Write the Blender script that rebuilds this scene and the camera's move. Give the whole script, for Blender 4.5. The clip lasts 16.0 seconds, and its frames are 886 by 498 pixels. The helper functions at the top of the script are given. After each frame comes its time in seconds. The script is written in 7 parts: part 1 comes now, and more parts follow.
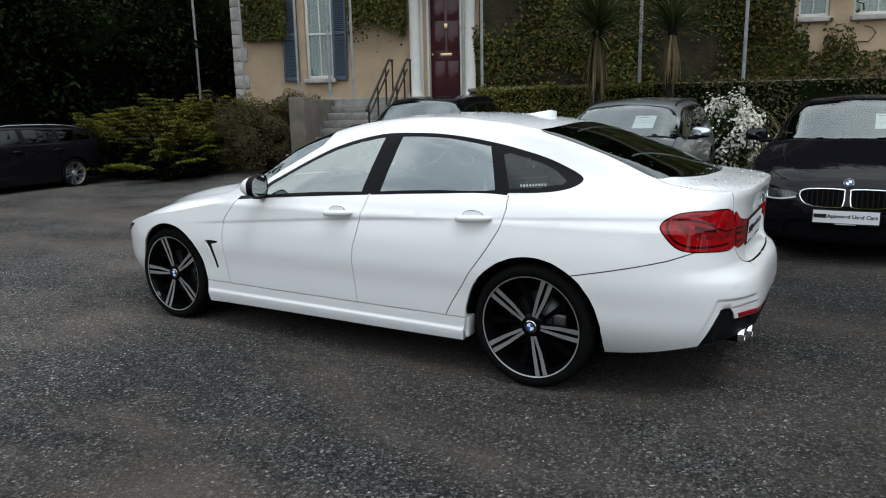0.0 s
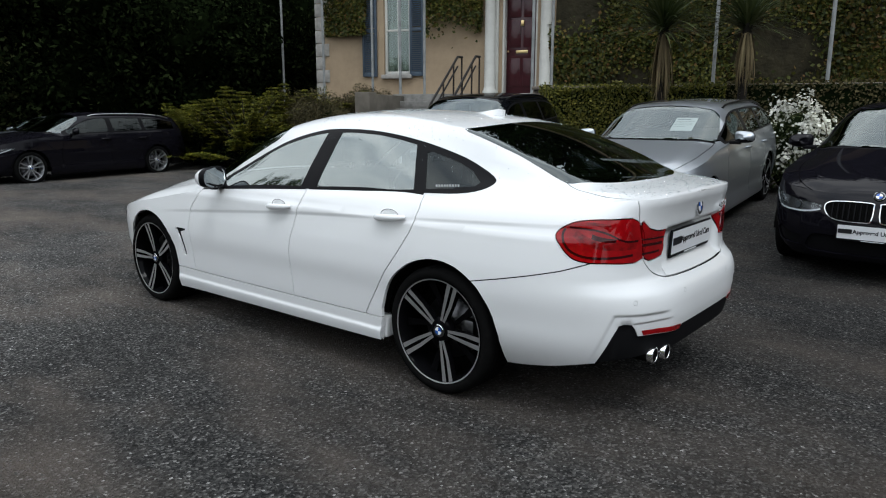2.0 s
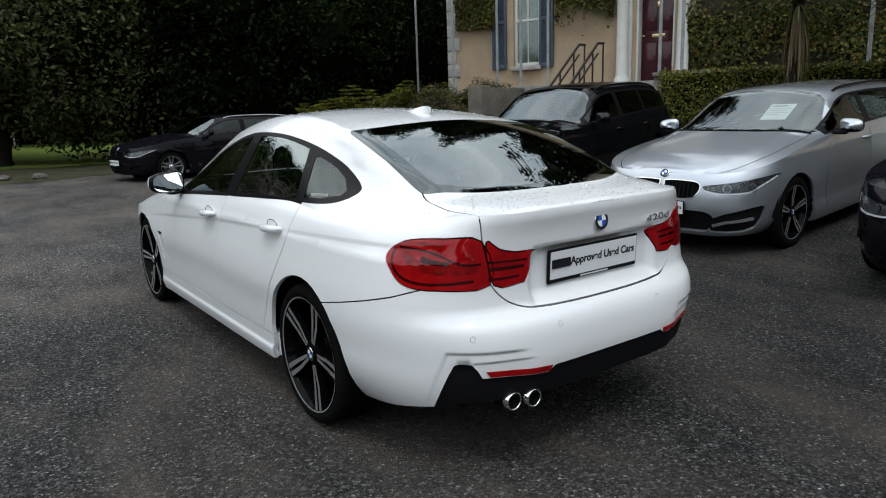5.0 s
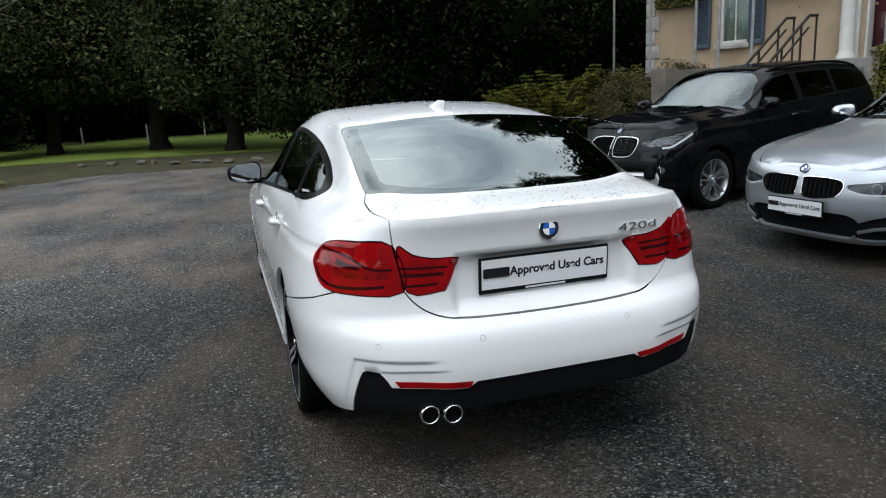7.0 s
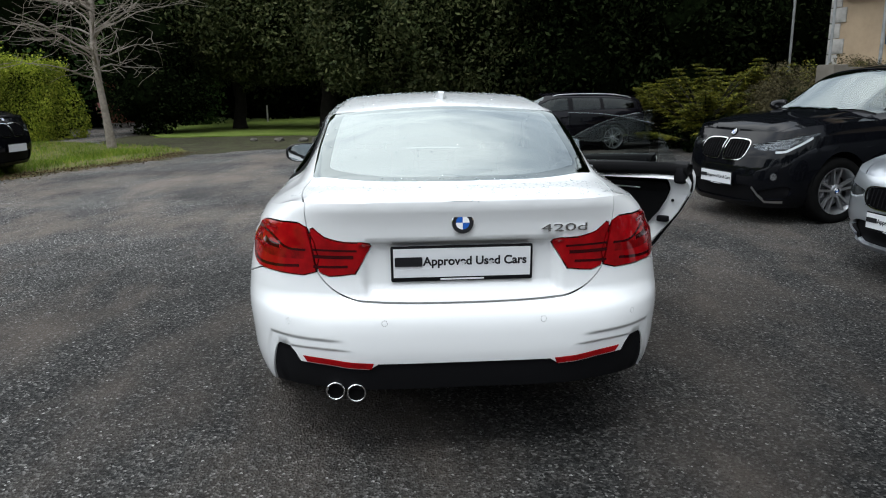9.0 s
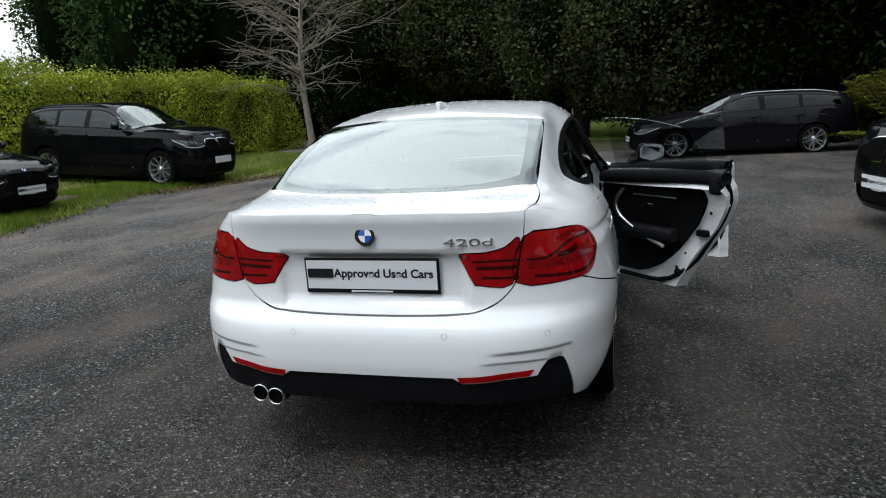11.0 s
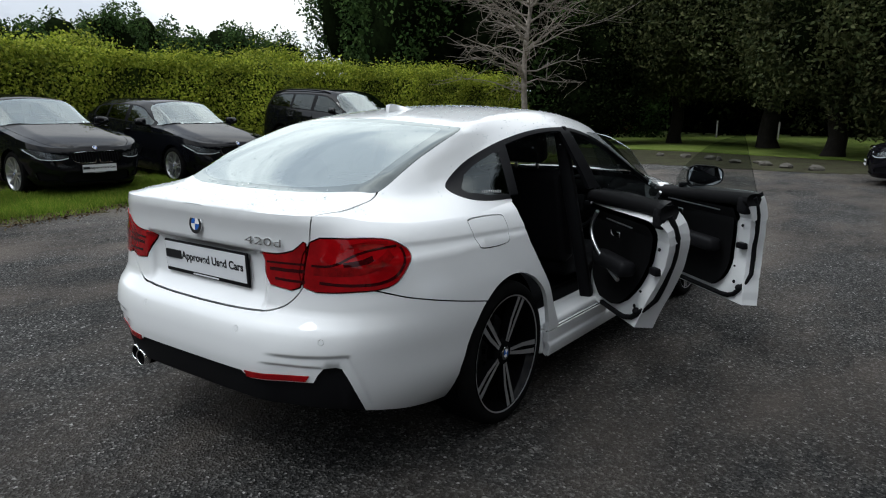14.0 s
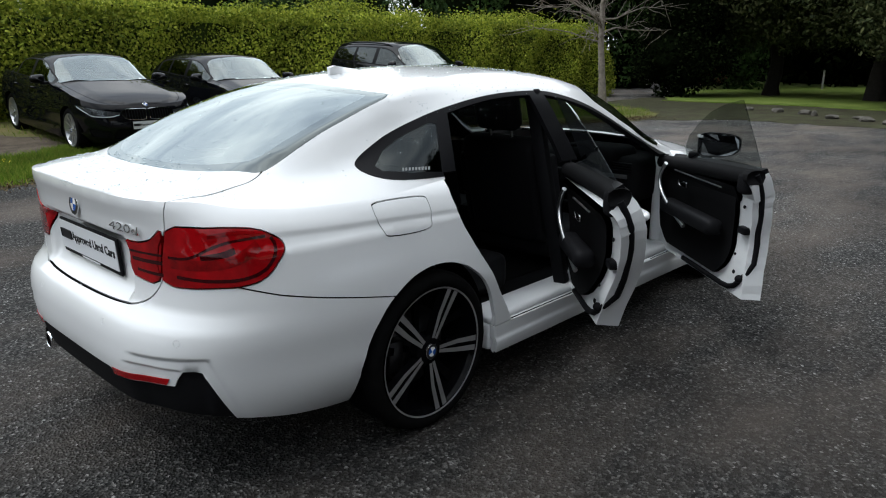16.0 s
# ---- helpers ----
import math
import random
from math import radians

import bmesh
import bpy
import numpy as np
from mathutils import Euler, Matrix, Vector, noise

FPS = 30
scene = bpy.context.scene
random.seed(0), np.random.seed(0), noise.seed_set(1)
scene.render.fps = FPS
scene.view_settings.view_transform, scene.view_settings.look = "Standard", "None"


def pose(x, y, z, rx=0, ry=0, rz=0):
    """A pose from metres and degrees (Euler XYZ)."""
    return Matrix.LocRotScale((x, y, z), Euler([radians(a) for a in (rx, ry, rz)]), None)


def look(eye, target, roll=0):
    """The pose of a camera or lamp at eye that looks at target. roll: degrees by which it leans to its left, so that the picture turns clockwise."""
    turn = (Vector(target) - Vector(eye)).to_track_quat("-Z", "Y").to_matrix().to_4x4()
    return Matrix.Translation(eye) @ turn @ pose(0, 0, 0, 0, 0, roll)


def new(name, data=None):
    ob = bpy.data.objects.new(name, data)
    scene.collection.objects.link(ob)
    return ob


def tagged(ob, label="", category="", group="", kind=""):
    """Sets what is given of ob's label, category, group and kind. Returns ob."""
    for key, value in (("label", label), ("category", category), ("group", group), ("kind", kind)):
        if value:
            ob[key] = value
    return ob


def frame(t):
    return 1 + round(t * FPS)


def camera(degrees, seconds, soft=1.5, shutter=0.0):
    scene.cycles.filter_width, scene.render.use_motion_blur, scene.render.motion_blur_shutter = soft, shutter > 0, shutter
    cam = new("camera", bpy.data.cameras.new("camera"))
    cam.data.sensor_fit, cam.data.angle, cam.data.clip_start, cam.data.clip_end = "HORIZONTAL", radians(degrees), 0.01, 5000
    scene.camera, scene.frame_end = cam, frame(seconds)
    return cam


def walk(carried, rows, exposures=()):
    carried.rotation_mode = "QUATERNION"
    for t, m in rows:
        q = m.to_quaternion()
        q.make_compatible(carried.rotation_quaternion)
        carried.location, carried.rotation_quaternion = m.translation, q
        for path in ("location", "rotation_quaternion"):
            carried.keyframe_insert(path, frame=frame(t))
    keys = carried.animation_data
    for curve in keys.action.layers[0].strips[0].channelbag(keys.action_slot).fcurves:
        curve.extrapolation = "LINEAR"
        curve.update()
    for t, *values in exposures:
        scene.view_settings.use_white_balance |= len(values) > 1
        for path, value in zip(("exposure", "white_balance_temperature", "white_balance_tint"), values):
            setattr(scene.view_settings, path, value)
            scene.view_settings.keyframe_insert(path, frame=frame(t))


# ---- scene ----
cam = camera(65.1, 16.0, 1.1)
PATH = [
    (0, (2.804, -4.097, 1.435), (1.799, -2.411, 1.053), -1.1),
    (0.5, (3.017, -3.967, 1.447), (1.966, -2.308, 1.066), 1.0),
    (1, (3.215, -3.815, 1.448), (2.108, -2.193, 1.066), 0.3),
    (1.5, (3.452, -3.676, 1.455), (2.272, -2.106, 1.074), 1.4),
    (2, (3.567, -3.485, 1.429), (2.326, -1.965, 1.041), 0.1),
    (2.5, (3.678, -3.229, 1.436), (2.388, -1.753, 1.037), 0.8),
    (3, (3.813, -2.992, 1.437), (2.502, -1.535, 1.038), 0.1),
    (3.5, (3.996, -2.724, 1.461), (2.589, -1.357, 1.069), 1.4),
    (4, (4.076, -2.571, 1.456), (2.624, -1.254, 1.061), 1.0),
    (6.5, (4.581, -1.377, 1.433), (2.764, -0.649, 1.023), -3.3),
    (7, (4.657, -1.139, 1.452), (2.795, -0.545, 1.03), -2.7),
    (7.5, (4.743, -0.903, 1.454), (2.851, -0.419, 1.022), -2.6),
    (8, (4.894, -0.651, 1.458), (2.967, -0.328, 1.031), -1.5),
    (8.5, (4.91, -0.478, 1.439), (2.975, -0.229, 0.999), -2.6),
    (9, (4.896, -0.229, 1.438), (2.949, -0.109, 0.999), -0.7),
    (9.5, (4.903, 0.012, 1.428), (2.951, 0.012, 0.989), -2.3),
    (12, (4.618, 1.471, 1.429), (2.823, 0.689, 1.021), -1.7),
    (12.5, (4.539, 1.693, 1.44), (2.79, 0.815, 1.027), -2.0),
    (13, (4.362, 1.934, 1.418), (2.66, 0.964, 1.015), -1.6),
    (13.5, (4.205, 2.127, 1.438), (2.541, 1.091, 1.04), -1.2),
    (14, (4.029, 2.388, 1.43), (2.434, 1.25, 1.031), 0.5),
    (14.5, (3.852, 2.597, 1.465), (2.393, 1.302, 1.024), 0.7),
    (15, (3.651, 2.667, 1.461), (2.245, 1.326, 0.987), -0.1),
    (15.5, (3.434, 2.672, 1.487), (2.04, 1.338, 0.959), 0.1),
    (16, (3.277, 2.686, 1.484), (1.869, 1.369, 0.952), -0.0),
]
rows = [(t, look(eye, target, roll)) for t, eye, target, roll in PATH]
walk(cam, rows, [(0.0, -0.10, 6120, 10), (4.0, -0.18, 6130, 10), (7.0, 0.04, 6150, 10), (9.5, 0.25, 6150, 10), (12.0, -0.15, 6130, 10), (14.5, -0.11, 6140, 10), (16.0, 0.05, 6140, 10)])

# ---- world and light ----
SUN_EL, SUN_AZ = 61.0, 114.0
world = bpy.data.worlds.new("sky")
scene.world = world
world.use_nodes = True
wn = world.node_tree
bg = wn.nodes["Background"]
sky = wn.nodes.new("ShaderNodeTexSky")
sky.sky_type = 'NISHITA'
sky.sun_disc = False
sky.sun_elevation, sky.sun_rotation = radians(SUN_EL), radians(SUN_AZ)
sky.air_density, sky.dust_density, sky.ozone_density = 1.0, 3.0, 1.0
# a broken sheet of bright cloud over the blue
wc = wn.nodes.new("ShaderNodeTexCoord")
wm = wn.nodes.new("ShaderNodeMapping")
wm.inputs["Scale"].default_value = (1.0, 1.0, 2.6)
cl = wn.nodes.new("ShaderNodeTexNoise")
cl.inputs["Scale"].default_value, cl.inputs["Detail"].default_value, cl.inputs["Roughness"].default_value = 2.2, 7, 0.56
wn.links.new(wc.outputs["Generated"], wm.inputs["Vector"])
wn.links.new(wm.outputs[0], cl.inputs["Vector"])
cover = wn.nodes.new("ShaderNodeValToRGB")
cover.color_ramp.elements[0].position, cover.color_ramp.elements[1].position = 0.16, 0.38
wn.links.new(cl.outputs["Fac"], cover.inputs["Fac"])
shade = wn.nodes.new("ShaderNodeValToRGB")
shade.color_ramp.elements[0].position, shade.color_ramp.elements[1].position = 0.41, 0.62
shade.color_ramp.elements[0].color, shade.color_ramp.elements[1].color = (9.0, 9.6, 10.2, 1), (16.6, 16.7, 16.2, 1)
wn.links.new(cl.outputs["Fac"], shade.inputs["Fac"])
wx = wn.nodes.new("ShaderNodeMix")
wx.data_type = 'RGBA'
wn.links.new(cover.outputs["Color"], wx.inputs[0])
wn.links.new(sky.outputs[0], wx.inputs[6])
wn.links.new(shade.outputs["Color"], wx.inputs[7])
# cloud is darker towards the horizon
wz, wr, wg = wn.nodes.new("ShaderNodeSeparateXYZ"), wn.nodes.new("ShaderNodeMapRange"), wn.nodes.new("ShaderNodeMix")
wn.links.new(wc.outputs["Generated"], wz.inputs[0])
wn.links.new(wz.outputs["Z"], wr.inputs["Value"])
wr.inputs["From Min"].default_value, wr.inputs["From Max"].default_value = 0.1, 0.9
wr.inputs["To Min"].default_value, wr.inputs["To Max"].default_value = 0.55, 1.35
wg.data_type, wg.blend_type = 'RGBA', 'MULTIPLY'
wg.inputs[0].default_value = 1.0
wn.links.new(wx.outputs[2], wg.inputs[6])
# and brighter on the sun's side
ws, wp = wn.nodes.new("ShaderNodeMath"), wn.nodes.new("ShaderNodeMath")
ws.operation, wp.operation = 'MULTIPLY_ADD', 'MULTIPLY'
ws.inputs[1].default_value, ws.inputs[2].default_value = -0.42, 1.0
wn.links.new(wz.outputs["Y"], ws.inputs[0])
wn.links.new(ws.outputs[0], wp.inputs[0])
wn.links.new(wr.outputs[0], wp.inputs[1])
wn.links.new(wp.outputs[0], wg.inputs[7])
wn.links.new(wg.outputs[2], bg.inputs["Color"])
bg.inputs["Strength"].default_value = 0.115
sun = new("sun", bpy.data.lights.new("sun", 'SUN'))
sun.data.energy, sun.data.angle, sun.data.color = 1.2, radians(16), (0.97, 0.98, 0.93)
sun.matrix_world = look((22, -10, 44), (0, 0, 0))


# ---- materials ----
def mat(name, colour=(0.5, 0.5, 0.5), rough=0.5, metal=0.0, coat=0.0, var=0.0, scale=8.0, bump=0.0, bscale=60.0,
        trans=0.0, emit=None, spec=0.2, second=None, bdist=0.01, detail=6.0):
    """A principled material whose colour and relief vary at two scales."""
    m = bpy.data.materials.new(name)
    m.use_nodes = True
    nt = m.node_tree
    b = nt.nodes["Principled BSDF"]
    b.inputs["Base Color"].default_value = (*colour, 1)
    b.inputs["Roughness"].default_value = rough
    b.inputs["Metallic"].default_value = metal
    b.inputs["Coat Weight"].default_value = coat
    b.inputs["Coat Roughness"].default_value = 0.03
    b.inputs["Specular IOR Level"].default_value = spec
    if trans:
        b.inputs["Transmission Weight"].default_value = trans
    if emit:
        b.inputs["Emission Color"].default_value = (*emit[:3], 1)
        b.inputs["Emission Strength"].default_value = emit[3]
    co = nt.nodes.new("ShaderNodeTexCoord")
    if var or second:
        n1 = nt.nodes.new("ShaderNodeTexNoise")
        n1.inputs["Scale"].default_value, n1.inputs["Detail"].default_value = scale, detail
        n1.inputs["Roughness"].default_value = 0.65
        nt.links.new(co.outputs["Object"], n1.inputs["Vector"])
        r = nt.nodes.new("ShaderNodeValToRGB")
        lo = tuple(c * (1 - var) for c in colour)
        hi = second or tuple(min(1, c * (1 + var)) for c in colour)
        r.color_ramp.elements[0].position, r.color_ramp.elements[1].position = 0.32, 0.68
        r.color_ramp.elements[0].color, r.color_ramp.elements[1].color = (*lo, 1), (*hi, 1)
        nt.links.new(n1.outputs["Fac"], r.inputs["Fac"])
        nt.links.new(r.outputs["Color"], b.inputs["Base Color"])
    if bump:
        n2 = nt.nodes.new("ShaderNodeTexNoise")
        n2.inputs["Scale"].default_value, n2.inputs["Detail"].default_value = bscale, 5
        nt.links.new(co.outputs["Object"], n2.inputs["Vector"])
        bu = nt.nodes.new("ShaderNodeBump")
        bu.inputs["Strength"].default_value, bu.inputs["Distance"].default_value = bump, bdist
        nt.links.new(n2.outputs["Fac"], bu.inputs["Height"])
        nt.links.new(bu.outputs["Normal"], b.inputs["Normal"])
    return m


def glass_mat(name, tint, gloss=1.0, face=0.08, top=0.92):
    """Thin glass: tinted, and mirroring more towards grazing angles."""
    m = bpy.data.materials.new(name)
    m.use_nodes = True
    nt = m.node_tree
    nt.nodes.remove(nt.nodes["Principled BSDF"])
    tr, gl, lw, pw, ma, mx = (nt.nodes.new("ShaderNode" + k) for k in ("BsdfTransparent", "BsdfGlossy", "LayerWeight", "Math", "Math", "MixShader"))
    tr.inputs["Color"].default_value = (*tint, 1)
    gl.inputs["Roughness"].default_value = 0.02
    gl.inputs["Color"].default_value = (gloss * .91, gloss, gloss * 1.0, 1)
    lw.inputs["Blend"].default_value = 0.5
    pw.operation, ma.operation = 'POWER', 'MULTIPLY_ADD'
    pw.inputs[1].default_value = 3.2
    ma.inputs[1].default_value, ma.inputs[2].default_value = top - face, face
    nt.links.new(lw.outputs["Facing"], pw.inputs[0])
    nt.links.new(pw.outputs[0], ma.inputs[0])
    nt.links.new(ma.outputs[0], mx.inputs[0])
    nt.links.new(tr.outputs[0], mx.inputs[1])
    nt.links.new(gl.outputs[0], mx.inputs[2])
    nt.links.new(mx.outputs[0], nt.nodes["Material Output"].inputs["Surface"])
    return m


WHITE = mat("white_paint", (0.70, 0.71, 0.72), 0.35, coat=1.0)
JAMB = mat("white_jamb", (0.72, 0.73, 0.74), 0.45, coat=0.3)
BLACK_PAINT = mat("black_paint", (0.003, 0.0033, 0.0045), 0.3, coat=0.5, spec=0.0)
NAVY_PAINT = mat("dark_blue_black_paint", (0.0045, 0.0042, 0.0062), 0.3, coat=0.42, spec=0.0)
SILVER_PAINT = mat("silver_paint", (0.44, 0.47, 0.51), 0.3, metal=0.8, coat=1.0)
TRIM = mat("gloss_black_trim", (0.006, 0.006, 0.007), 0.3, spec=0.06)
MATT = mat("matt_black_plastic", (0.007, 0.007, 0.008), 0.6, bump=0.15, bscale=300, bdist=0.001, spec=0.06)
GAP = mat("shadow_gap", (0.006, 0.006, 0.006), 0.9, spec=0.0)
CABIN = mat("cabin_black", (0.006, 0.006, 0.0065), 0.7, bump=0.2, bscale=120, bdist=0.002, spec=0.04)
LEATHER = mat("black_leather", (0.007, 0.007, 0.008), 0.55, bump=0.25, bscale=180, bdist=0.002, spec=0.08)
GLASS = glass_mat("tinted_glass", (0.20, 0.23, 0.23), 1.0, 0.20)
GLASS_CLEAR = glass_mat("door_glass", (0.62, 0.65, 0.64), 1.0, 0.05)
GLASS_DARK = glass_mat("dark_tinted_glass", (0.08, 0.09, 0.09), 0.7, 0.04)
LENS = glass_mat("clear_lens", (0.9, 0.92, 0.93), 0.5, 0.05)
SCREEN = glass_mat("windscreen_glass", (0.55, 0.59, 0.57), 1.0, 0.10)
RUBBER = mat("tyre_rubber", (0.005, 0.005, 0.005), 0.85, bump=0.3, bscale=140, bdist=0.002, var=0.3, scale=20, spec=0.03)
RIM_BLACK = mat("rim_black", (0.003, 0.003, 0.0035), 0.25, coat=0.12, spec=0.0)
RIM_CUT = mat("machined_alloy", (0.55, 0.555, 0.57), 0.36, metal=0.9)
RIM_SILVER = mat("silver_alloy", (0.5, 0.51, 0.53), 0.3, metal=0.9, coat=0.4)
STEEL = mat("brake_steel", (0.10, 0.10, 0.105), 0.4, metal=1.0, var=0.15, scale=60)
CHROME = mat("chrome", (0.78, 0.79, 0.8), 0.08, metal=1.0)
SATIN = mat("satin_aluminium", (0.55, 0.56, 0.57), 0.3, metal=1.0)
RED_LENS = mat("red_lens", (0.24, 0.002, 0.004), 0.12, coat=0.7, spec=0.05, var=0.35, scale=11)
RED_SHADE = mat("red_lamp_shade", (0.030, 0.001, 0.002), 0.12, coat=0.7, spec=0.05)
RED_MID = mat("red_lamp_mid", (0.16, 0.002, 0.003), 0.12, coat=0.7, spec=0.05, var=0.5, scale=24)
BORDER = glass_mat("glass_border", (0.0, 0.0, 0.0), 1.0, 0.09, 0.92)
REAR_GLASS = glass_mat("coated_rear_glass", (0.20, 0.23, 0.23), 1.0, 0.18, 0.95)
PLATE = mat("plate_white", (0.62, 0.63, 0.65), 0.35)
INK = mat("plate_ink", (0.012, 0.012, 0.014), 0.5)
BLUE = mat("badge_blue", (0.02, 0.10, 0.42), 0.2, coat=1.0)
BADGE_WHITE = mat("badge_white", (0.8, 0.8, 0.8), 0.2, coat=1.0)
PAPER = mat("paper_white", (0.75, 0.76, 0.77), 0.7)
GREY_TEXT = mat("grey_print", (0.2, 0.2, 0.22), 0.7)
MIRROR = mat("mirror_glass", (0.42, 0.43, 0.44), 0.02, metal=1.0)


# ---- mesh tools ----
def pchip(xs, ys):
    """A smooth curve through the points that doesn't overshoot."""
    xs, ys = np.array(xs, float), np.array(ys, float)
    h, d = np.diff(xs), np.diff(ys) / np.diff(xs)
    m = np.zeros(len(xs))
    for i in range(1, len(xs) - 1):
        if d[i - 1] * d[i] > 0:
            w1, w2 = 2 * h[i] + h[i - 1], h[i] + 2 * h[i - 1]
            m[i] = (w1 + w2) / (w1 / d[i - 1] + w2 / d[i])
    m[0], m[-1] = d[0], d[-1]

    def f(x):
        if x <= xs[0]:
            return ys[0] + (x - xs[0]) * m[0]
        if x >= xs[-1]:
            return ys[-1] + (x - xs[-1]) * m[-1]
        i = int(np.searchsorted(xs, x, side="right")) - 1
        t = (x - xs[i]) / h[i]
        return (ys[i] * (1 + 2 * t) * (1 - t) ** 2 + m[i] * h[i] * t * (1 - t) ** 2
                + ys[i + 1] * t * t * (3 - 2 * t) + m[i + 1] * h[i] * t * t * (t - 1))
    return f


def cspline(xs, ys, split=None):
    """A curve with smooth curvature through the points; it may bend sharply at split."""
    xs, ys = np.array(xs, float), np.array(ys, float)
    if split is not None:
        k = int(np.argmin(np.abs(xs - split)))
        f, g = cspline(xs[:k + 1], ys[:k + 1]), cspline(xs[k:], ys[k:])
        return lambda x: f(x) if x < xs[k] else g(x)
    n, h = len(xs), np.diff(xs)
    A, b = np.eye(n), np.zeros(n)
    for i in range(1, n - 1):
        A[i, i - 1:i + 2] = h[i - 1], 2 * (h[i - 1] + h[i]), h[i]
        b[i] = 6 * ((ys[i + 1] - ys[i]) / h[i] - (ys[i] - ys[i - 1]) / h[i - 1])
    M = np.linalg.solve(A, b)
    X, Y, H = xs.tolist(), ys.tolist(), h.tolist()
    M = M.tolist()

    def f(x):
        x = min(max(x, X[0]), X[-1])
        i = min(max(int(np.searchsorted(xs, x)) - 1, 0), n - 2)
        a, c, q = X[i + 1] - x, x - X[i], H[i]
        return (M[i] * a ** 3 + M[i + 1] * c ** 3) / (6 * q) + (Y[i] / q - M[i] * q / 6) * a + (Y[i + 1] / q - M[i + 1] * q / 6) * c
    return f


def mesh(name, verts, faces, mats, fm=None, smooth=True, normals=None):
    me = bpy.data.meshes.new(name)
    me.from_pydata([tuple(v) for v in verts], [], faces)
    for m in (mats if isinstance(mats, (list, tuple)) else [mats]):
        me.materials.append(m)
    if fm is not None:
        me.polygons.foreach_set("material_index", fm)
    me.polygons.foreach_set("use_smooth", [smooth] * len(me.polygons))
    if normals is not None:
        me.normals_split_custom_set(normals)
    me.update()
    return me


def part(name, me, parent, label="", m=None):
    """Links a mesh as one object under a thing or a part."""
    ob = new(name, me)
    ob.parent = parent
    if m is not None:
        ob.matrix_basis = m
    return tagged(ob, label)


def thing(name, label, category, m=None, group="", kind=""):
    ob = new(name)
    ob.empty_display_size = 0.2
    if m is not None:
        ob.matrix_basis = m
    return tagged(ob, label, category, group, kind)


def from_bm(name, bm, mats, smooth=False, angle=0.6):
    me = bpy.data.meshes.new(name)
    bm.normal_update()
    bm.to_mesh(me)
    bm.free()
    for m in (mats if isinstance(mats, (list, tuple)) else [mats]):
        me.materials.append(m)
    if smooth:
        me.polygons.foreach_set("use_smooth", [True] * len(me.polygons))
        me.set_sharp_from_angle(angle=angle)
    return me


def bm_box(bm, lo, hi, bevel=0.0, m=None, mi=0, seg=2):
    """Adds a box with rounded edges, from corner to corner."""
    c = [(a + b) / 2 for a, b in zip(lo, hi)]
    s = [abs(b - a) for a, b in zip(lo, hi)]
    r = bmesh.ops.create_cube(bm, size=1, matrix=(m or Matrix()) @ Matrix.Translation(c) @ Matrix.Diagonal((*s, 1)))
    vs = r["verts"]
    faces = {f for v in vs for f in v.link_faces}
    for f in faces:
        f.material_index = mi
    if bevel:
        es = {e for v in vs for e in v.link_edges}
        q = bmesh.ops.bevel(bm, geom=list(es), offset=bevel, segments=seg, profile=0.5, affect='EDGES')
        for f in q["faces"]:
            f.material_index = mi
    return bm


def box(name, lo, hi, material, parent=None, bevel=0.01, label="", m=None, seg=2):
    me = from_bm(name, bm_box(bmesh.new(), lo, hi, bevel, seg=seg), material, smooth=bevel > 0)
    return part(name, me, parent, label, m)


def revolve(profile, n=48, axis="y", closed=False, mis=None):
    """Verts, faces (and their material numbers) of a profile of (radius, height) turned about an axis."""
    vs, fs, fm = [], [], []
    k = len(profile)
    for i in range(n):
        a = 2 * math.pi * i / n
        for r, h in profile:
            p = (r * math.cos(a), h, r * math.sin(a))
            vs.append(p if axis == "y" else (p[0], p[2], p[1]))
    for i in range(n):
        j = (i + 1) % n
        for q in range(k if closed else k - 1):
            w = (q + 1) % k
            fs.append((i * k + q, j * k + q, j * k + w, i * k + w))
            fm.append(mis[q] if mis else 0)
    return vs, fs, fm


def tube(name, pts, r, material, parent=None, n=8, label="", closed=False):
    """A round bar along points."""
    vs, fs = [], []
    P = [Vector(p) for p in pts]
    k = len(P)
    for i, p in enumerate(P):
        d = (P[min(i + 1, k - 1)] - P[max(i - 1, 0)]).normalized()
        a = d.orthogonal().normalized() if i == 0 else (a - d * a.dot(d)).normalized()
        b = d.cross(a)
        rr = r[i] if isinstance(r, (list, tuple)) else r
        for j in range(n):
            w = 2 * math.pi * j / n
            vs.append(p + (a * math.cos(w) + b * math.sin(w)) * rr)
    for i in range(k - 1):
        for j in range(n):
            fs.append((i * n + j, i * n + (j + 1) % n, (i + 1) * n + (j + 1) % n, (i + 1) * n + j))
    fs.append(tuple(range(n))[::-1])
    fs.append(tuple(range((k - 1) * n, k * n)))
    me = mesh(name, vs, fs, material)
    me.set_sharp_from_angle(angle=0.9)
    return part(name, me, parent, label) if name else me


def inside(poly, pts):
    """Which of the points lie within the polygon."""
    pts = np.asarray(pts, float)
    r = np.zeros(len(pts), bool)
    n = len(poly)
    for i in range(n):
        (x1, y1), (x2, y2) = poly[i], poly[(i + 1) % n]
        if y1 == y2:
            continue
        c = (y1 > pts[:, 1]) != (y2 > pts[:, 1])
        r ^= c & (pts[:, 0] < (x2 - x1) * (pts[:, 1] - y1) / (y2 - y1) + x1)
    return r


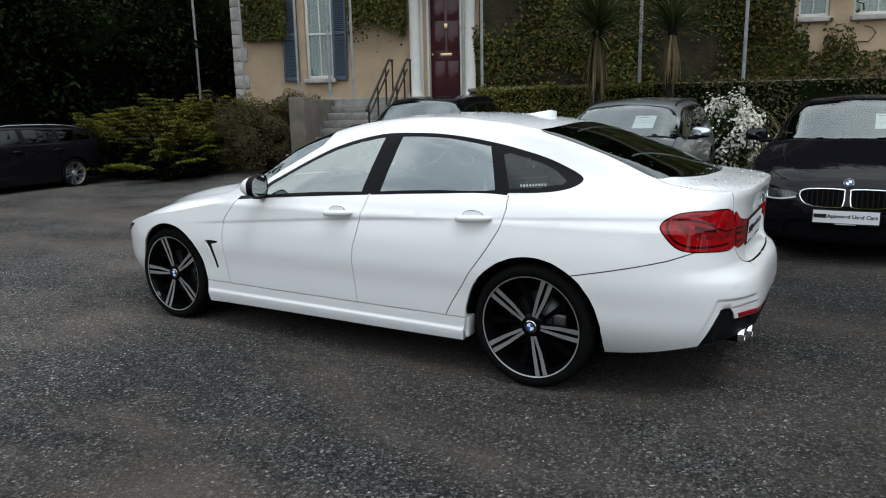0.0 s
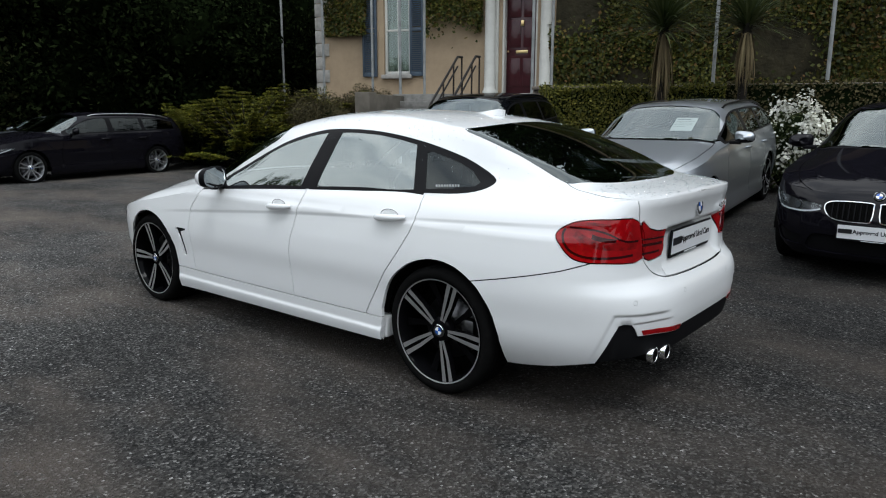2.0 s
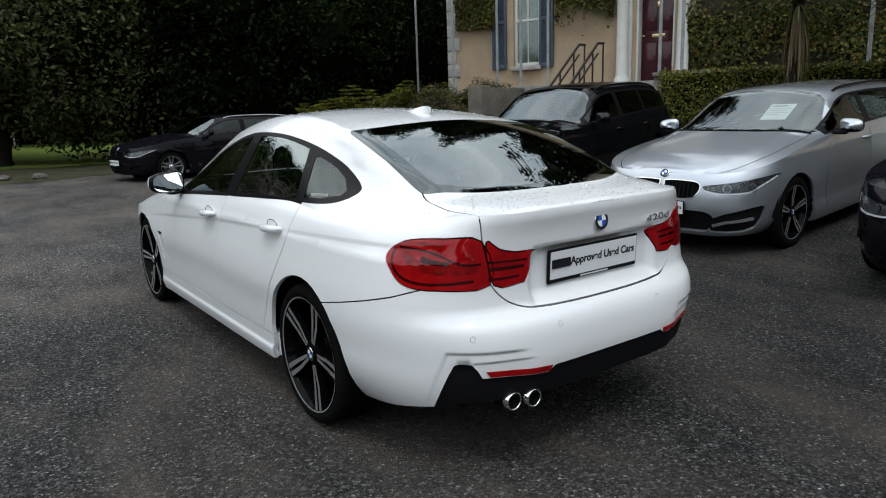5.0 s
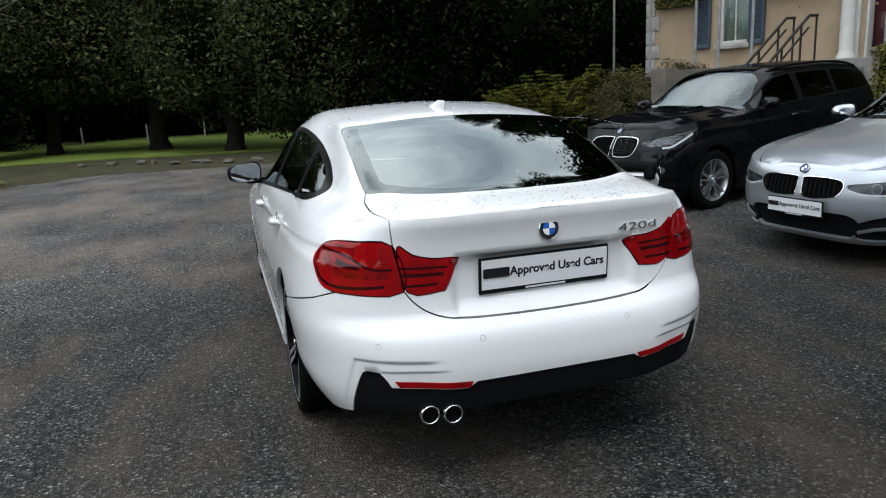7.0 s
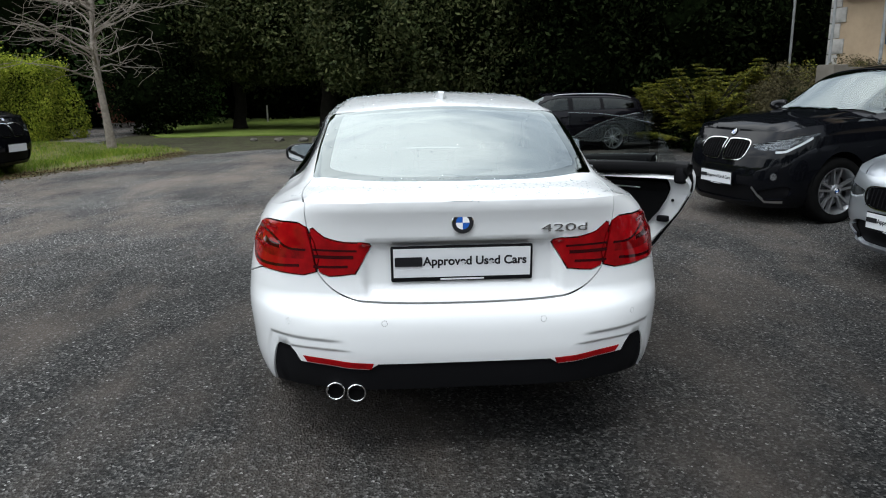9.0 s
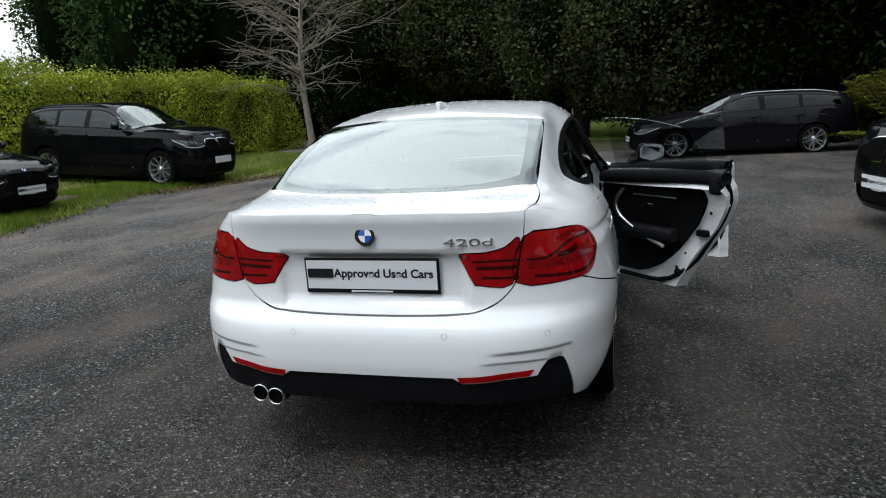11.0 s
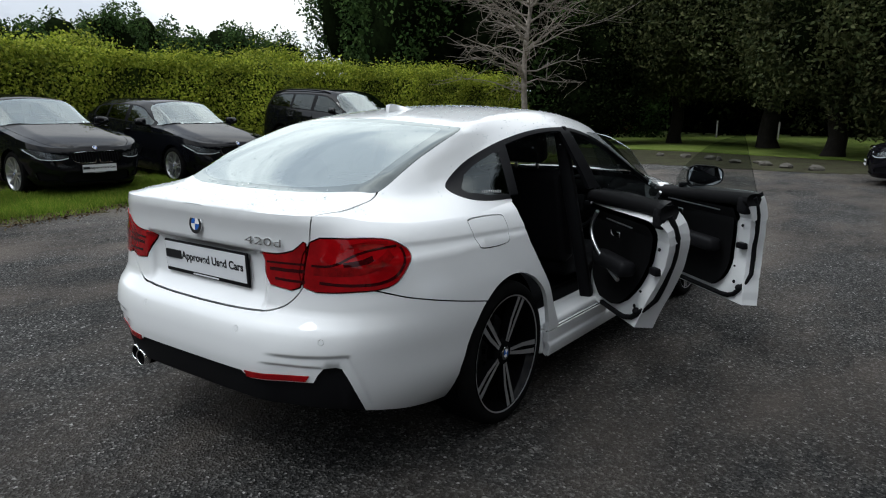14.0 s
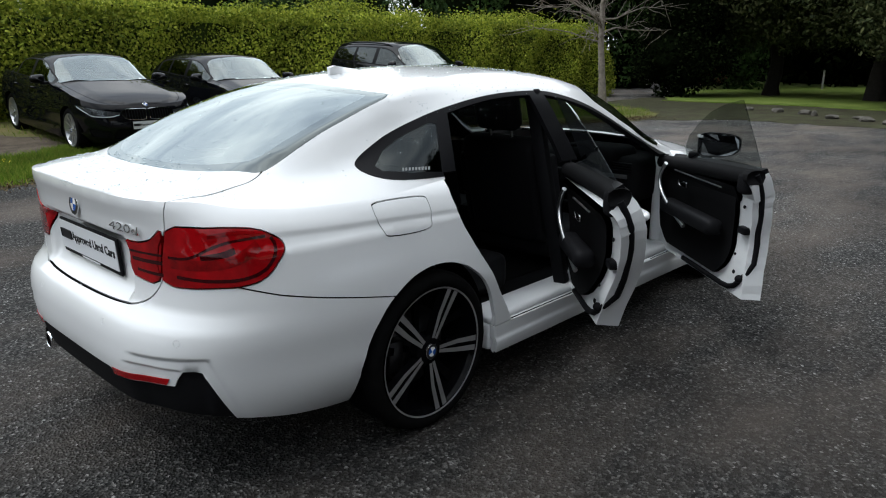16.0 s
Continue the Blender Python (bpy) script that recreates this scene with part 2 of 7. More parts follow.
def ribbon(line, w):
    """The outline of a strip of width w along a line."""
    P = [Vector(p) for p in line]
    a, b = [], []
    for i, p in enumerate(P):
        d = (P[min(i + 1, len(P) - 1)] - P[max(i - 1, 0)])
        d = d.normalized() if d.length else Vector((1, 0))
        n = Vector((-d.y, d.x)) * (w / 2)
        a.append(tuple(p + n))
        b.append(tuple(p - n))
    return a + b[::-1]


def smooth_line(pts, k=6, closed=False):
    """A rounded line through control points."""
    n, out = len(pts), []
    P = [Vector(p) for p in pts]
    for i in range(n if closed else n - 1):
        p0, p1, p2, p3 = (P[(i + j) % n] if closed else P[min(max(i + j, 0), n - 1)] for j in (-1, 0, 1, 2))
        for q in range(k):
            t = q / k
            out.append(tuple(0.5 * ((2 * p1) + (p2 - p0) * t + (2 * p0 - 5 * p1 + 4 * p2 - p3) * t * t
                                    + (3 * p1 - p0 - 3 * p2 + p3) * t ** 3)))
    if not closed:
        out.append(tuple(P[-1]))
    return out


def skins(surf, domain, regions, res, flip=False, creases=()):
    """Cuts a curved surface, given by two numbers, into panels. regions: (name, outline) in order of rank.
    Returns for each name its verts, normals and triangles; what no region holds is 'rest'."""
    from mathutils.geometry import delaunay_2d_cdt
    pts, edges = [], []

    def add(poly):
        first = len(pts)
        n = len(poly)
        for i in range(n):
            a, b = Vector(poly[i]), Vector(poly[(i + 1) % n])
            k = max(1, int(math.ceil((b - a).length / res)))
            for q in range(k):
                pts.append(a + (b - a) * (q / k))
        last = len(pts)
        for i in range(first, last):
            edges.append((i, i + 1 if i + 1 < last else first))
    add(domain)
    for _, poly in regions:
        add(poly)
    for ln in creases:
        for i in range(len(ln) - 1):
            edges.append((len(pts) + i, len(pts) + i + 1))
        pts.extend(Vector(p) for p in ln)
    taken = {}
    for p in pts:
        taken.setdefault((int(p.x // res), int(p.y // res)), []).append(p)
    D = np.array(domain)
    lo, hi = D.min(0), D.max(0)
    gx, gy = np.meshgrid(np.arange(lo[0], hi[0], res), np.arange(lo[1], hi[1], res))
    g = np.stack([gx.ravel(), gy.ravel()], 1)
    g = g[inside(domain, g)]
    for x, y in g:
        c = (int(x // res), int(y // res))
        near = any((x - p.x) ** 2 + (y - p.y) ** 2 < (0.45 * res) ** 2
                   for i in (-1, 0, 1) for j in (-1, 0, 1) for p in taken.get((c[0] + i, c[1] + j), ()))
        if not near:
            pts.append(Vector((x, y)))
    v, _, f, _, _, _ = delaunay_2d_cdt(pts, edges, [], 0, 1e-6)
    V = np.array([(p.x, p.y) for p in v])
    F = np.array(f)
    cen = V[F].mean(1)
    keep = inside(domain, cen)
    F, cen = F[keep], cen[keep]
    owner = np.full(len(F), -1)
    for i, (_, poly) in enumerate(regions):
        owner[(owner < 0) & inside(poly, cen)] = i
    pos, nor = [], []
    e = 0.004
    for x, y in V:
        p = Vector(surf(x, y))
        n = (Vector(surf(x + e, y)) - Vector(surf(x - e, y))).cross(Vector(surf(x, y + e)) - Vector(surf(x, y - e)))
        if flip:
            n = -n
        pos.append(p)
        nor.append(n.normalized() if n.length > 1e-12 else Vector((0, 0, 1)))
    out = {}
    names = [r[0] for r in regions] + ["rest"]
    for i, t in zip(owner, F):
        tri = tuple(int(q) for q in (t[::-1] if flip else t))
        out.setdefault(names[i], []).append(tri)
    return {k: (pos, nor, tris) for k, tris in out.items()}


def panel(name, skin, material, rim=0.012, out=0.0, rim_mat=None, origin=None, only=None):
    """A mesh from one or more skins, with turned-in edges of depth rim. out: metres proud of the surface."""
    skin = [s for s in (skin if isinstance(skin, list) else [skin]) if s]
    verts, faces, norms, fm = [], [], [], []
    o = Vector(origin) if origin else Vector()
    for pos, nor, tris in skin:
        if only:
            tris = [t for t in tris if only((pos[t[0]] + pos[t[1]] + pos[t[2]]) / 3)]
        idx = {}
        count = {}
        for t in tris:
            for q in t:
                if q not in idx:
                    idx[q] = len(verts)
                    verts.append(pos[q] + nor[q] * out - o)
            faces.append(tuple(idx[q] for q in t))
            fm.append(0)
            norms.extend(nor[q] for q in t)
            for a, b in ((t[0], t[1]), (t[1], t[2]), (t[2], t[0])):
                count[(a, b)] = 1
        if rim:
            low = {}
            for (a, b) in count:
                if (b, a) in count:
                    continue
                for q in (a, b):
                    if q not in low:
                        low[q] = len(verts)
                        verts.append(pos[q] + nor[q] * out - o)
                        verts.append(pos[q] + nor[q] * (out - rim) - o)
                d = (pos[b] - pos[a])
                n = d.cross((nor[a] + nor[b]) / 2)
                n = n.normalized() if n.length > 1e-12 else nor[a]
                faces.append((low[b], low[a], low[a] + 1, low[b] + 1))
                fm.append(1 if rim_mat else 0)
                norms.extend([n] * 4)
    if not faces:
        return None
    return mesh(name, verts, faces, [material, rim_mat] if rim_mat else material, fm, True, norms)


def lettering(name, text, size, material, m, parent, depth=0.001, width=None, label="", bold=0.0):
    """Raised letters in the built-in font, as a mesh, centred on m."""
    cu = bpy.data.curves.new(name, 'FONT')
    cu.body, cu.size, cu.extrude = text, size, depth
    cu.offset = bold
    cu.align_x, cu.align_y = 'CENTER', 'CENTER'
    ob = bpy.data.objects.new(name, cu)
    me = bpy.data.meshes.new_from_object(ob)
    me.name = name
    bpy.data.objects.remove(ob)
    me.materials.clear()
    me.materials.append(material)
    if width:
        xs = [v.co.x for v in me.vertices]
        k = width / (max(xs) - min(xs))
        for v in me.vertices:
            v.co.x *= k
    return part(name, me, parent, label, m)


# ---- cars ----
def ease(t):
    t = min(max(t, 0.0), 1.0)
    return t * t * (3 - 2 * t)


class Shell:
    """The outer surface of a car. low(s, z): flank, s metres round the plan from the middle of the +x end (minus: -y side).
    top(x, y): roof, bonnet and glass."""

    def __init__(self, ends, centres, power, W, side, end_a, end_b, z0, cen, line2, line3, recess=None, crease=None, fold=None, cowl=-.95, flat=.62, dome=None):
        (xa, xb), (ca, cb), (na, nb) = ends, centres, power
        th = np.linspace(0, math.pi / 2, 900)
        c, s = np.cos(th), np.sin(th)
        ax, ay = ca + (xa - ca) * c ** (2 / na), W * s ** (2 / na)
        bx, by = cb + (xb - cb) * c ** (2 / nb), W * s ** (2 / nb)
        mx = np.linspace(ca, cb, 200)[1:-1]
        X, Y = np.concatenate([ax, mx, bx[::-1]]), np.concatenate([ay, np.full(len(mx), W), by[::-1]])
        L = np.concatenate([[0], np.cumsum(np.hypot(np.diff(X), np.diff(Y)))])
        self.S = L[-1]
        self.s = np.linspace(0, self.S, 1400)
        self.x, self.y = np.interp(self.s, L, X), np.interp(self.s, L, Y)
        tx, ty = np.gradient(self.x), np.gradient(self.y)
        q = np.hypot(tx, ty)
        self.nx, self.ny = ty / q, -tx / q
        self.side, self.a, self.b = pchip(*side), pchip(*end_a), pchip(*end_b)
        self.recess, self.tuck, self.mid, self.crease, self.fold = recess, 1.4, (ca + cb) / 2, crease, fold
        self.z0, self.flat, self.dome = pchip(*z0), flat, dome
        self.cen = cspline(*cen, cowl)
        self.y2, self.z2 = cspline(line2[0], line2[1], cowl), cspline(line2[0], line2[2], cowl)
        self.y3, self.z3 = cspline(line3[0], line3[1], cowl), cspline(line3[0], line3[2], cowl)
        ss = np.linspace(0, self.S, 500)
        E = [self.rim(v) for v in ss]
        self.ex, self.ey = np.array([e[0] for e in E])[::-1], np.array([e[1] for e in E])[::-1]
        self.ez = np.array([e[2] for e in E])[::-1]
        self.memo = {}

    def at(self, s):
        a = min(abs(s), self.S)
        i = a / self.S * (len(self.s) - 1)
        k = min(int(i), len(self.s) - 2)
        f = i - k
        g = lambda t: t[k] * (1 - f) + t[k + 1] * f
        return g(self.x), g(self.y), g(self.nx), g(self.ny)

    def low(self, s, z):
        x, y, nx, ny = self.at(s)
        end = self.a(z) if nx > 0 else self.b(z)
        if self.recess and nx > 0:
            t = min(max((0.40 - abs(s)) / 0.05, 0), 1)
            end += self.recess(z) * t * t * (3 - 2 * t)
        if self.fold and nx > 0:
            end += self.fold(abs(s), z)
        flank = self.side(z) + self.tuck * max(0, 0.46 - z) ** 2 * min(max((abs(x - self.mid) - 1.1) / 0.3, 0), 1)
        flank -= (0.004 * ease((0.330 - z) / 0.02) + 0.016 * ease((0.285 - z) / 0.03)) * ease((1.06 - abs(x - self.mid)) / 0.05)
        if self.crease:
            d = self.crease(x) - z
            if d > 0:
                flank += 0.0075 * ease(d / 0.025) * math.exp(-d / 0.11) * ease((x + 1.3) / 0.55)
        i = nx * nx * end + ny * ny * flank
        return (x - nx * i, (y - ny * i) * (1 if s >= 0 else -1), z)

    def rim(self, s):
        z = 0.9
        for _ in range(6):
            p = self.low(s, z)
            z = self.z0(p[0])
        return p[0], p[1], z

    def section(self, x):
        k = round(x, 5)
        if k not in self.memo:
            y0 = max(float(np.interp(x, self.ex, self.ey)), 0.06)
            z0 = float(np.interp(x, self.ex, self.ez))
            y2, y3 = min(self.y2(x), 0.84 * y0), min(self.y3(x), self.flat * y0)
            near = min(1.0, y0 / 0.3)
            z2 = z0 + max(self.z2(x) - z0, 0.002) * near
            z3 = z2 + max(self.z3(x) - self.z2(x), 0.001) * near
            c = z3 + max(self.cen(x) - self.z3(x), 0.001) * near
            y1 = (y0 + y2) / 2 + 0.012 * min(1, (z2 - z0) / 0.3)
            z1 = z0 + (z2 - z0) * (self.dome(x) if self.dome else 0.5)
            ys, zs = [0, y3, y2, y1, y0], [c, z3, z2, z1, z0]
            d = [(zs[i + 1] - zs[i]) / (ys[i + 1] - ys[i]) for i in range(4)]
            m = [0.0] + [0 if d[i - 1] * d[i] <= 0 else 2 * d[i - 1] * d[i] / (d[i - 1] + d[i]) for i in (1, 2, 3)] + [1.5 * d[3] - 0.5 * d[2] if self.dome and d[3] < d[2] else d[3]]
            self.memo[k] = ys, zs, m
        return self.memo[k]

    def top(self, x, y):
        ys, zs, m = self.section(x)
        a = abs(y)
        if a >= ys[4]:
            return (x, y, zs[4] + (a - ys[4]) * m[4])
        i = 0
        while a > ys[i + 1]:
            i += 1
        h = ys[i + 1] - ys[i]
        t = (a - ys[i]) / h
        z = (zs[i] * (1 + 2 * t) * (1 - t) ** 2 + m[i] * h * t * (1 - t) ** 2
             + zs[i + 1] * t * t * (3 - 2 * t) + m[i + 1] * h * t * t * (t - 1))
        return (x, y, z)

    def s_of(self, x, y):
        i = int(np.argmin((self.x - x) ** 2 + (self.y - abs(y)) ** 2))
        return float(self.s[i]) * (1 if y >= 0 else -1)

    def y_of(self, x, z):
        """How far out the top surface has the height z."""
        lo, hi = 0.2, self.section(x)[0][4]
        for _ in range(30):
            mid = (lo + hi) / 2
            if self.top(x, mid)[2] > z:
                lo = mid
            else:
                hi = mid
        return mid

    def low_domain(self, wheels, floor, step=0.03):
        """The outline of the flanks in (s, z), with the wheel arches. wheels: (x, z, radius); floor: height by x."""
        half = []
        n = int(self.S / step)
        arcs = [(self.s_of(x + r, 1), self.s_of(x - r, 1), x, z, r) for x, z, r in wheels]
        s, k = 0.0, 0
        cuts = sorted(arcs)
        stops = [i * self.S / n for i in range(n + 1)]
        for v in stops:
            x = self.at(v)[0]
            if any(abs(x - cx) < r + 0.01 and self.at(v)[3] > 0.5 for _, _, cx, _, r in cuts):
                continue
            half.append((v, floor(x)))
        for _, _, cx, cz, r in cuts:
            for j in range(41):
                a = math.pi * j / 40
                x, z = cx + r * math.cos(a), cz + r * math.sin(a)
                half.append((self.s_of(x, 1) + 1e-4 * j, z))
            for q in (1, -1):
                fz = floor(cx + q * r)
                half.append((self.s_of(cx + q * r, 1) - q * 0.002, fz))
        half.sort()
        tops = [(v, self.rim(v)[2]) for v in stops]
        up = tops
        down = half[::-1]
        left_dn = [(-a, b) for a, b in half]
        left_up = [(-a, b) for a, b in tops]
        return up + down[:-1] + left_dn + left_up[::-1][:-1]

    def top_domain(self, step=0.03):
        n = int(self.S / step)
        e = [self.rim(i * self.S / n) for i in range(n + 1)]
        right = [(x, y) for x, y, _ in e]
        left = [(x, -y) for x, y, _ in e][::-1]
        return right + left[1:-1]


def ring2(x, y, r, n=14):
    return [(x + r * math.cos(2 * math.pi * i / n), y + r * math.sin(2 * math.pi * i / n)) for i in range(n)]


def wheel(parent, x, y, r, rim_r, design, spin=0.0, width=0.235, name="wheel"):
    """A wheel: tyre, alloy rim, brake disc and hub cap. It faces away from the car's middle."""
    sgn = 1 if y > 0 else -1
    w = width
    vs, fs, _ = revolve([(rim_r - 0.005, -0.012), (rim_r + 0.012, 0.004), (r - 0.022, 0.002), (r - 0.006, -0.012), (r, -0.03),
                         (r, -0.06), (r - 0.006, -0.062), (r - 0.006, -0.068), (r, -0.07), (r, -w + 0.03),
                         (r - 0.02, -w), (rim_r, -w)], 72)
    tyre = part(name, mesh("tyre", vs, fs, RUBBER), parent)
    tyre.data.set_sharp_from_angle(angle=0.9)
    tyre.matrix_basis = pose(x, y, r, 0, 0, 0) @ Matrix.Diagonal((1, sgn, 1, 1))
    vs, fs, fm = revolve([(rim_r - 0.03, -w + 0.01), (rim_r - 0.022, -0.03), (rim_r - 0.010, -0.010), (rim_r - 0.006, 0.001),
                          (rim_r + 0.001, 0.003), (rim_r + 0.002, -0.012)], 64, mis=[0, 0, 0, 1, 0])
    cut = RIM_CUT if design == "twin" else RIM_SILVER
    base = RIM_BLACK if design == "twin" else RIM_SILVER
    bm = bmesh.new()

    def blade(a0, a1, r0, r1, w0, w1, d0, d1, depth, mi_top):
        p = []
        for rr, aa, ww, dd in ((r0, a0, w0, d0), ((r0 + r1) / 2, (a0 + a1) / 2, (w0 + w1) * 0.48, (d0 + d1) / 2 - 0.004), (r1, a1, w1, d1)):
            c, s = math.cos(aa), math.sin(aa)
            p.append([bm.verts.new((rr * c - s * e, dd + k, rr * s + c * e)) for k in (0, -depth) for e in (-ww, ww)])
        for q in (0, 1):
            A, B = p[q], p[q + 1]
            for idx, mi in (((0, 1), mi_top), ((1, 3), 0), ((3, 2), 0), ((2, 0), 0)):
                f = bm.faces.new((A[idx[0]], A[idx[1]], B[idx[1]], B[idx[0]]))
                f.material_index = mi
    R = rim_r - 0.008
    if design == "twin":
        for i in range(5):
            a = 2 * math.pi * i / 5
            for q in (-1, 1):
                blade(a + q * 0.15, a + q * 0.080, 0.055, R, 0.0075, 0.0125, -0.020, -0.003, 0.035, 1)
            blade(a, a, 0.05, R, 0.012, 0.022, -0.036, -0.024, 0.03, 0)
            blade(a + 0.628, a + 0.72, 0.06, R, 0.010, 0.022, -0.085, -0.055, 0.02, 0)
    elif design == "vee":
        for i in range(5):
            a = 2 * math.pi * i / 5
            for q in (-1, 1):
                blade(a + q * 0.24, a + q * 0.20, 0.045, R, 0.011, 0.012, -0.03, -0.008, 0.04, 0)
    else:
        for i in range(10):
            a = 2 * math.pi * i / 10
            blade(a, a + 0.04, 0.045, R, 0.013, 0.014, -0.03, -0.008, 0.04, 0)
    hub, hf, _ = revolve([(0.0, -0.018), (0.034, -0.019), (0.055, -0.022), (0.068, -0.030), (0.070, -0.07)], 32)
    bw = [bm.verts.new(v) for v in hub]
    for f in hf:
        q = [bw[i] for i in f]
        if len({tuple(v.co) for v in q}) == 4:
            bm.faces.new(q).material_index = 0 if design == "twin" else 1
    bb = [bm.verts.new(v) for v in vs]
    for f, m in zip(fs, fm):
        bm.faces.new([bb[i] for i in f]).material_index = m
    me = from_bm("rim", bm, [base, cut], True, 0.5)
    part("rim", me, tyre, m=pose(0, 0, 0, 0, spin, 0))
    vs, fs, _ = revolve([(0.0, -0.115), (0.165 * r / 0.333, -0.115), (0.165 * r / 0.333, -0.135), (0, -0.135)], 40)
    part("brake_disc", mesh("brake_disc", vs, fs, STEEL), tyre)
    vs, fs, _ = revolve([(0.0, -0.15), (rim_r - 0.012, -0.15), (rim_r - 0.012, -0.155), (0, -0.155)], 40)
    part("drum_shield", mesh("drum_shield", vs, fs, GAP), tyre)
    caliper = from_bm("caliper", bm_box(bmesh.new(), (0.09, -0.145, -0.07), (0.175, -0.075, 0.07), 0.02), STEEL, True)
    part("caliper", caliper, tyre)
    roundel("hub_badge", tyre, pose(0, -0.015, 0) @ Matrix.Rotation(radians(-90), 4, 'X') @ pose(0, 0, 0, 0, 0, spin), 0.033)
    return tyre


def roundel(name, parent, m, r):
    """A round badge with a dark ring and four quarters in blue and white, in its own x-y plane facing +z."""
    vs, fs, fm = [], [], []
    n = 32

    def circle(rr, z):
        k = len(vs)
        vs.extend((rr * math.cos(2 * math.pi * i / n), rr * math.sin(2 * math.pi * i / n), z) for i in range(n))
        return k
    a, b, c, d = circle(r, 0), circle(r, 0.003), circle(r * 0.93, 0.005), circle(r * 0.62, 0.005)
    for lo, hi, mi in ((a, b, 3), (b, c, 3), (c, d, 0)):
        for i in range(n):
            j = (i + 1) % n
            fs.append((lo + i, lo + j, hi + j, hi + i))
            fm.append(mi)
    vs.append((0, 0, 0.006))
    for i in range(n):
        fs.append((d + i, d + (i + 1) % n, len(vs) - 1))
        fm.append(1 if (i // (n // 4)) % 2 else 2)
    return part(name, mesh(name, vs, fs, [INK, BLUE, BADGE_WHITE, CHROME], fm, False), parent, "", m)


def door_mirror(parent, x, y, z, side, paint, name="door_mirror", at=(0, 0, 0), rot=0.0):
    """A wing mirror whose glass faces +x, on a dark foot. side: +1 on the +y flank."""
    n, k = 20, 10
    vs, fs, fm = [], [], []
    prof = [(0.0, 0.96), (0.015, 1.0), (0.038, 0.97), (0.062, 0.86), (0.082, 0.66), (0.093, 0.36), (0.097, 0.0)]
    for dx, f in prof:
        for i in range(n):
            a = 2 * math.pi * i / n
            cy, cz = math.cos(a), math.sin(a)
            e = 0.62
            py = math.copysign(abs(cy) ** e, cy) * 0.118 * f
            pz = math.copysign(abs(cz) ** e, cz) * 0.070 * f * (1.0 - 0.16 * math.copysign(1, py) * side * abs(cy))
            vs.append((-dx + 0.02 * cy * side * -1, py, pz))
    for q in range(len(prof) - 1):
        for i in range(n):
            j = (i + 1) % n
            fs.append((q * n + i, q * n + j, (q + 1) * n + j, (q + 1) * n + i))
            fm.append(1 if vs[q * n + i][2] < -0.035 or q <= 1 else 0)
    M = pose(x - at[0], y - at[1], z - at[2], 0, 0, rot)
    ob = part(name, mesh(name, vs, fs, [paint, TRIM], fm), parent, "", M)
    gl, gf = [], []
    for i in range(n):
        v = vs[i]
        gl.append((v[0] - 0.006, v[1] * 0.93, v[2] * 0.93))
    gf = [tuple(range(n))]
    part("mirror_glass", mesh("mirror_glass", gl, gf, MIRROR, None, False), ob)
    rimv = [(v[0], v[1], v[2]) for v in vs[:n]] + gl
    part("mirror_rim", mesh("mirror_rim", rimv, [(i, (i + 1) % n, n + (i + 1) % n, n + i) for i in range(n)], TRIM), ob)
    foot = bmesh.new()
    bm_box(foot, (-0.07, -side * 0.16, -0.085), (0.0, -side * 0.03, -0.045), 0.012)
    part("mirror_foot", from_bm("mirror_foot", foot, TRIM, True), ob)
    return ob


def seat(parent, x, y, name="front_seat", wide=0.5):
    """A leather seat facing -x."""
    ob = part(name, from_bm(name, bm_box(bmesh.new(), (x - 0.28, y - wide / 2, 0.42), (x + 0.25, y + wide / 2, 0.58), 0.05, seg=3), LEATHER, True), parent)
    bk = bmesh.new()
    m = pose(x + 0.22, y, 0.52, 0, 14, 0)
    bm_box(bk, (-0.07, -wide / 2, 0.0), (0.07, wide / 2, 0.58), 0.05, m, seg=3)
    for q in (-1, 1):
        bm_box(bk, (-0.11, q * wide / 2 - 0.05, 0.05), (0.05, q * wide / 2 + 0.03, 0.48), 0.035, m)
    part("backrest", from_bm("backrest", bk, LEATHER, True), ob)
    hr = bmesh.new()
    bm_box(hr, (-0.05, -0.135, 0.62), (0.05, 0.135, 0.82), 0.04, m, seg=3)
    part("headrest", from_bm("headrest", hr, LEATHER, True), ob)
    for q in (-1, 1):
        st = bm_box(bmesh.new(), (-0.007, q * 0.07 - 0.006, 0.56), (0.007, q * 0.07 + 0.006, 0.64), 0, m)
        part("headrest_post", from_bm("headrest_post", st, SATIN), ob)
    return ob


def plate(parent, m, words=True, w=0.52, h=0.112):
    """A number-plate holder with a white plate, its words and a dark frame; it faces +z of m."""
    fr = part("plate_frame", from_bm("plate_frame", bm_box(bmesh.new(), (-w / 2 - 0.010, -h / 2 - 0.019, -0.012), (w / 2 + 0.010, h / 2 + 0.009, 0.0), 0.006), MATT, True), parent, "", m)
    part("plate_face", from_bm("plate_face", bm_box(bmesh.new(), (-w / 2, -h / 2, 0.0005), (w / 2, h / 2, 0.003), 0), PLATE), fr)
    if words:
        part("brand_bar", from_bm("brand_bar", bm_box(bmesh.new(), (-w * 0.49, -0.012, 0.003), (-w * 0.29, 0.024, 0.004), 0.004), INK), fr)
        lettering("plate_lettering", "Approved Used Cars", 0.046, INK, pose(w * 0.095, 0.005, 0.0035), fr, 0.0006, w * 0.76, "", 0.0013)
        part("web_line", from_bm("web_line", bm_box(bmesh.new(), (-w * 0.16, -h / 2 - 0.0125, 0.0), (w * 0.16, -h / 2 - 0.0065, 0.0015), 0), PLATE), fr)
    return fr


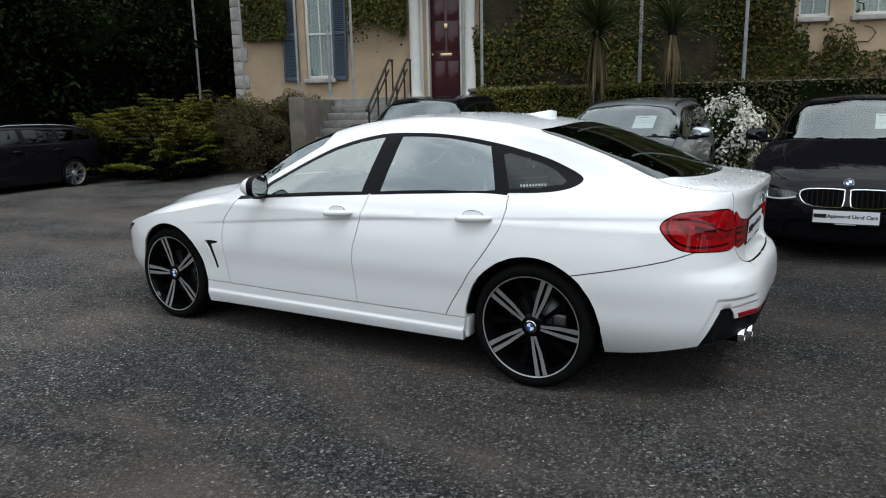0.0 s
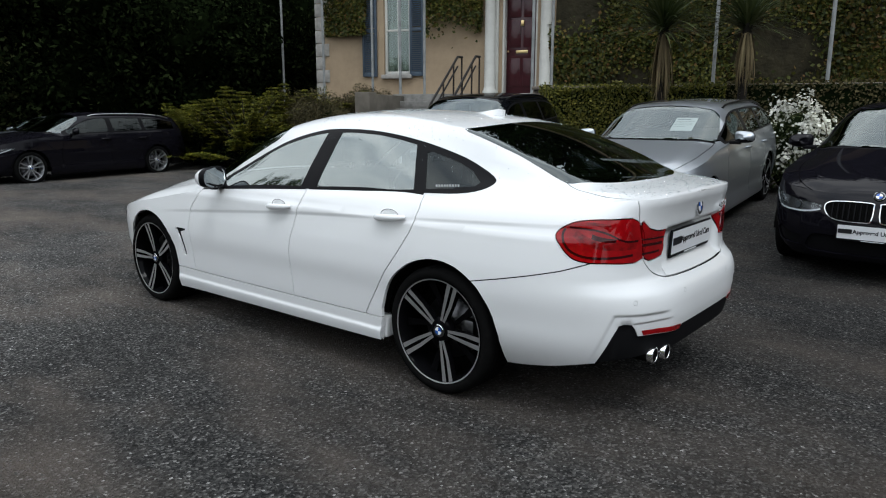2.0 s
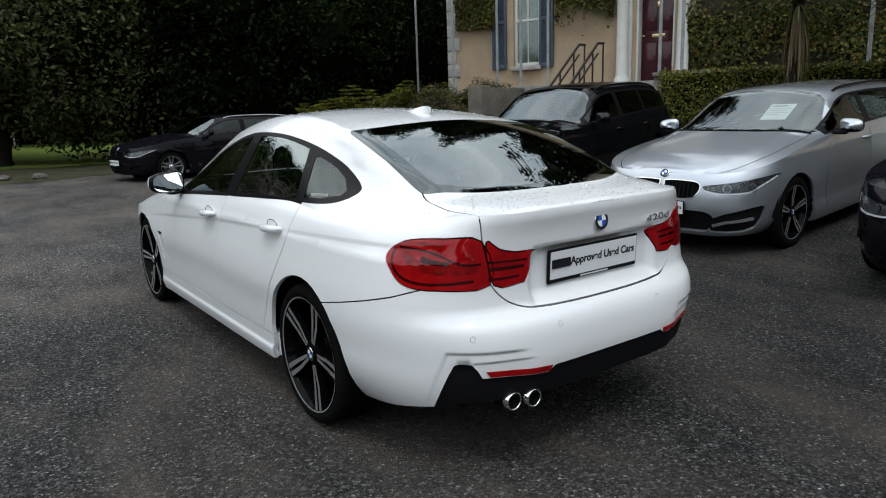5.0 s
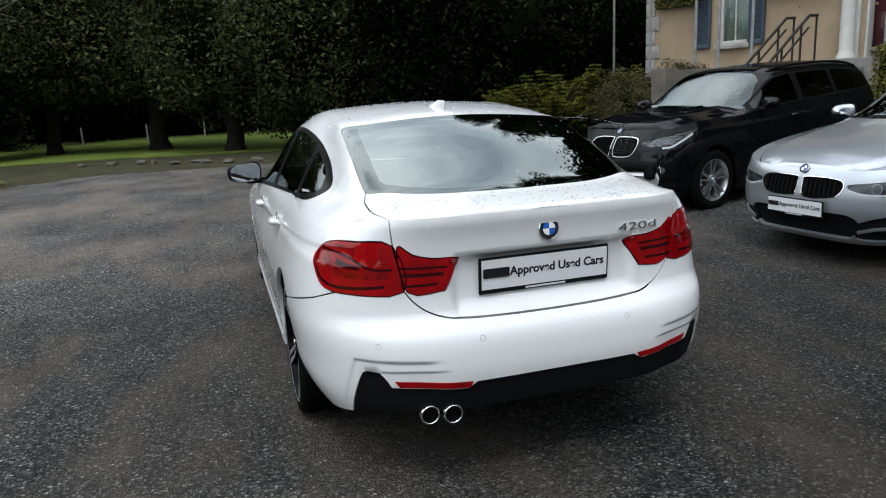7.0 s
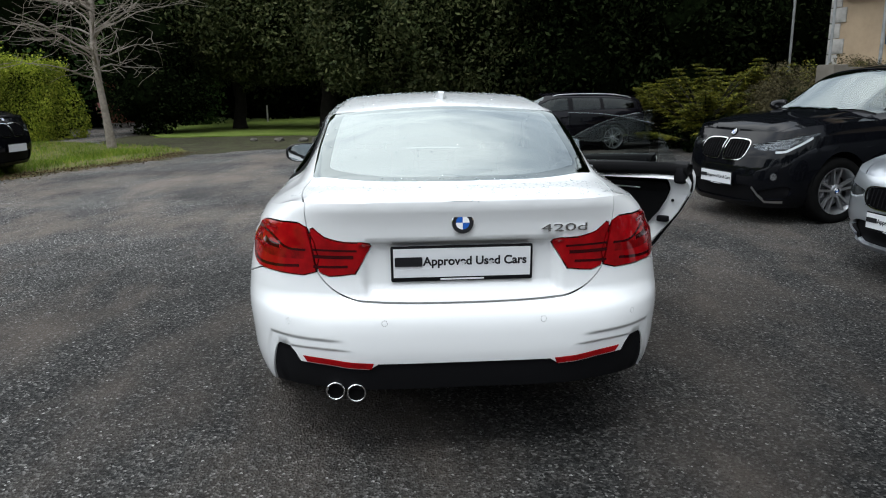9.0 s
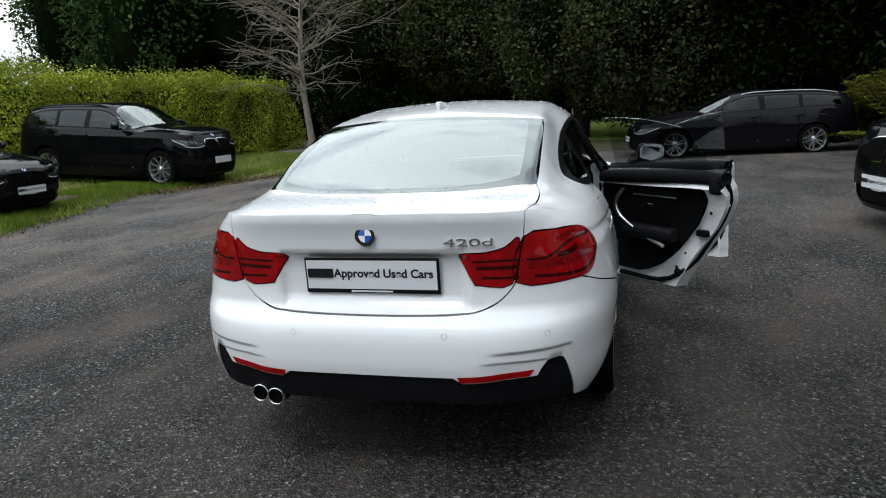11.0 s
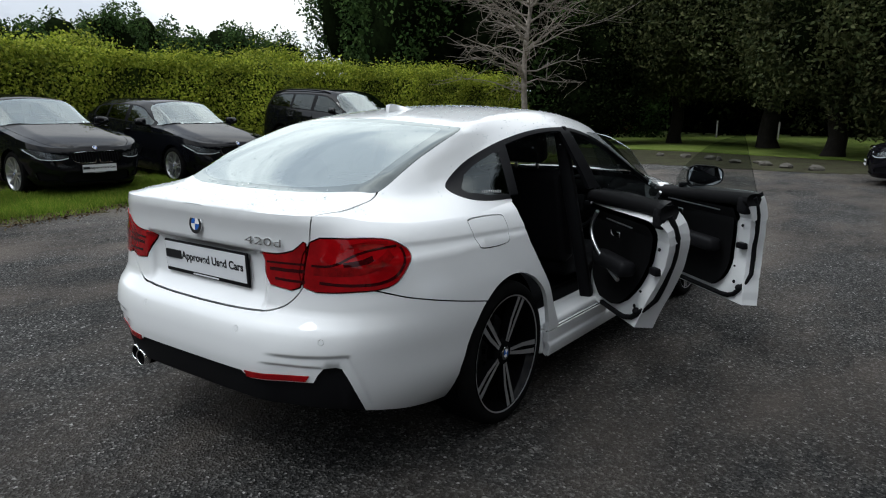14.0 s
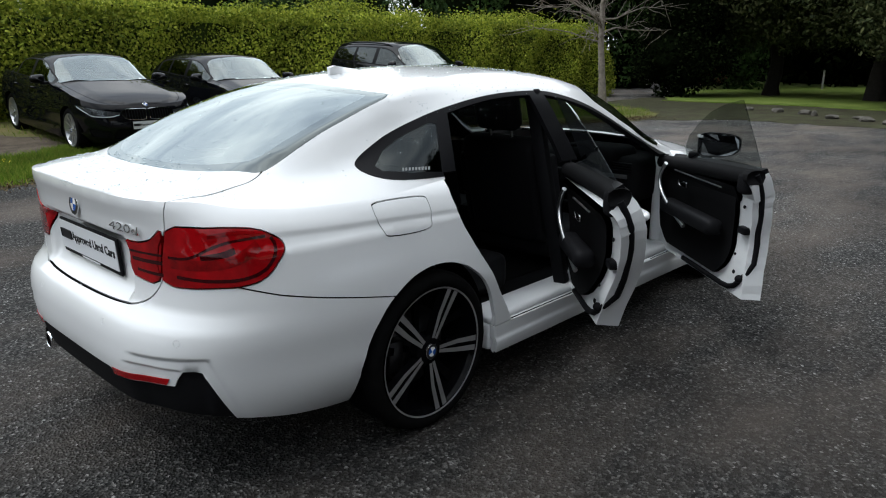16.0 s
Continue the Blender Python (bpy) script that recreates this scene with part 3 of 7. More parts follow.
def main_car():
    zs_side = ([.15, .19, .24, .30, .335, .36, .47, .60, .70, .78, .84, .872, .89, .93, .98, 1.02, 1.06],
               [.060, .046, .032, .022, .018, .016, .011, .000, .006, .018, .028, .033, .043, .062, .094, .142, .21])
    zs_rear = ([.2, .30, .42, .50, .56, .605, .64, .668, .70, .78, .90, .97, 1.03, 1.06],
               [.09, .040, .010, .0, .003, .011, .027, .060, .085, .093, .088, .080, .066, .070])
    zs_front = ([.15, .3, .45, .6, .7, .8, .9], [.09, .02, .0, .02, .08, .2, .4])
    z0 = ([-2.36, -2.0, -1.7, -1.3, -.95, -.7, -.4, -.1, .4, .8, 1.1, 1.35, 1.6, 1.9, 2.15, 2.3, 2.5],
          [.545, .655, .735, .80, .862, .905, .93, .95, .98, 1.0, 1.012, 1.002, .99, .995, 1.015, 1.045, 1.05])
    st = [-2.25, -1.9, -1.5, -1.15, -.95, -.7, -.4, -.1, .4, .8, 1.1, 1.35, 1.6, 1.9, 2.1, 2.2, 2.3, 2.45]
    cen = [.63, .795, .91, .974, 1.0, 1.13, 1.278, 1.378, 1.440, 1.438, 1.414, 1.378, 1.305, 1.190, 1.118, 1.092, 1.08, 1.058]
    l3y = [.3, .45, .5, .52, .55, .56, .54, .50, .47, .48, .52, .55, .56, .54, .45, .40, .36, .2]
    l3z = [.60, .765, .888, .953, .975, 1.085, 1.236, 1.342, 1.416, 1.411, 1.376, 1.333, 1.260, 1.156, 1.095, 1.083, 1.074, 1.055]
    l2y = [.5, .66, .74, .76, .77, .755, .705, .66, .622, .618, .616, .635, .665, .665, .60, .56, .5, .3]
    l2z = [.555, .69, .825, .897, .925, .978, 1.092, 1.226, 1.338, 1.332, 1.277, 1.197, 1.103, 1.068, 1.072, 1.07, 1.066, 1.053]

    def recess(z):
        return 0.034 * min(max((0.897 - z) / 0.012, 0), 1) * min(max((z - 0.66) / 0.06, 0), 1)
    def fold(a, z):
        """Stepped creases at the corners of the rear bumper."""
        one = ease((.555 - .035 * (.80 - a) - z) / .010) * ease((.800 + .46 * (.53 - z) - a) / .020) * ease((a - .43) / .14)
        two = ease((.509 - .012 * (.80 - a) - z) / .006) * ease((.77 - a) / .015) * ease((a - .40) / .12)
        return .012 * one + .010 * two
    SQ = lambda xs: [x if x < 1.6 else 1.6 + (x - 1.6) * .952 for x in xs]
    st, z0 = SQ(st), (SQ(z0[0]), z0[1])
    sh = Shell((2.457, -2.375), (1.25, -1.25), (4.1, 2.55), 0.912, zs_side, zs_rear, zs_front, z0, (st, cen), (st, l2y, l2z), (st, l3y, l3z), recess,
               pchip([-2.3, -1.5, -.72, .31, 1.27, 1.88, 2.5], [.66, .71, .772, .852, .905, .935, .95]), fold, flat=.70, dome=pchip([-2.5, -1.05, -.80, 2.5], [.70, .68, .5, .5]))
    car = thing("white_saloon_car", "white four-door coupe-style saloon car with two doors standing open", "car")
    S = sh.s_of
    floor_z = pchip([-2.3, -1.8, -1.04, -.9, 1.03, 1.78, 2.0, 2.26, 2.5], [.17, .19, .185, .19, .207, .235, .265, .318, .336])
    R = 0.382
    dom = sh.low_domain([(1.410, 0.328, R), (-1.392, 0.326, R)], floor_z, 0.025)

    def both(name, pts, surf="low"):
        """The outline on both flanks, from (x, y, z) on the +y side."""
        r = [(S(x, y), z) for x, y, z in pts]
        return [(name + "R", r), (name + "L", [(-a, b) for a, b in r])]

    def side(pts):
        return [(x, 0.9, z) for x, z in pts]
    gapA = [(-.70, .915), (-.745, .848), (-.80, .78), (-.822, .70), (-.823, .60), (-.80, .42), (-.786, .336)]
    gapB = [(.355, .985), (.325, .86), (.305, .78), (.277, .662), (.272, .55), (.279, .452), (.288, .336)]
    gapC = [(1.238, 1.015), (1.25, .945), (1.235, .86), (1.165, .737), (1.065, .601), (.975, .461), (.90, .336)]
    W = 0.0056
    lines = []

    def gap(pts3, closed=False):
        p = [(S(x, y), z) for x, y, z in pts3]
        lines.append(ribbon(p, W))
        lines.append(ribbon([(-a, b) for a, b in p], W))
    for g in (gapA, gapB, gapC):
        gap(side(smooth_line(g, 3)))
    gap(side([(-1.03, .336), (-.4, .333), (.3, .334), (1.04, .338)]))
    gap(side([(1.603, .630), (1.655, .641), (1.8, .672), (1.95, .705)]) + [(2.08, .86, .738), (2.16, .82, .764), (2.20, .79, .778)])
    gap(side([(-1.74, .60), (-1.80, .66)]) + [(-1.95, .7, .70)])
    lamp_out = [(2.322, .583, .952), (2.24, .69, .966), (2.13, .78, .957), (2.065, .81, .928), (2.04, .83, .895), (2.06, .83, .855),
                (2.11, .82, .803), (2.17, .80, .782), (2.25, .75, .777), (2.362, .562, .784)]
    lamp_in = [(2.33, .570, .948), (2.36, .52, .917), (2.385, .45, .899), (2.40, .352, .892), (2.40, .372, .84), (2.39, .402, .784),
               (2.385, .425, .776), (2.37, .552, .781)]
    lo_c, li_c = [(S(x, y), z) for x, y, z in lamp_out], [(S(x, y), z) for x, y, z in lamp_in]
    jt, jb = lo_c[0], lo_c[-1]
    lid_edge = smooth_line([(jb[0], jb[1]), (jb[0] - .035, .745), (jb[0] - .10, .702), (jb[0] - .20, .676), (0.2, .668), (0.0, .666)], 4)
    lines.append(ribbon(lid_edge, W))
    lines.append(ribbon([(-a, b) for a, b in lid_edge], W))
    lidline = [(jt[0], jt[1]), (jt[0] + .005, 1.0), (jt[0] + .012, 1.06)]
    lines.append(ribbon(lidline, W))
    lines.append(ribbon([(-a, b) for a, b in lidline], W))
    joint = [jt, ((jt[0] + jb[0]) / 2 - .004, .868), jb]
    fuel = [(1.40, .880), (1.39, .945), (1.42, .970), (1.63, .977), (1.665, .955), (1.65, .885), (1.615, .856), (1.435, .850)]
    fl = smooth_line([(S(x, .9), z) for x, z in fuel], 4, True)
    lines.append(ribbon(fl + fl[:1], 0.005))
    regions = [("gap", p) for p in lines]
    # lamps: dark bars in the red lens
    for q, tag in ((1, "R"), (-1, "L")):
        m = lambda pts: [(q * a, b) for a, b in pts]
        s0, s1 = jt[0], lo_c[4][0]
        at = lambda u, z: (s0 + (s1 - s0) * u, z)
        for nm, ln, w in (("deep", [at(.10, .806), at(.40, .800), at(.66, .803), at(.82, .825), at(.905, .865), at(.925, .90), at(.90, .925)], .011),
                          ("deep", [at(.02, .868), at(.18, .868), at(.30, .880), at(.42, .902), at(.56, .918), at(.72, .926), at(.86, .930)], .009),
                          ("mid", [at(.04, .850), at(.25, .848), at(.46, .852), at(.60, .862), at(.72, .884), at(.80, .905)], .034),
                          ("deep", [at(.34, .866), at(.50, .874), at(.62, .888)], .030),
                          ("mid", [at(.40, .938), at(.60, .946), at(.78, .944)], .012)):
            regions.append((nm + tag, m(ribbon(smooth_line(ln, 4), w))))
        t0, t1 = li_c[3][0], li_c[0][0]
        at2 = lambda u, z: (t0 + (t1 - t0) * u, z)
        for ln, w in (([at2(.20, .866), at2(.6, .868), at2(.97, .870)], .008), ([at2(.26, .842), at2(.6, .842), at2(.97, .844)], .013), ([at2(.36, .806), at2(.6, .804), at2(.97, .804)], .010)):
            regions.append(("deepin" + tag, m(ribbon(ln, w))))
        regions.append(("joint" + tag, m(ribbon(joint, 0.009))))
        for cc in (li_c, lo_c):
            cl = smooth_line(cc, 3, True)
            regions.append(("gap", m(ribbon(cl + cl[:1], 0.006))))
        regions.append(("lampin" + tag, m(smooth_line(li_c, 3, True))))
        regions.append(("lampout" + tag, m(smooth_line(lo_c, 3, True))))
        regions.append(("vent" + tag, m([(S(x, .9), z) for x, z in ((-1.0, .617), (-.965, .622), (-.872, .622), (-.872, .610), (-.93, .597), (-.885, .44), (-.90, .425), (-.915, .43), (-.965, .565))])))
        regions.append(("reflector" + tag, m([(.352, .430), (S(2.42, .615), .444), (S(2.41, .632), .468), (.342, .453)])))
        regions.append(("headlamp" + tag, m([(S(-1.84, .80), .675), (S(-1.95, .70), .652), (S(-2.2, .45), .60), (S(-2.2, .45), .53), (S(-2.1, .62), .55), (S(-1.97, .75), .60)])))
        for k, (sy, sz) in enumerate(((.669, .603), (.297, .607))):
            c = S(2.37 if sy > .5 else 2.457, sy)
            regions.append(("sensor%d" % k + tag, ring2(q * c, sz, 0.0098)))
            regions.append(("gap", ring2(q * c, sz, 0.0112)))
    black = [(0, .45), (.325, .45), (.36, .427), (.645, .442), (.664, .474), (.688, .500), (.735, .508), (.757, .500), (.778, .465), (.818, .385), (.862, .302), (.885, .2)]
    regions.append(("diffuser", [(a, b) for a, b in black] + [(-a, b) for a, b in black[:0:-1]]))
    lid = [jt, (jt[0] + .012, 1.09)] + [(-jt[0] - .012, 1.09), (-jt[0], jt[1])] + [(-a, b) for a, b in joint[1:]] + [(-a, b) for a, b in lid_edge][1:] + lid_edge[::-1][1:-1] + joint[::-1][:-1]
    regions.append(("lid", lid))
    bump = [(S(1.655, .9), .641), (S(1.8, .9), .672), (S(1.95, .9), .705), (S(2.08, .86), .738), (S(2.16, .82), .762), (S(2.25, .75), .776), jb] + lid_edge[1:]
    bumper = bump + [(-a, b) for a, b in bump[::-1][1:]] + [(-S(1.655, .9), .1), (S(1.655, .9), .1)]
    regions.append(("bumper", bumper))
    regions += both("sill", side([(-1.1, .336), (-.4, .333), (.3, .334), (1.1, .338), (1.1, .1), (-1.1, .1)]))
    A, B, C = (smooth_line(g, 3) for g in (gapA, gapB, gapC))

    def door_poly(f, r, off=0.0):
        return [(x + off, z) for x, z in f] + [(x - off, z) for x, z in r[::-1]]
    for nm, f, r in (("fcard", A, B), ("rcard", B, C)):
        turn = lambda z: .15 * (min(max(.58 - z, 0), .18) / .18) ** 2.4
        pts = [(f[0][0] + .05, 1.1)] + [(x + .05 + turn(z), max(z, .40)) for x, z in f if z < .95] + [(x - .118 - turn(z), max(z, .40)) for x, z in r[::-1] if z < .97] + [(r[0][0] - .118, 1.1)]
        regions.append((nm, [(S(x, .9), z) for x, z in pts]))
    up = lambda pts: [(pts[0][0], 1.1)] + pts
    regions += both("fdoor", side(door_poly(up(A), up(B))))
    regions += both("rdoor", side(door_poly(up(B), up(C))))
    regions += both("fender", side([(-.70, 1.1)] + A + [(-1.03, .336), (-1.03, .1), (-1.74, .1), (-1.74, .60), (-1.80, .66)]) + [(-1.95, .7, .70), (-1.95, .7, 1.1)])
    folds = []
    smax = S(-1.9, .75)
    for q in (1, -1):
        for dz in (0.0, -.008, -.017, -.026):
            ln = [smax + (jt[0] + .30 - smax) * i / 150 for i in range(151)]
            folds.append([(q * v, sh.crease(sh.at(v)[0]) + dz) for v in ln])
        for z1 in (.330, .31, .285, .270, .255):
            folds.append([(q * (S(-1.0, .9) + (S(1.0, .9) - S(-1.0, .9)) * i / 70), z1) for i in range(71)])
        for z1, k, e in ((.561, .035, .775), (.550, .035, .775), (.539, .035, .775), (.515, .012, .675), (.506, .012, .675), (.497, .012, .675)):
            ln = [.43 + (e - .43) * i / 30 for i in range(31)]
            folds.append([(q * v, z1 - k * (.8 - v)) for v in ln])
        for da in (.006, -.010, -.026):
            folds.append([(q * (.800 + da + .46 * (.53 - z)), z) for z in [.535 - .195 * i / 20 for i in range(21)]])
    sk = skins(sh.low, dom, regions, 0.03, creases=folds)

    # upper skin
    y_of = sh.y_of
    dlo = [(-.66, .912), (-.38, .935), (.355, .982), (.8, 1.004), (1.23, 1.018), (1.45, 1.03), (1.565, 1.052), (1.61, 1.085), (1.585, 1.115), (1.48, 1.163),
           (1.38, 1.20), (1.22, 1.243), (1.076, 1.275), (.88, 1.308), (.674, 1.326), (.397, 1.326), (.2, 1.297), (.009, 1.246), (-.16, 1.178), (-.325, 1.10), (-.5, 1.01)]
    panes = {"fpane": [(-.56, .935), (-.38, .950), (.295, .992), (.372, 1.306), (.2, 1.277), (.009, 1.226), (-.16, 1.158), (-.325, 1.08), (-.47, 1.0)],
             "rpane": [(.425, .998), (.8, 1.018), (1.155, 1.030), (1.065, 1.255), (.88, 1.288), (.674, 1.307), (.492, 1.308)],
             "qpane": [(1.235, 1.036), (1.40, 1.048), (1.52, 1.066), (1.535, 1.085), (1.46, 1.135), (1.36, 1.175), (1.18, 1.222), (1.15, 1.215)]}
    xy = lambda pts: [(x, y_of(x, z)) for x, z in pts]
    mir = lambda pts: [(x, -y) for x, y in pts]
    regs = []
    for nm, pts in panes.items():
        p = xy(pts)
        regs += [(nm + "R", p), (nm + "L", mir(p))]
    for nm, xa, xb, pts in (("fbelt", -.70, .345, [(-.70, .925), (-.56, .936), (-.38, .951), (.295, .993), (.345, .998)]),
                            ("rbelt", .365, 1.232, [(.365, .996), (.425, .999), (.8, 1.019), (1.155, 1.031), (1.232, 1.034)])):
        p = xy(pts)
        p = [(xa, 1.0)] + p + [(xb, 1.0)]
        regs += [(nm + "R", p), (nm + "L", mir(p))]
    d = xy(smooth_line(dlo, 3, True))
    regs += [("dloR", d), ("dloL", mir(d))]
    rear = [(1.372, 0), (1.366, .25), (1.345, .43), (1.318, .53), (1.33, .555), (1.40, .568), (1.70, .585), (1.93, .592), (1.985, .585), (2.02, .55), (2.10, .42), (2.16, .25), (2.185, 0)]
    rear = [(SQ([x])[0], y) for x, y in rear]
    rear = smooth_line(rear, 3)
    band = [(1.80 + (x - 1.80) * .86, y * .88) for x, y in rear]
    full = lambda pts: pts + [(x, -y) for x, y in pts[::-1]][1:-1]
    regs.append(("rear_clear", full(band)))
    regs.append(("rear_glass", full(rear)))
    wind = [(-.985, 0), (-.96, .3), (-.90, .55), (-.80, .70), (-.70, .745), (-.42, .685), (-.15, .625), (-.115, .58), (-.10, .3), (-.095, 0)]
    regs.append(("cowl", full([(-1.02, 0), (-1.0, .3), (-.93, .58), (-.84, .72), (-.80, .70), (-.90, .55), (-.96, .3), (-.985, 0)][:4] + [(-.80, .70), (-.90, .55), (-.96, .3), (-.985, 0)])))
    regs.append(("windscreen", full(wind)))
    jx, jy, _ = sh.low(jt[0] + .012, 1.05)
    lidtop = smooth_line([(jx + .01, jy + .002), (2.16, .612), (2.05, .612), (1.99, .60), (1.955, .588)], 4)
    for q in (1, -1):
        regs.insert(0, ("gap", [(x, q * y) for x, y in ribbon(lidtop, W)]))
        bl = smooth_line([(-2.02, .60), (-1.8, .70), (-1.4, .745), (-1.1, .745), (-.86, .735)], 4)
        regs.insert(0, ("gap", [(x, q * y) for x, y in ribbon(bl, W)]))
    regs.append(("bootlid", full(rear[len(rear) * 2 // 3:][::-1] + lidtop[::-1] + [(2.6, jy), (2.6, 0)])))
    hood = [(-2.4, 0), (-2.02, .60), (-1.8, .70), (-1.4, .745), (-1.1, .745), (-.86, .735), (-.95, .58), (-1.02, .3), (-1.03, 0)]
    regs.append(("bonnet", full(hood)))
    tp = skins(sh.top, sh.top_domain(0.025), regs, 0.03)

    g = lambda *names: [sk[n] for n in names if n in sk]
    h = lambda *names: [tp[n] for n in names if n in tp]
    part("body_shell", panel("body_shell", g("rest") + h("rest"), WHITE, 0.02, rim_mat=JAMB), car)
    tagged(part("shut_line", panel("shut_line", g("gap") + h("gap"), GAP, 0, out=-0.010), car), kind="stuff")
    part("bonnet", panel("bonnet", h("bonnet"), WHITE), car)
    part("boot_lid", panel("boot_lid", g("lid") + h("bootlid"), WHITE), car)
    part("rear_bumper", panel("rear_bumper", g("bumper"), WHITE, 0.03), car)
    part("diffuser", panel("diffuser", g("diffuser"), MATT, 0.04, out=-0.008), car, "matt black lower rear bumper insert")
    for tag in "RL":
        part("front_wing", panel("front_wing", g("fender" + tag), WHITE), car)
        part("side_skirt", panel("side_skirt", g("sill" + tag), WHITE, 0.03), car)
        lo = part("tail_lamp", panel("tail_lamp", g("lampout" + tag), RED_LENS, 0.02, out=0.004), car, "red wrap-round tail lamp")
        part("lamp_shade", panel("lamp_shade", g("deep" + tag), RED_SHADE, 0, out=0.0045), lo)
        part("lamp_reflector", panel("lamp_reflector", g("mid" + tag), RED_MID, 0, out=0.0045), lo)
        li = part("boot_lamp", panel("boot_lamp", g("lampin" + tag), RED_LENS, 0.02, out=0.004), car, "red lamp on the boot lid")
        part("lamp_shade", panel("lamp_shade", g("deepin" + tag), RED_SHADE, 0, out=0.0045), li)
        part("lamp_joint", panel("lamp_joint", g("joint" + tag), GAP, 0, out=-0.006), lo)
        part("reflector", panel("reflector", g("reflector" + tag), RED_LENS, 0.01, out=0.003), car, "red reflector strip")
        part("wing_vent", panel("wing_vent", g("vent" + tag), MATT, 0.02, out=-0.012), car, "black air vent")
        part("headlamp", panel("headlamp", g("headlamp" + tag), TRIM, 0.02, out=0.002), car, "dark headlamp")
        for k in (0, 1):
            part("parking_sensor", panel("parking_sensor", g("sensor%d" % k + tag), WHITE, 0.006, out=0.0), car)
        part("window_trim", panel("window_trim", h("dlo" + tag), TRIM, 0.02, out=0.002), car)
        qw = part("quarter_window", panel("quarter_window", h("qpane" + tag), GLASS_DARK, 0, out=0.0), car)
        q = 1 if tag == "R" else -1
        p0, p1 = Vector(sh.top(1.30, q * y_of(1.30, 1.058))), Vector(sh.top(1.43, q * y_of(1.43, 1.066)))
        for i in range(9):
            c = p0.lerp(p1, i / 8) + Vector((0, q * .004, 0))
            part("sticker_mark", from_bm("sticker_mark", bm_box(bmesh.new(), (-.0045, -.001, -.006), (.0045, .001, .006), 0, Matrix.Translation(c)), PLATE), qw)
    part("windscreen", panel("windscreen", h("windscreen"), GLASS, 0), car)
    part("cowl", panel("cowl", h("cowl"), MATT, 0.01, out=-0.01), car)
    rw = part("rear_window", panel("rear_window", h("rear_clear"), REAR_GLASS, 0), car)
    part("window_border", panel("window_border", h("rear_glass"), BORDER, 0.02), rw)
    # left doors, shut
    for tag, nm, pn, hx in (("L", "fdoor", "fpane", .165), ("L", "rdoor", "rpane", 1.075)):
        d = part("door", panel("door", g(nm + tag), WHITE, 0.03), car, "closed white door")
        part("door_window", panel("door_window", h(pn + tag), GLASS, 0), d)
        part("belt_trim", panel("belt_trim", h(nm[0] + "belt" + tag), TRIM, 0.02, out=.002), d)
        handle(d, sh, S, hx, -1)
    # right doors, open
    for nm, card, pn, hx, hinge, angle in (("fdoor", "fcard", "fpane", .165, (-.745, .80, 0), 48.0), ("rdoor", "rcard", "rpane", 1.075, (.295, .80, 0), 45.0)):
        o = hinge
        skin = g(nm + "R", card)
        d = part("open_door", panel("open_door", skin, WHITE, 0.10, rim_mat=JAMB, origin=o), car, "open white door with black inner trim")
        d.matrix_basis = pose(*o, 0, 0, angle)
        part("door_inner", panel("door_inner", g(nm + "R"), JAMB, 0, out=-0.10, origin=o), d)
        part("door_card", panel("door_card", g(card), CABIN, -0.025, out=-0.125, origin=o), d, "black moulded inner door trim")
        part("door_window", panel("door_window", h(pn + "R"), GLASS_CLEAR, 0.004, origin=o), d)
        part("belt_trim", panel("belt_trim", h(nm[0] + "beltR"), TRIM, 0.06, out=.002, origin=o), d)
        handle(d, sh, S, hx, 1, o)
        inner_door(d, hx, o, nm)
    lining = panel("headlining", h("rest"), CABIN, 0, out=-0.035, only=lambda c: -0.7 < c.x < 2.0)
    part("headlining", lining, car)
    part("inner_side", panel("inner_side", g("rest", "fdoorL", "rdoorL"), CABIN, 0, out=-0.06, only=lambda c: -0.75 < c.x < 1.9 and c.y < 0), car)
    part("inner_side", panel("inner_side", g("rest"), CABIN, 0, out=-0.06, only=lambda c: 1.3 < c.x < 1.9 and c.y > 0), car)
    # roof aerial fin
    bm = bmesh.new()
    for i in range(9):
        t = i / 8
        for yy, zz in ((-.042 * math.sin(math.pi * min(1, t * .8 + .15)), 0), (-.013, .052 * t ** 1.3 * (1 if t < .93 else .75)), (.013, .052 * t ** 1.3 * (1 if t < .93 else .75)), (.042 * math.sin(math.pi * min(1, t * .8 + .15)), 0)):
            bm.verts.new((.95 + .24 * t, yy, sh.top(.95 + .24 * t, 0)[2] - .004 + zz))
    bm.verts.ensure_lookup_table()
    for i in range(8):
        for j in range(3):
            bm.faces.new([bm.verts[4 * i + j], bm.verts[4 * i + j + 1], bm.verts[4 * i + j + 5], bm.verts[4 * i + j + 4]])
    bm.faces.new([bm.verts[32 + j] for j in range(4)])
    part("aerial_fin", from_bm("aerial_fin", bm, WHITE, True, 1.0), car)
    # badges, plate, tail pipes
    x, _, z = sh.low(0, .969)
    roundel("boot_badge", car, pose(x + .002, 0, .969, 0, 0, 0) @ Matrix.Rotation(radians(90), 4, 'Z') @ Matrix.Rotation(radians(86), 4, 'X'), 0.041)
    x = (sh.low(0, .87)[0] + sh.low(0, .75)[0]) / 2
    plate(car, pose(x + .018, 0, .812, 0, 0, 0) @ Matrix.Rotation(radians(90), 4, 'Z') @ Matrix.Rotation(radians(93), 4, 'X'), True, .52, .112)
    p = sh.low(.39, .939)
    lettering("model_letters", "420d", .041, CHROME, pose(p[0] + .004, .387, .939, 0, 0, 0) @ Matrix.Rotation(radians(96), 4, 'Z') @ Matrix.Rotation(radians(87), 4, 'X'), car, .002, .180, "chrome model lettering")
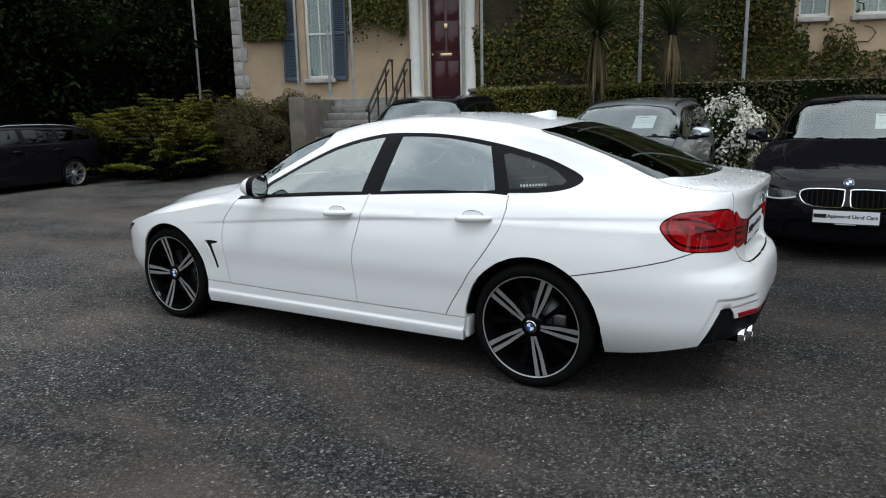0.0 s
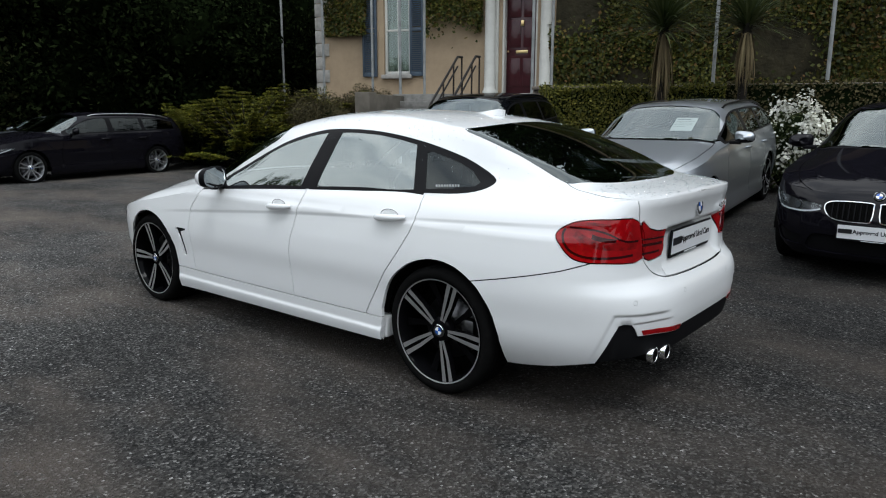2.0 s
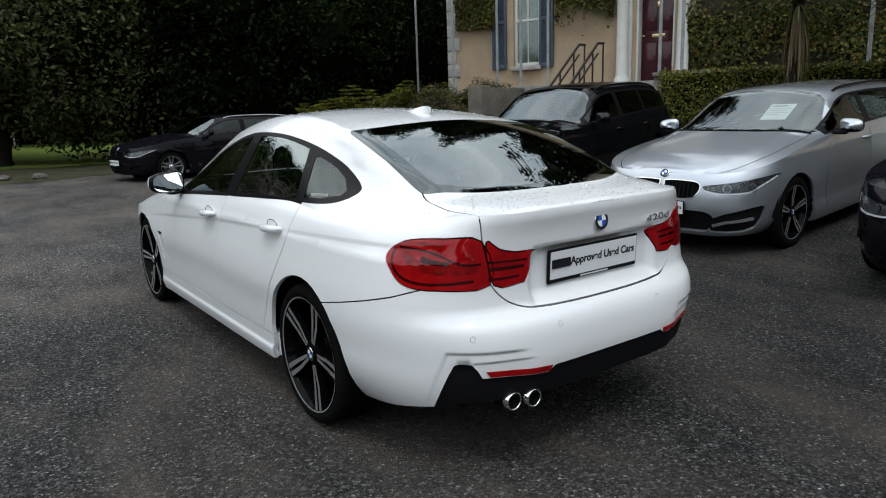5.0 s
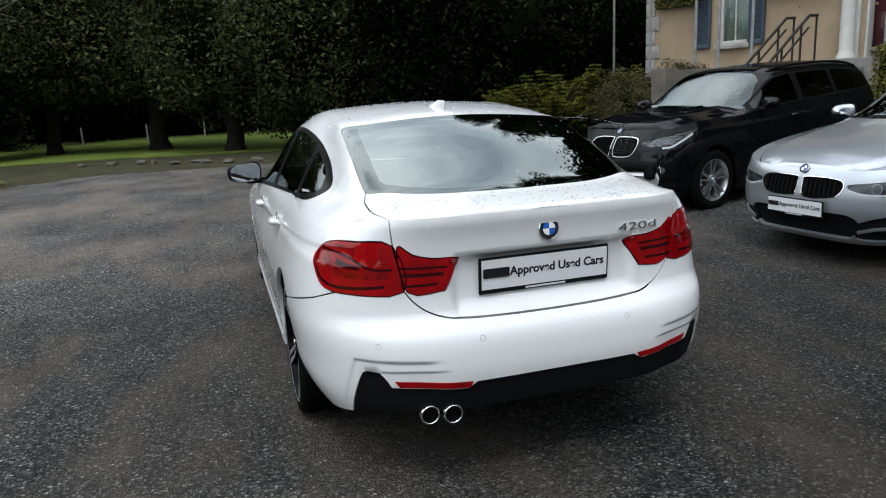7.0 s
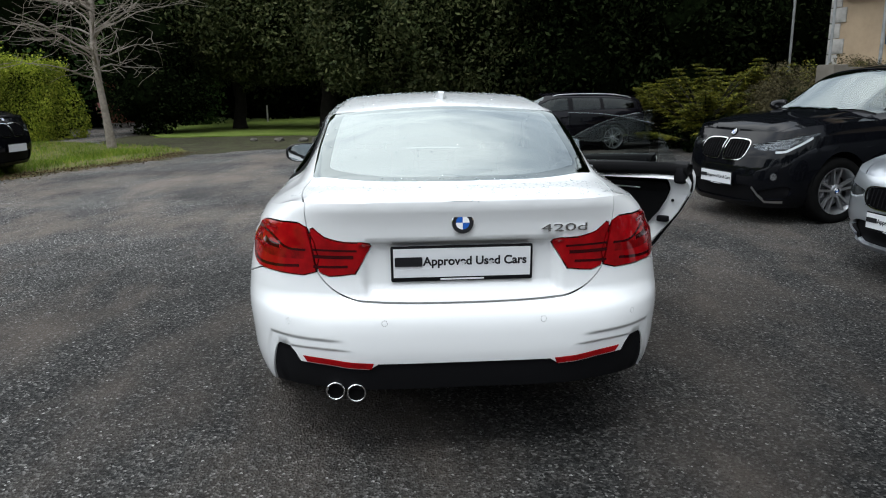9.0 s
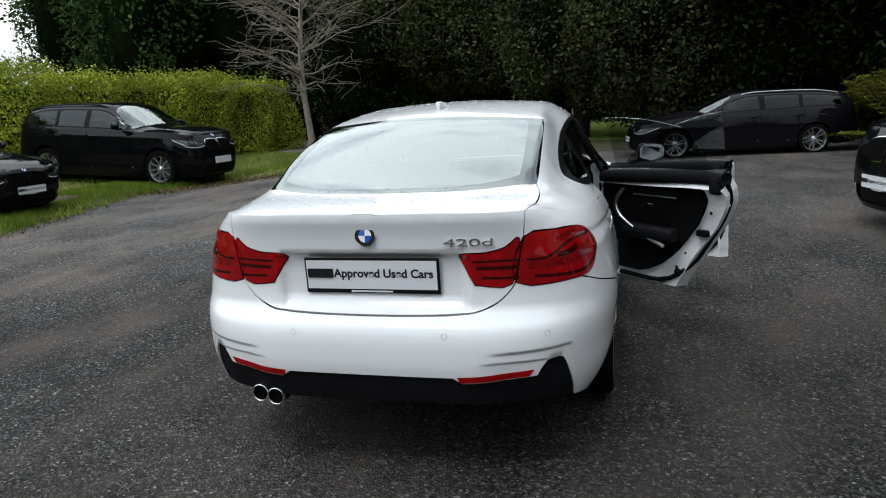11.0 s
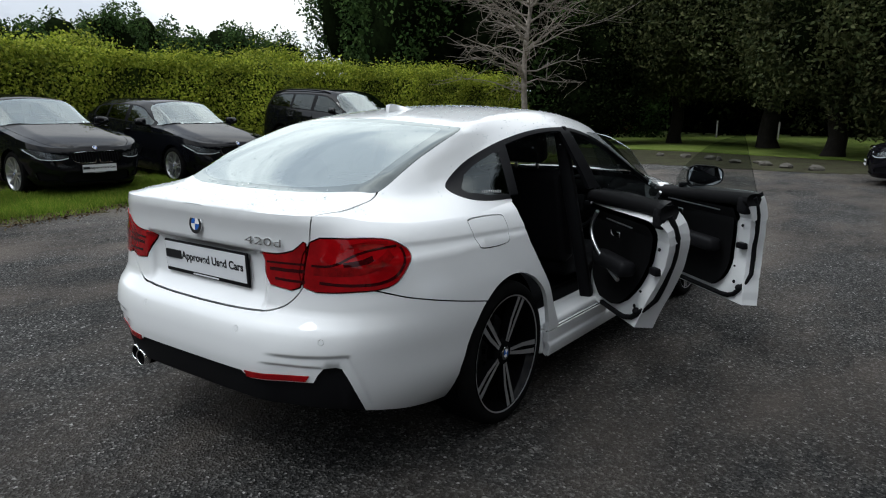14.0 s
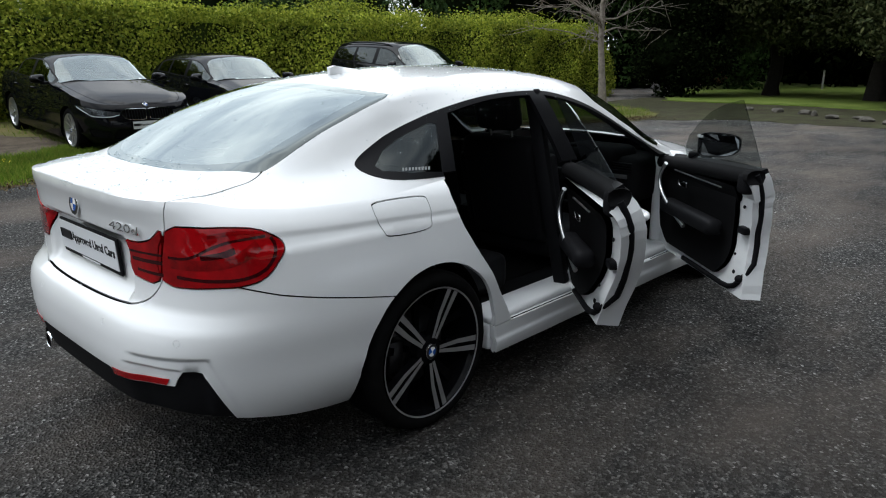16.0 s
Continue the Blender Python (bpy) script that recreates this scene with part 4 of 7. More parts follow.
    for y in (-.494, -.413):
        px = 2.397 if y < -.45 else 2.422
        vs, fs, fm = revolve([(.030, -.16), (.030, -.004), (.033, .0), (.037, -.003), (.037, -.03), (.036, -.16)], 28, mis=[1, 0, 0, 0, 1])
        part("tail_pipe", mesh("tail_pipe", vs, fs, [CHROME, GAP], fm), car, "chrome tail pipe", pose(px, y, .325, 0, 0, -90))
        vs, fs, _ = revolve([(.0, -.022), (.031, -.022)], 20)
        part("pipe_inside", mesh("pipe_inside", vs, fs, GAP), car, "", pose(px, y, .325, 0, 0, -90))
    # running gear
    for x, y, spin in ((1.405, -.885, 3), (1.405, .885, 28), (-1.405, -.875, 38), (-1.405, .875, 10)):
        wheel(car, x, y, .333, .272, "twin", spin)
        sgn = 1 if y > 0 else -1
        vs, fs = [], []
        for i in range(33):
            a = math.pi * i / 32
            for yy in (.60, .82):
                vs.append((x + (R + .004) * math.cos(a), sgn * yy, .335 + (R + .004) * math.sin(a)))
        fs = [(2 * i, 2 * i + 1, 2 * i + 3, 2 * i + 2) for i in range(32)]
        k = len(vs)
        fs.append(tuple(range(0, k, 2)))
        part("wheel_liner", mesh("wheel_liner", vs, fs, GAP), car)
    fl = bmesh.new()
    bm_box(fl, (-1.0, -.80, .20), (1.0, .80, .33), .01)
    bm_box(fl, (-2.05, -.55, .22), (2.12, .55, .36), .01)
    bm_box(fl, (-2.0, -.58, .30), (-.85, .58, .72), .01)
    bm_box(fl, (1.25, -.55, .30), (2.20, .55, .62), .01)
    part("underbody", from_bm("underbody", fl, GAP), car)
    # cabin
    for y in (-.38, .38):
        seat(car, -.02 if y < 0 else .0, y)
    rb = bmesh.new()
    bm_box(rb, (.62, -.66, .36), (1.20, .66, .55), .05, seg=3)
    m = pose(1.16, 0, .50, 0, 22, 0)
    bm_box(rb, (-.08, -.64, 0), (.08, .64, .58), .05, m, seg=3)
    part("rear_bench", from_bm("rear_bench", rb, LEATHER, True), car)
    for y in (-.40, .40):
        hb = bmesh.new()
        bm_box(hb, (-.05, y - .13, .56), (.05, y + .13, .70), .035, m, seg=3)
        part("rear_headrest", from_bm("rear_headrest", hb, LEATHER, True), car)
    sf = bmesh.new()
    bm_box(sf, (1.36, -.60, .96), (2.0, .60, .99), .01)
    part("parcel_shelf", from_bm("parcel_shelf", sf, CABIN), car)
    ds = bmesh.new()
    bm_box(ds, (-.98, -.72, .62), (-.52, .72, .90), .07, seg=4)
    bm_box(ds, (-.80, .16, .84), (-.50, .58, .955), .05, seg=3)
    bm_box(ds, (-.66, -.13, .36), (.15, .13, .62), .04)
    part("dashboard", from_bm("dashboard", ds, CABIN, True), car)
    tr = bmesh.new()
    bm_box(tr, (-.520, -.66, .775), (-.508, .66, .80), .004)
    part("dash_trim", from_bm("dash_trim", tr, SATIN, True), car, "satin aluminium dashboard trim")
    for y in (-.62, -.08, .08, .62):
        vb = bmesh.new()
        for k in range(4):
            bm_box(vb, (-.523, y - .065, .82 + k * .015), (-.511, y + .065, .826 + k * .015), .002)
        part("air_vent", from_bm("air_vent", vb, TRIM, True), car)
    pts = [(.0 + .0, .185 * math.cos(2 * math.pi * i / 28), .185 * math.sin(2 * math.pi * i / 28)) for i in range(29)]
    sw = tube("steering_wheel", pts, .015, LEATHER, car, 8)
    sw.matrix_basis = pose(-.36, .37, .80, 0, -24, 0)
    hubm = bmesh.new()
    bm_box(hubm, (-.02, -.07, -.06), (.02, .07, .06), .02)
    bm_box(hubm, (-.01, -.17, -.02), (.01, .17, .02), .008)
    part("wheel_boss", from_bm("wheel_boss", hubm, LEATHER, True), sw)
    # door opening jambs on the open flank
    jb_ = bmesh.new()
    bm_box(jb_, (-.76, .70, .325), (1.02, .865, .37), .02, seg=3)
    part("sill_plate", from_bm("sill_plate", jb_, JAMB, True), car, "white painted door sill")
    for q in (1, -1):
        se = bm_box(bmesh.new(), (.90, q * .82 - .045, .212), (1.030, q * .82 + .045, .335), .015, seg=3)
        part("sill_end", from_bm("sill_end", se, WHITE, True), car)
    aj = bmesh.new()
    bm_box(aj, (-.87, .70, .33), (-.76, .86, .93), .03, pose(0, 0, 0), seg=3)
    part("hinge_pillar", from_bm("hinge_pillar", aj, JAMB, True), car, "white painted hinge pillar")
    pl = bmesh.new()
    a, b = Vector((.40, .60, 1.33)), Vector((.36, .80, .36))
    bm_box(pl, (-.03, -.045, 0), (.04, .02, (a - b).length), .015, Matrix.Translation(b) @ (a - b).to_track_quat('Z', 'X').to_matrix().to_4x4() @ pose(0, 0, 0, 0, 0, 0))
    part("centre_pillar", from_bm("centre_pillar", pl, MATT, True), car, "black centre pillar")
    ft = bmesh.new()
    bm_box(ft, (-.75, -.72, .33), (1.0, .72, .345), 0)
    part("carpet", from_bm("carpet", ft, CABIN), car)
    door_mirror(car, -.40, -.945, 1.012, -1, WHITE, rot=30)
    fd = [c for c in car.children if c.name.startswith("open_door")][0]
    door_mirror(fd, -.40, .945, 1.012, 1, WHITE, at=(-.745, .80, 0), rot=-25)
    return car, sh


def handle(parent, sh, S, x, q, o=(0, 0, 0)):
    """A body-coloured pull handle over a shallow cup."""
    z = .868 + .02 * (x > .5)
    p = Vector(sh.low(S(x, .9) * q, z))
    pts = []
    for i in range(13):
        t = i / 12 * 2 - 1
        pts.append((p.x + t * .105 - o[0], p.y + q * (.030 * (1 - t ** 4) + .003) - o[1], z + .006 * t - o[2]))
    h = tube("handle", pts, [.010 + .009 * (1 - (i / 6 - 1) ** 4) for i in range(13)], WHITE, parent, 10)
    cup = bmesh.new()
    bmesh.ops.create_uvsphere(cup, u_segments=16, v_segments=8, radius=1, matrix=pose(p.x - .005 - o[0], p.y - o[1] - q * .002, z + .012 - o[2]) @ Matrix.Diagonal((.055, .005, .028, 1)))
    part("handle_cup", from_bm("handle_cup", cup, JAMB, True, 3), parent)
    # Thin black ring drawn for the shaded rim of the cup.
    ring = [(p.x - .005 + .062 * math.cos(a) - o[0], p.y + q * .003 - o[1], z + .010 + .031 * math.sin(a) - o[2]) for a in [2 * math.pi * i / 24 for i in range(25)]]
    tube("handle_seal", ring, .0016, GAP, parent, 5)
    return h


def inner_door(d, hx, o, nm):
    """Armrest, pull, latch, seal and trim strip on the inside of an open door."""
    fd = nm == "fdoor"
    x0, x1 = (-.70, .17) if fd else (.40, 1.02)
    y = .735
    T = lambda p: (p[0] - o[0], p[1] - o[1], p[2] - o[2])
    ar = bmesh.new()
    bm_box(ar, T((x0 + .18, y - .065, .62)), T((x1 - .06, y + .03, .70)), .03, seg=3)
    part("armrest", from_bm("armrest", ar, LEATHER, True), d)
    belt = lambda x: float(np.interp(x, [-.7, -.4, -.1, .4, .8, 1.1, 1.3], [.905, .93, .95, .98, 1.0, 1.012, 1.006]))
    xa, xb = (-.70, .352) if fd else (.372, 1.243)
    rv, rf = [], []
    for i in range(15):
        x = xa + (xb - xa) * i / 14
        for yy, zz in ((.728, -.055), (.716, -.034), (.719, -.006), (.736, .008), (.772, .012), (.798, .004), (.806, -.02), (.795, -.055)):
            rv.append(T((x, yy, belt(x) + zz)))
    for i in range(14):
        for j in range(8):
            rf.append((8 * i + j, 8 * i + (j + 1) % 8, 8 * i + 8 + (j + 1) % 8, 8 * i + 8 + j))
    rf += [tuple(range(8)), tuple(range(119, 111, -1))]
    part("door_rail", mesh("door_rail", rv, rf, CABIN), d, "soft black rail along the top of the door")
    pts = [T((x0 + .10 + .10 * (1 - math.sin(math.pi * t)) + .30 * t * t, y - .045 - .01 * math.sin(math.pi * t), .90 - .30 * t)) for t in [i / 12 for i in range(13)]]
    tube("pull_handle", pts, .011, SATIN, d, 8, "satin aluminium pull handle")
    st = bmesh.new()
    bm_box(st, T((x0 + .25, y - .018, .866)), T((x1 - .06, y - .008, .873)), .003)
    part("trim_strip", from_bm("trim_strip", st, SATIN, True), d)
    ln = bmesh.new()
    bm_box(ln, T((x0 + .34, y - .03, .80)), T((x0 + .45, y - .015, .83)), .006)
    part("door_release", from_bm("door_release", ln, CHROME, True), d)
    xe = (lambda z: np.interp(z, [.336, .452, .55, .662, .78, .86, .985], [.288, .279, .272, .277, .305, .325, .355])) if fd else \
         (lambda z: np.interp(z, [.336, .461, .601, .737, .86, .945, 1.015], [.90, .975, 1.065, 1.165, 1.235, 1.25, 1.238]))
    inner = lambda z: .912 - float(np.interp(z, [.33, .47, .6, .78, .89, .98, 1.02], [.018, .011, .0, .018, .043, .094, .142])) - .106
    run = [(xe(z) - .003, inner(z) + .046, z) for z in [.97 - i * .05 for i in range(10)]]
    run += [(xe(.47) - .012, inner(.47) + .022, .47), (xe(.43) - .036, inner(.43) + .004, .425), (xe(.40) - .075, inner(.40), .392), (xe(.37) - .13, inner(.37), .372)]
    run += [(xe(.36) - .19 - .06 * i, inner(.36), .366) for i in range(9 if fd else 5)]
    tube("door_seal", [T(p) for p in run], .014, MATT, d, 8, "black rubber door seal")
    for zz, rr in ((.80, .009), (.56, .007), (.47, .011)):
        sb = bmesh.new()
        bmesh.ops.create_uvsphere(sb, u_segments=10, v_segments=6, radius=1, matrix=pose(*T((xe(zz) - .055, .775, zz))) @ Matrix.Diagonal((rr, .006, rr, 1)))
        part("door_bolt", from_bm("door_bolt", sb, MATT, True, 3), d)
    la = bmesh.new()
    zl = .68
    bm_box(la, T((xe(zl) - .075, .775, zl - .016)), T((xe(zl) - .006, .83, zl + .020)), .008)
    part("latch", from_bm("latch", la, TRIM, True), d)
    cp = bmesh.new()
    zc = .93 if fd else .965
    bm_box(cp, T((xe(zc) - .085, .715, zc - .06)), T((xe(zc) - .008, .815, zc + .045)), .024, seg=3)
    part("seal_cap", from_bm("seal_cap", cp, MATT, True), d, "black rubber cap at the door corner")
    sq = bmesh.new()
    bmesh.ops.create_uvsphere(sq, u_segments=12, v_segments=8, radius=1, matrix=pose(*T((xe(.42) - .03, .79, .44))) @ Matrix.Diagonal((.02, .02, .02, 1)))
    part("rubber_plug", from_bm("rubber_plug", sq, MATT, True, 3), d)


saloon, SH = main_car()


def rain_drops(n, seed=17):
    """Beads of rain on the roof, boot and rear window."""
    rg = np.random.default_rng(seed)
    V, F = [], []
    while len(F) < n * 15:
        x = rg.uniform(.2, 2.42)
        y = rg.uniform(-.70, .70)
        if 1.36 < x < 2.10 and rg.uniform() < .93:
            continue
        if x < 1.36 and rg.uniform() < .5:
            continue
        ys = SH.section(x)[0]
        if abs(y) > ys[4] * .93:
            continue
        p = Vector(SH.top(x, y))
        a, b = Vector(SH.top(x + .01, y)) - p, Vector(SH.top(x, y + .01)) - p
        u = a.normalized()
        w = a.cross(b).normalized()
        t = w.cross(u)
        r = rg.uniform(.0022, .0058) * rg.uniform(.5, 1)
        k = len(V)
        for rr, hh in ((r, .0), (r * .7, r * .5)):
            for i in range(5):
                g = 2 * math.pi * i / 5 + rr * 90
                V.append(p + (u * math.cos(g) * 1.15 + t * math.sin(g)) * rr + w * (hh + .0006))
        for i in range(5):
            j = (i + 1) % 5
            F += [(k + i, k + j, k + 5 + j), (k + i, k + 5 + j, k + 5 + i)]
        k2 = len(V)
        V.append(p + w * (r * .62 + .0006))
        F += [(k + 5 + i, k + 5 + (i + 1) % 5, k2) for i in range(5)]
    tagged(part("rain_bead", mesh("rain_bead", V, F, RAIN), saloon), kind="stuff")


RAIN = glass_mat("rain_water", (.80, .82, .83), .8, .06)
rain_drops(3000)


def parked_car(kind, paint, label, m, scale=(1, 1, 1), wheel_r=0.33, design="vee", sheet=False, words=True, group="parked cars", nz=0.0, kh=1.12, front="plain"):
    """A parked car whose nose points along +x. kind: saloon, estate or hatch; front: plain, sport or rugged."""
    kx, ky, kz = scale
    side = ([.15, .19, .24, .33, .36, .47, .60, .70, .78, .84, .872, .89, .93, .98, 1.02, 1.06],
            [.06, .04, .012, .004, .017, .011, .000, .006, .018, .028, .033, .042, .058, .078, .10, .13])
    nose = ([.15, .25, .33, .45, .55, .62, .70, .76, .84], [.12, .045, .02, .0, .012, .03, .055, .09, .17])
    tail = ([.15, .3, .45, .6, .7, .85, 1.06], [.09, .02, .0, .02, .05, .06, .09])
    z0 = ([-2.5, -2.2, -1.6, -1.1, -.4, .1, .4, .7, .95, 1.3, 1.7, 2.0, 2.3], [1.02, 1.02, 1.015, 1.005, .99, .98, .97, .958, .945, .91, .85, .79, .725])
    st = [2.25, 2.05, 1.8, 1.5, 1.15, .95, .7, .4, .2, .05, -.4, -.8, -1.2, -1.6, -1.9, -2.15, -2.3, -2.5][::-1]
    front_c, front_3, front_2 = [.73, .82, .895, .95, 1.01, 1.045, 1.168, 1.312, 1.395, 1.42], [.725, .81, .88, .938, .995, 1.027, 1.138, 1.278, 1.358, 1.388], [.72, .785, .85, .905, .955, .98, 1.045, 1.168, 1.256, 1.30]
    rear_c, rear_3, rear_2 = {
        "saloon": ([1.43, 1.415, 1.345, 1.20, 1.10, 1.075, 1.06, 1.03], [1.398, 1.385, 1.315, 1.165, 1.08, 1.06, 1.045, 1.02], [1.33, 1.315, 1.235, 1.09, 1.04, 1.03, 1.02, 1.01]),
        "estate": ([1.437, 1.435, 1.425, 1.40, 1.375, 1.32, 1.22, 1.05], [1.405, 1.405, 1.40, 1.38, 1.35, 1.29, 1.18, 1.03], [1.335, 1.335, 1.325, 1.30, 1.25, 1.17, 1.09, 1.02]),
        "hatch": ([1.435, 1.428, 1.405, 1.375, 1.32, 1.22, 1.12, 1.04], [1.405, 1.40, 1.38, 1.345, 1.285, 1.18, 1.08, 1.02], [1.335, 1.33, 1.30, 1.25, 1.17, 1.09, 1.03, 1.01])}[kind]
    yc3 = [.45, .5, .52, .54, .55, .56, .56, .53, .50, .48, .46, .46, .47, .47, .47, .46, .44, .4][::-1]
    yc2 = [.62, .68, .73, .765, .785, .80, .79, .72, .665, .65, .64, .64, .64, .65, .65, .65, .62, .55][::-1]
    cen, l3, l2 = (front_c + rear_c)[::-1], (front_3 + rear_3)[::-1], (front_2 + rear_2)[::-1]
    up = lambda xs, zs: [z + nz * ease((x - .8) / 1.1) for x, z in zip(xs, zs)]
    z0 = (z0[0], up(*z0))
    cen, l3, l2 = up(st, cen), up(st, l3), up(st, l2)
    sh = Shell((2.24, -2.42), (1.2, -1.3), (3.5, 4.0), 0.905, side, nose, tail, z0, (st, cen), (st, yc2, l2), (st, yc3, l3), cowl=.95)
    S = sh.s_of
    car = thing("parked_car", label, "car", m, group)
    k = (kx, ky, kz)
    lift = wheel_r - .333 * kz
    R = 0.365
    dom = sh.low_domain([(1.405, .335, R), (-1.405, .335, R)], pchip([-2.5, -1.7, -1, 1, 1.7, 2.3], [.26, .2, .18, .18, .19, .20]), 0.05)
    lines, regions = [], []
    f0 = [(.66, .92), (.74, .80), (.80, .65), (.79, .45), (.77, .30)]
    f1 = [(-.34, .965), (-.30, .8), (-.27, .6), (-.28, .30)]
    f2 = [(-1.2, .99), (-1.2, .85), (-1.03, .6), (-.9, .42), (-.88, .30)]
    for ln in (f0, f1, f2):
        p = [(S(x, .9), z) for x, z in ln]
        lines += [ribbon(p, .008), ribbon([(-a, b) for a, b in p], .008)]
    for q in (1, -1):
        g = lambda pts: [(q * a, b) for a, b in pts]
        kid = smooth_line([(.02 + (a - .02) * 1.22, .622 + (b - .622) * kh + nz) for a, b in ((.026, .570), (.020, .665), (.042, .694), (.26, .692), (.325, .660), (.305, .592), (.23, .552), (.06, .547))], 3, True)
        inner = [(.207 + (a - .207) * .955, .621 + nz + (b - nz - .621) * .93) for a, b in kid]
        regions.append(("grille" + str(q), g(inner)))
        regions.append(("kidney" + str(q), g(kid)))
        a0, a1, a2 = S(2.13, .48), S(1.95, .72), S(1.72, .86)
        rug = front == "rugged"
        lens = smooth_line([(a + .02 * rug, b + .02 + nz + rug * (.022 - .28 * (b - .63) + .05 * (a - a0))) for a, b in ((a0 - .06, .602), (a0 - .08, .640), (a0 + .10, .662), (a1, .695), (a2, .722), (a2 + .02, .70), (a1 + .05, .615), (a1 - .05, .572), (a0 + .08, .565))], 3, True)
        strip = [(a1 - .13, .617 + nz), (a1 - .03, .622 + nz), (a1 + .05, .650 + nz), (a2 - .02, .736 + nz)] if rug else \
                [(a0 - .08, .622 + nz), (a0 + .06, .594 + nz), (a1 - .06, .600 + nz), (a1 + .04, .640 + nz), (a2 - .02, .722 + nz)]
        regions.append(("drl" + str(q), g(ribbon(smooth_line(strip, 3), .020 if rug else .013))))
        for c0 in (a0 + .13, a1 - .01):
            regions.append(("ring" + str(q), ring2(q * c0, .640 + nz + .022 * rug, .022 if rug else .030)))
            regions.append(("halo" + str(q), ring2(q * c0, .640 + nz + .022 * rug, .027 if rug else .042)))
        regions.append(("lamp" + str(q), g(lens)))
        if front == "sport":
            regions.append(("blade" + str(q), g(ribbon([(S(2.19, .50), .300), (S(2.12, .60), .335), (S(1.95, .75), .36)], .022))))
            regions.append(("fog" + str(q), g(smooth_line([(S(2.20, .48), .245), (S(2.19, .50), .375), (S(2.05, .68), .445), (S(1.90, .79), .475), (S(1.87, .81), .44), (S(1.93, .77), .27), (S(2.08, .64), .235)], 2, True))))
        else:
            regions.append(("fog" + str(q), g([(S(2.14, .55), .29), (S(2.14, .55), .37), (S(1.98, .72), .42), (S(1.93, .76), .40), (S(1.95, .74), .29)])))
        if rug:
            c0 = S(2.05, .66)
            regions.insert(0, ("foglamp" + str(q), ring2(q * c0, .505, .033)))
            regions.insert(0, ("blade" + str(q), g(ribbon([(.50, .40), (.57, .32), (.64, .262), (S(1.98, .72), .262)], .022))))
        regions += [("fdoor" + str(q), g([(S(x, .9), z) for x, z in [(.66, 1.1)] + f0 + f1[::-1] + [(-.34, 1.1)]]))]
        regions += [("rdoor" + str(q), g([(S(x, .9), z) for x, z in [(-.34, 1.1)] + f1 + f2[::-1] + [(-1.2, 1.1)]]))]
    regions.insert(0, ("lip", [(-.62, .235), (-.50, .215), (.50, .215), (.62, .235), (.5, .235), (-.5, .235)]))
    regions.append(("intake", smooth_line([(-.52, .27), (-.47, .40), (-.3, .415), (.3, .415), (.47, .40), (.52, .27), (.3, .25), (-.3, .25)] if front != "sport" else
                                          [(-.44, .24), (-.52, .36), (-.46, .425), (-.3, .44), (.3, .44), (.46, .425), (.52, .36), (.44, .24), (.2, .228), (-.2, .228)], 3, True)))
    regions = [("gap", r) for r in lines] + regions
    fs = S(1.80, .87)
    regions.append(("bumper", [(-fs, .1), (-fs, .60), (-S(2.1, .5), .70 + nz), (-.3, .71 + nz), (.3, .71 + nz), (S(2.1, .5), .70 + nz), (fs, .60), (fs, .1)]))
    sk = skins(sh.low, dom, regions, 0.06)
    regs = []
    xs_end = {"saloon": -1.52, "estate": -2.05, "hatch": -1.75}[kind]
    xs = list(np.linspace(xs_end, .70, 22))
    lo = [(x, sh.z0(x) + .012) for x in xs]
    hi = [(x, max(sh.z2(x) - .012, sh.z0(x) + .03)) for x in xs][::-1]
    xy = lambda pts: [(x, sh.y_of(x, z)) for x, z in pts]
    for q in (1, -1):
        mr = lambda pts: [(x, q * y) for x, y in pts]
        for nm, xa, xb in (("fpane", -.30, .60), ("rpane", -1.10, -.42), ("qpane", xs_end + .1, -1.18)):
            X = np.linspace(xa, xb, 9)
            pts = [(x, sh.z0(x) + .03) for x in X] + [(x, max(sh.z2(x) - .032, sh.z0(x) + .045)) for x in X[::-1]]
            regs.append((nm + str(q), mr(xy(pts))))
        regs.append(("dlo" + str(q), mr(xy(lo + hi))))
    full = lambda pts: pts + [(x, -y) for x, y in pts[::-1]][1:-1]
    regs.append(("screen", full([(.985, 0), (.96, .3), (.90, .57), (.80, .735), (.70, .765), (.50, .705), (.27, .632), (.235, .58), (.215, .3), (.21, 0)])))
    regs.append(("cowl", full([(1.04, 0), (1.02, .3), (.95, .58), (.84, .76), (.80, .735), (.90, .57), (.96, .3), (.985, 0)])))
    bl = smooth_line([(2.16, .45), (1.95, .64), (1.6, .735), (1.2, .75), (.86, .74)], 3)
    for q in (1, -1):
        regs.insert(0, ("gap", [(x, q * y) for x, y in ribbon(bl, .008)]))
    regs.append(("bonnet", full([(2.5, 0), (2.5, .45)] + bl + [(.95, .58), (1.03, .3), (1.04, 0)])))
    tp = skins(sh.top, sh.top_domain(0.04), regs, 0.045)
    Z = Matrix.Translation((0, 0, lift)) @ Matrix.Diagonal((kx, ky, kz, 1))

    def put(name, sks, material, rim=0.015, out=0.0, label="", parent=None, **kw):
        me = panel(name, [s for s in sks if s], material, rim, out, **kw)
        if me is None:
            return None
        me.transform(Z)
        return part(name, me, parent or car, label)
    G, H = (lambda *n: [sk.get(x) for x in n]), (lambda *n: [tp.get(x) for x in n])
    put("body_shell", G("rest") + H("rest"), paint, 0.02)
    tagged(put("shut_line", G("gap") + H("gap"), GAP, 0, -0.008), kind="stuff")
    put("bonnet", H("bonnet"), paint)
    bumper = put("front_bumper", G("bumper", "lip"), paint, 0.03)
    put("lower_intake", G("intake"), MATT, 0.03, -0.03, "black lower air intake")
    put("cowl", H("cowl"), MATT, 0.01, -0.01)
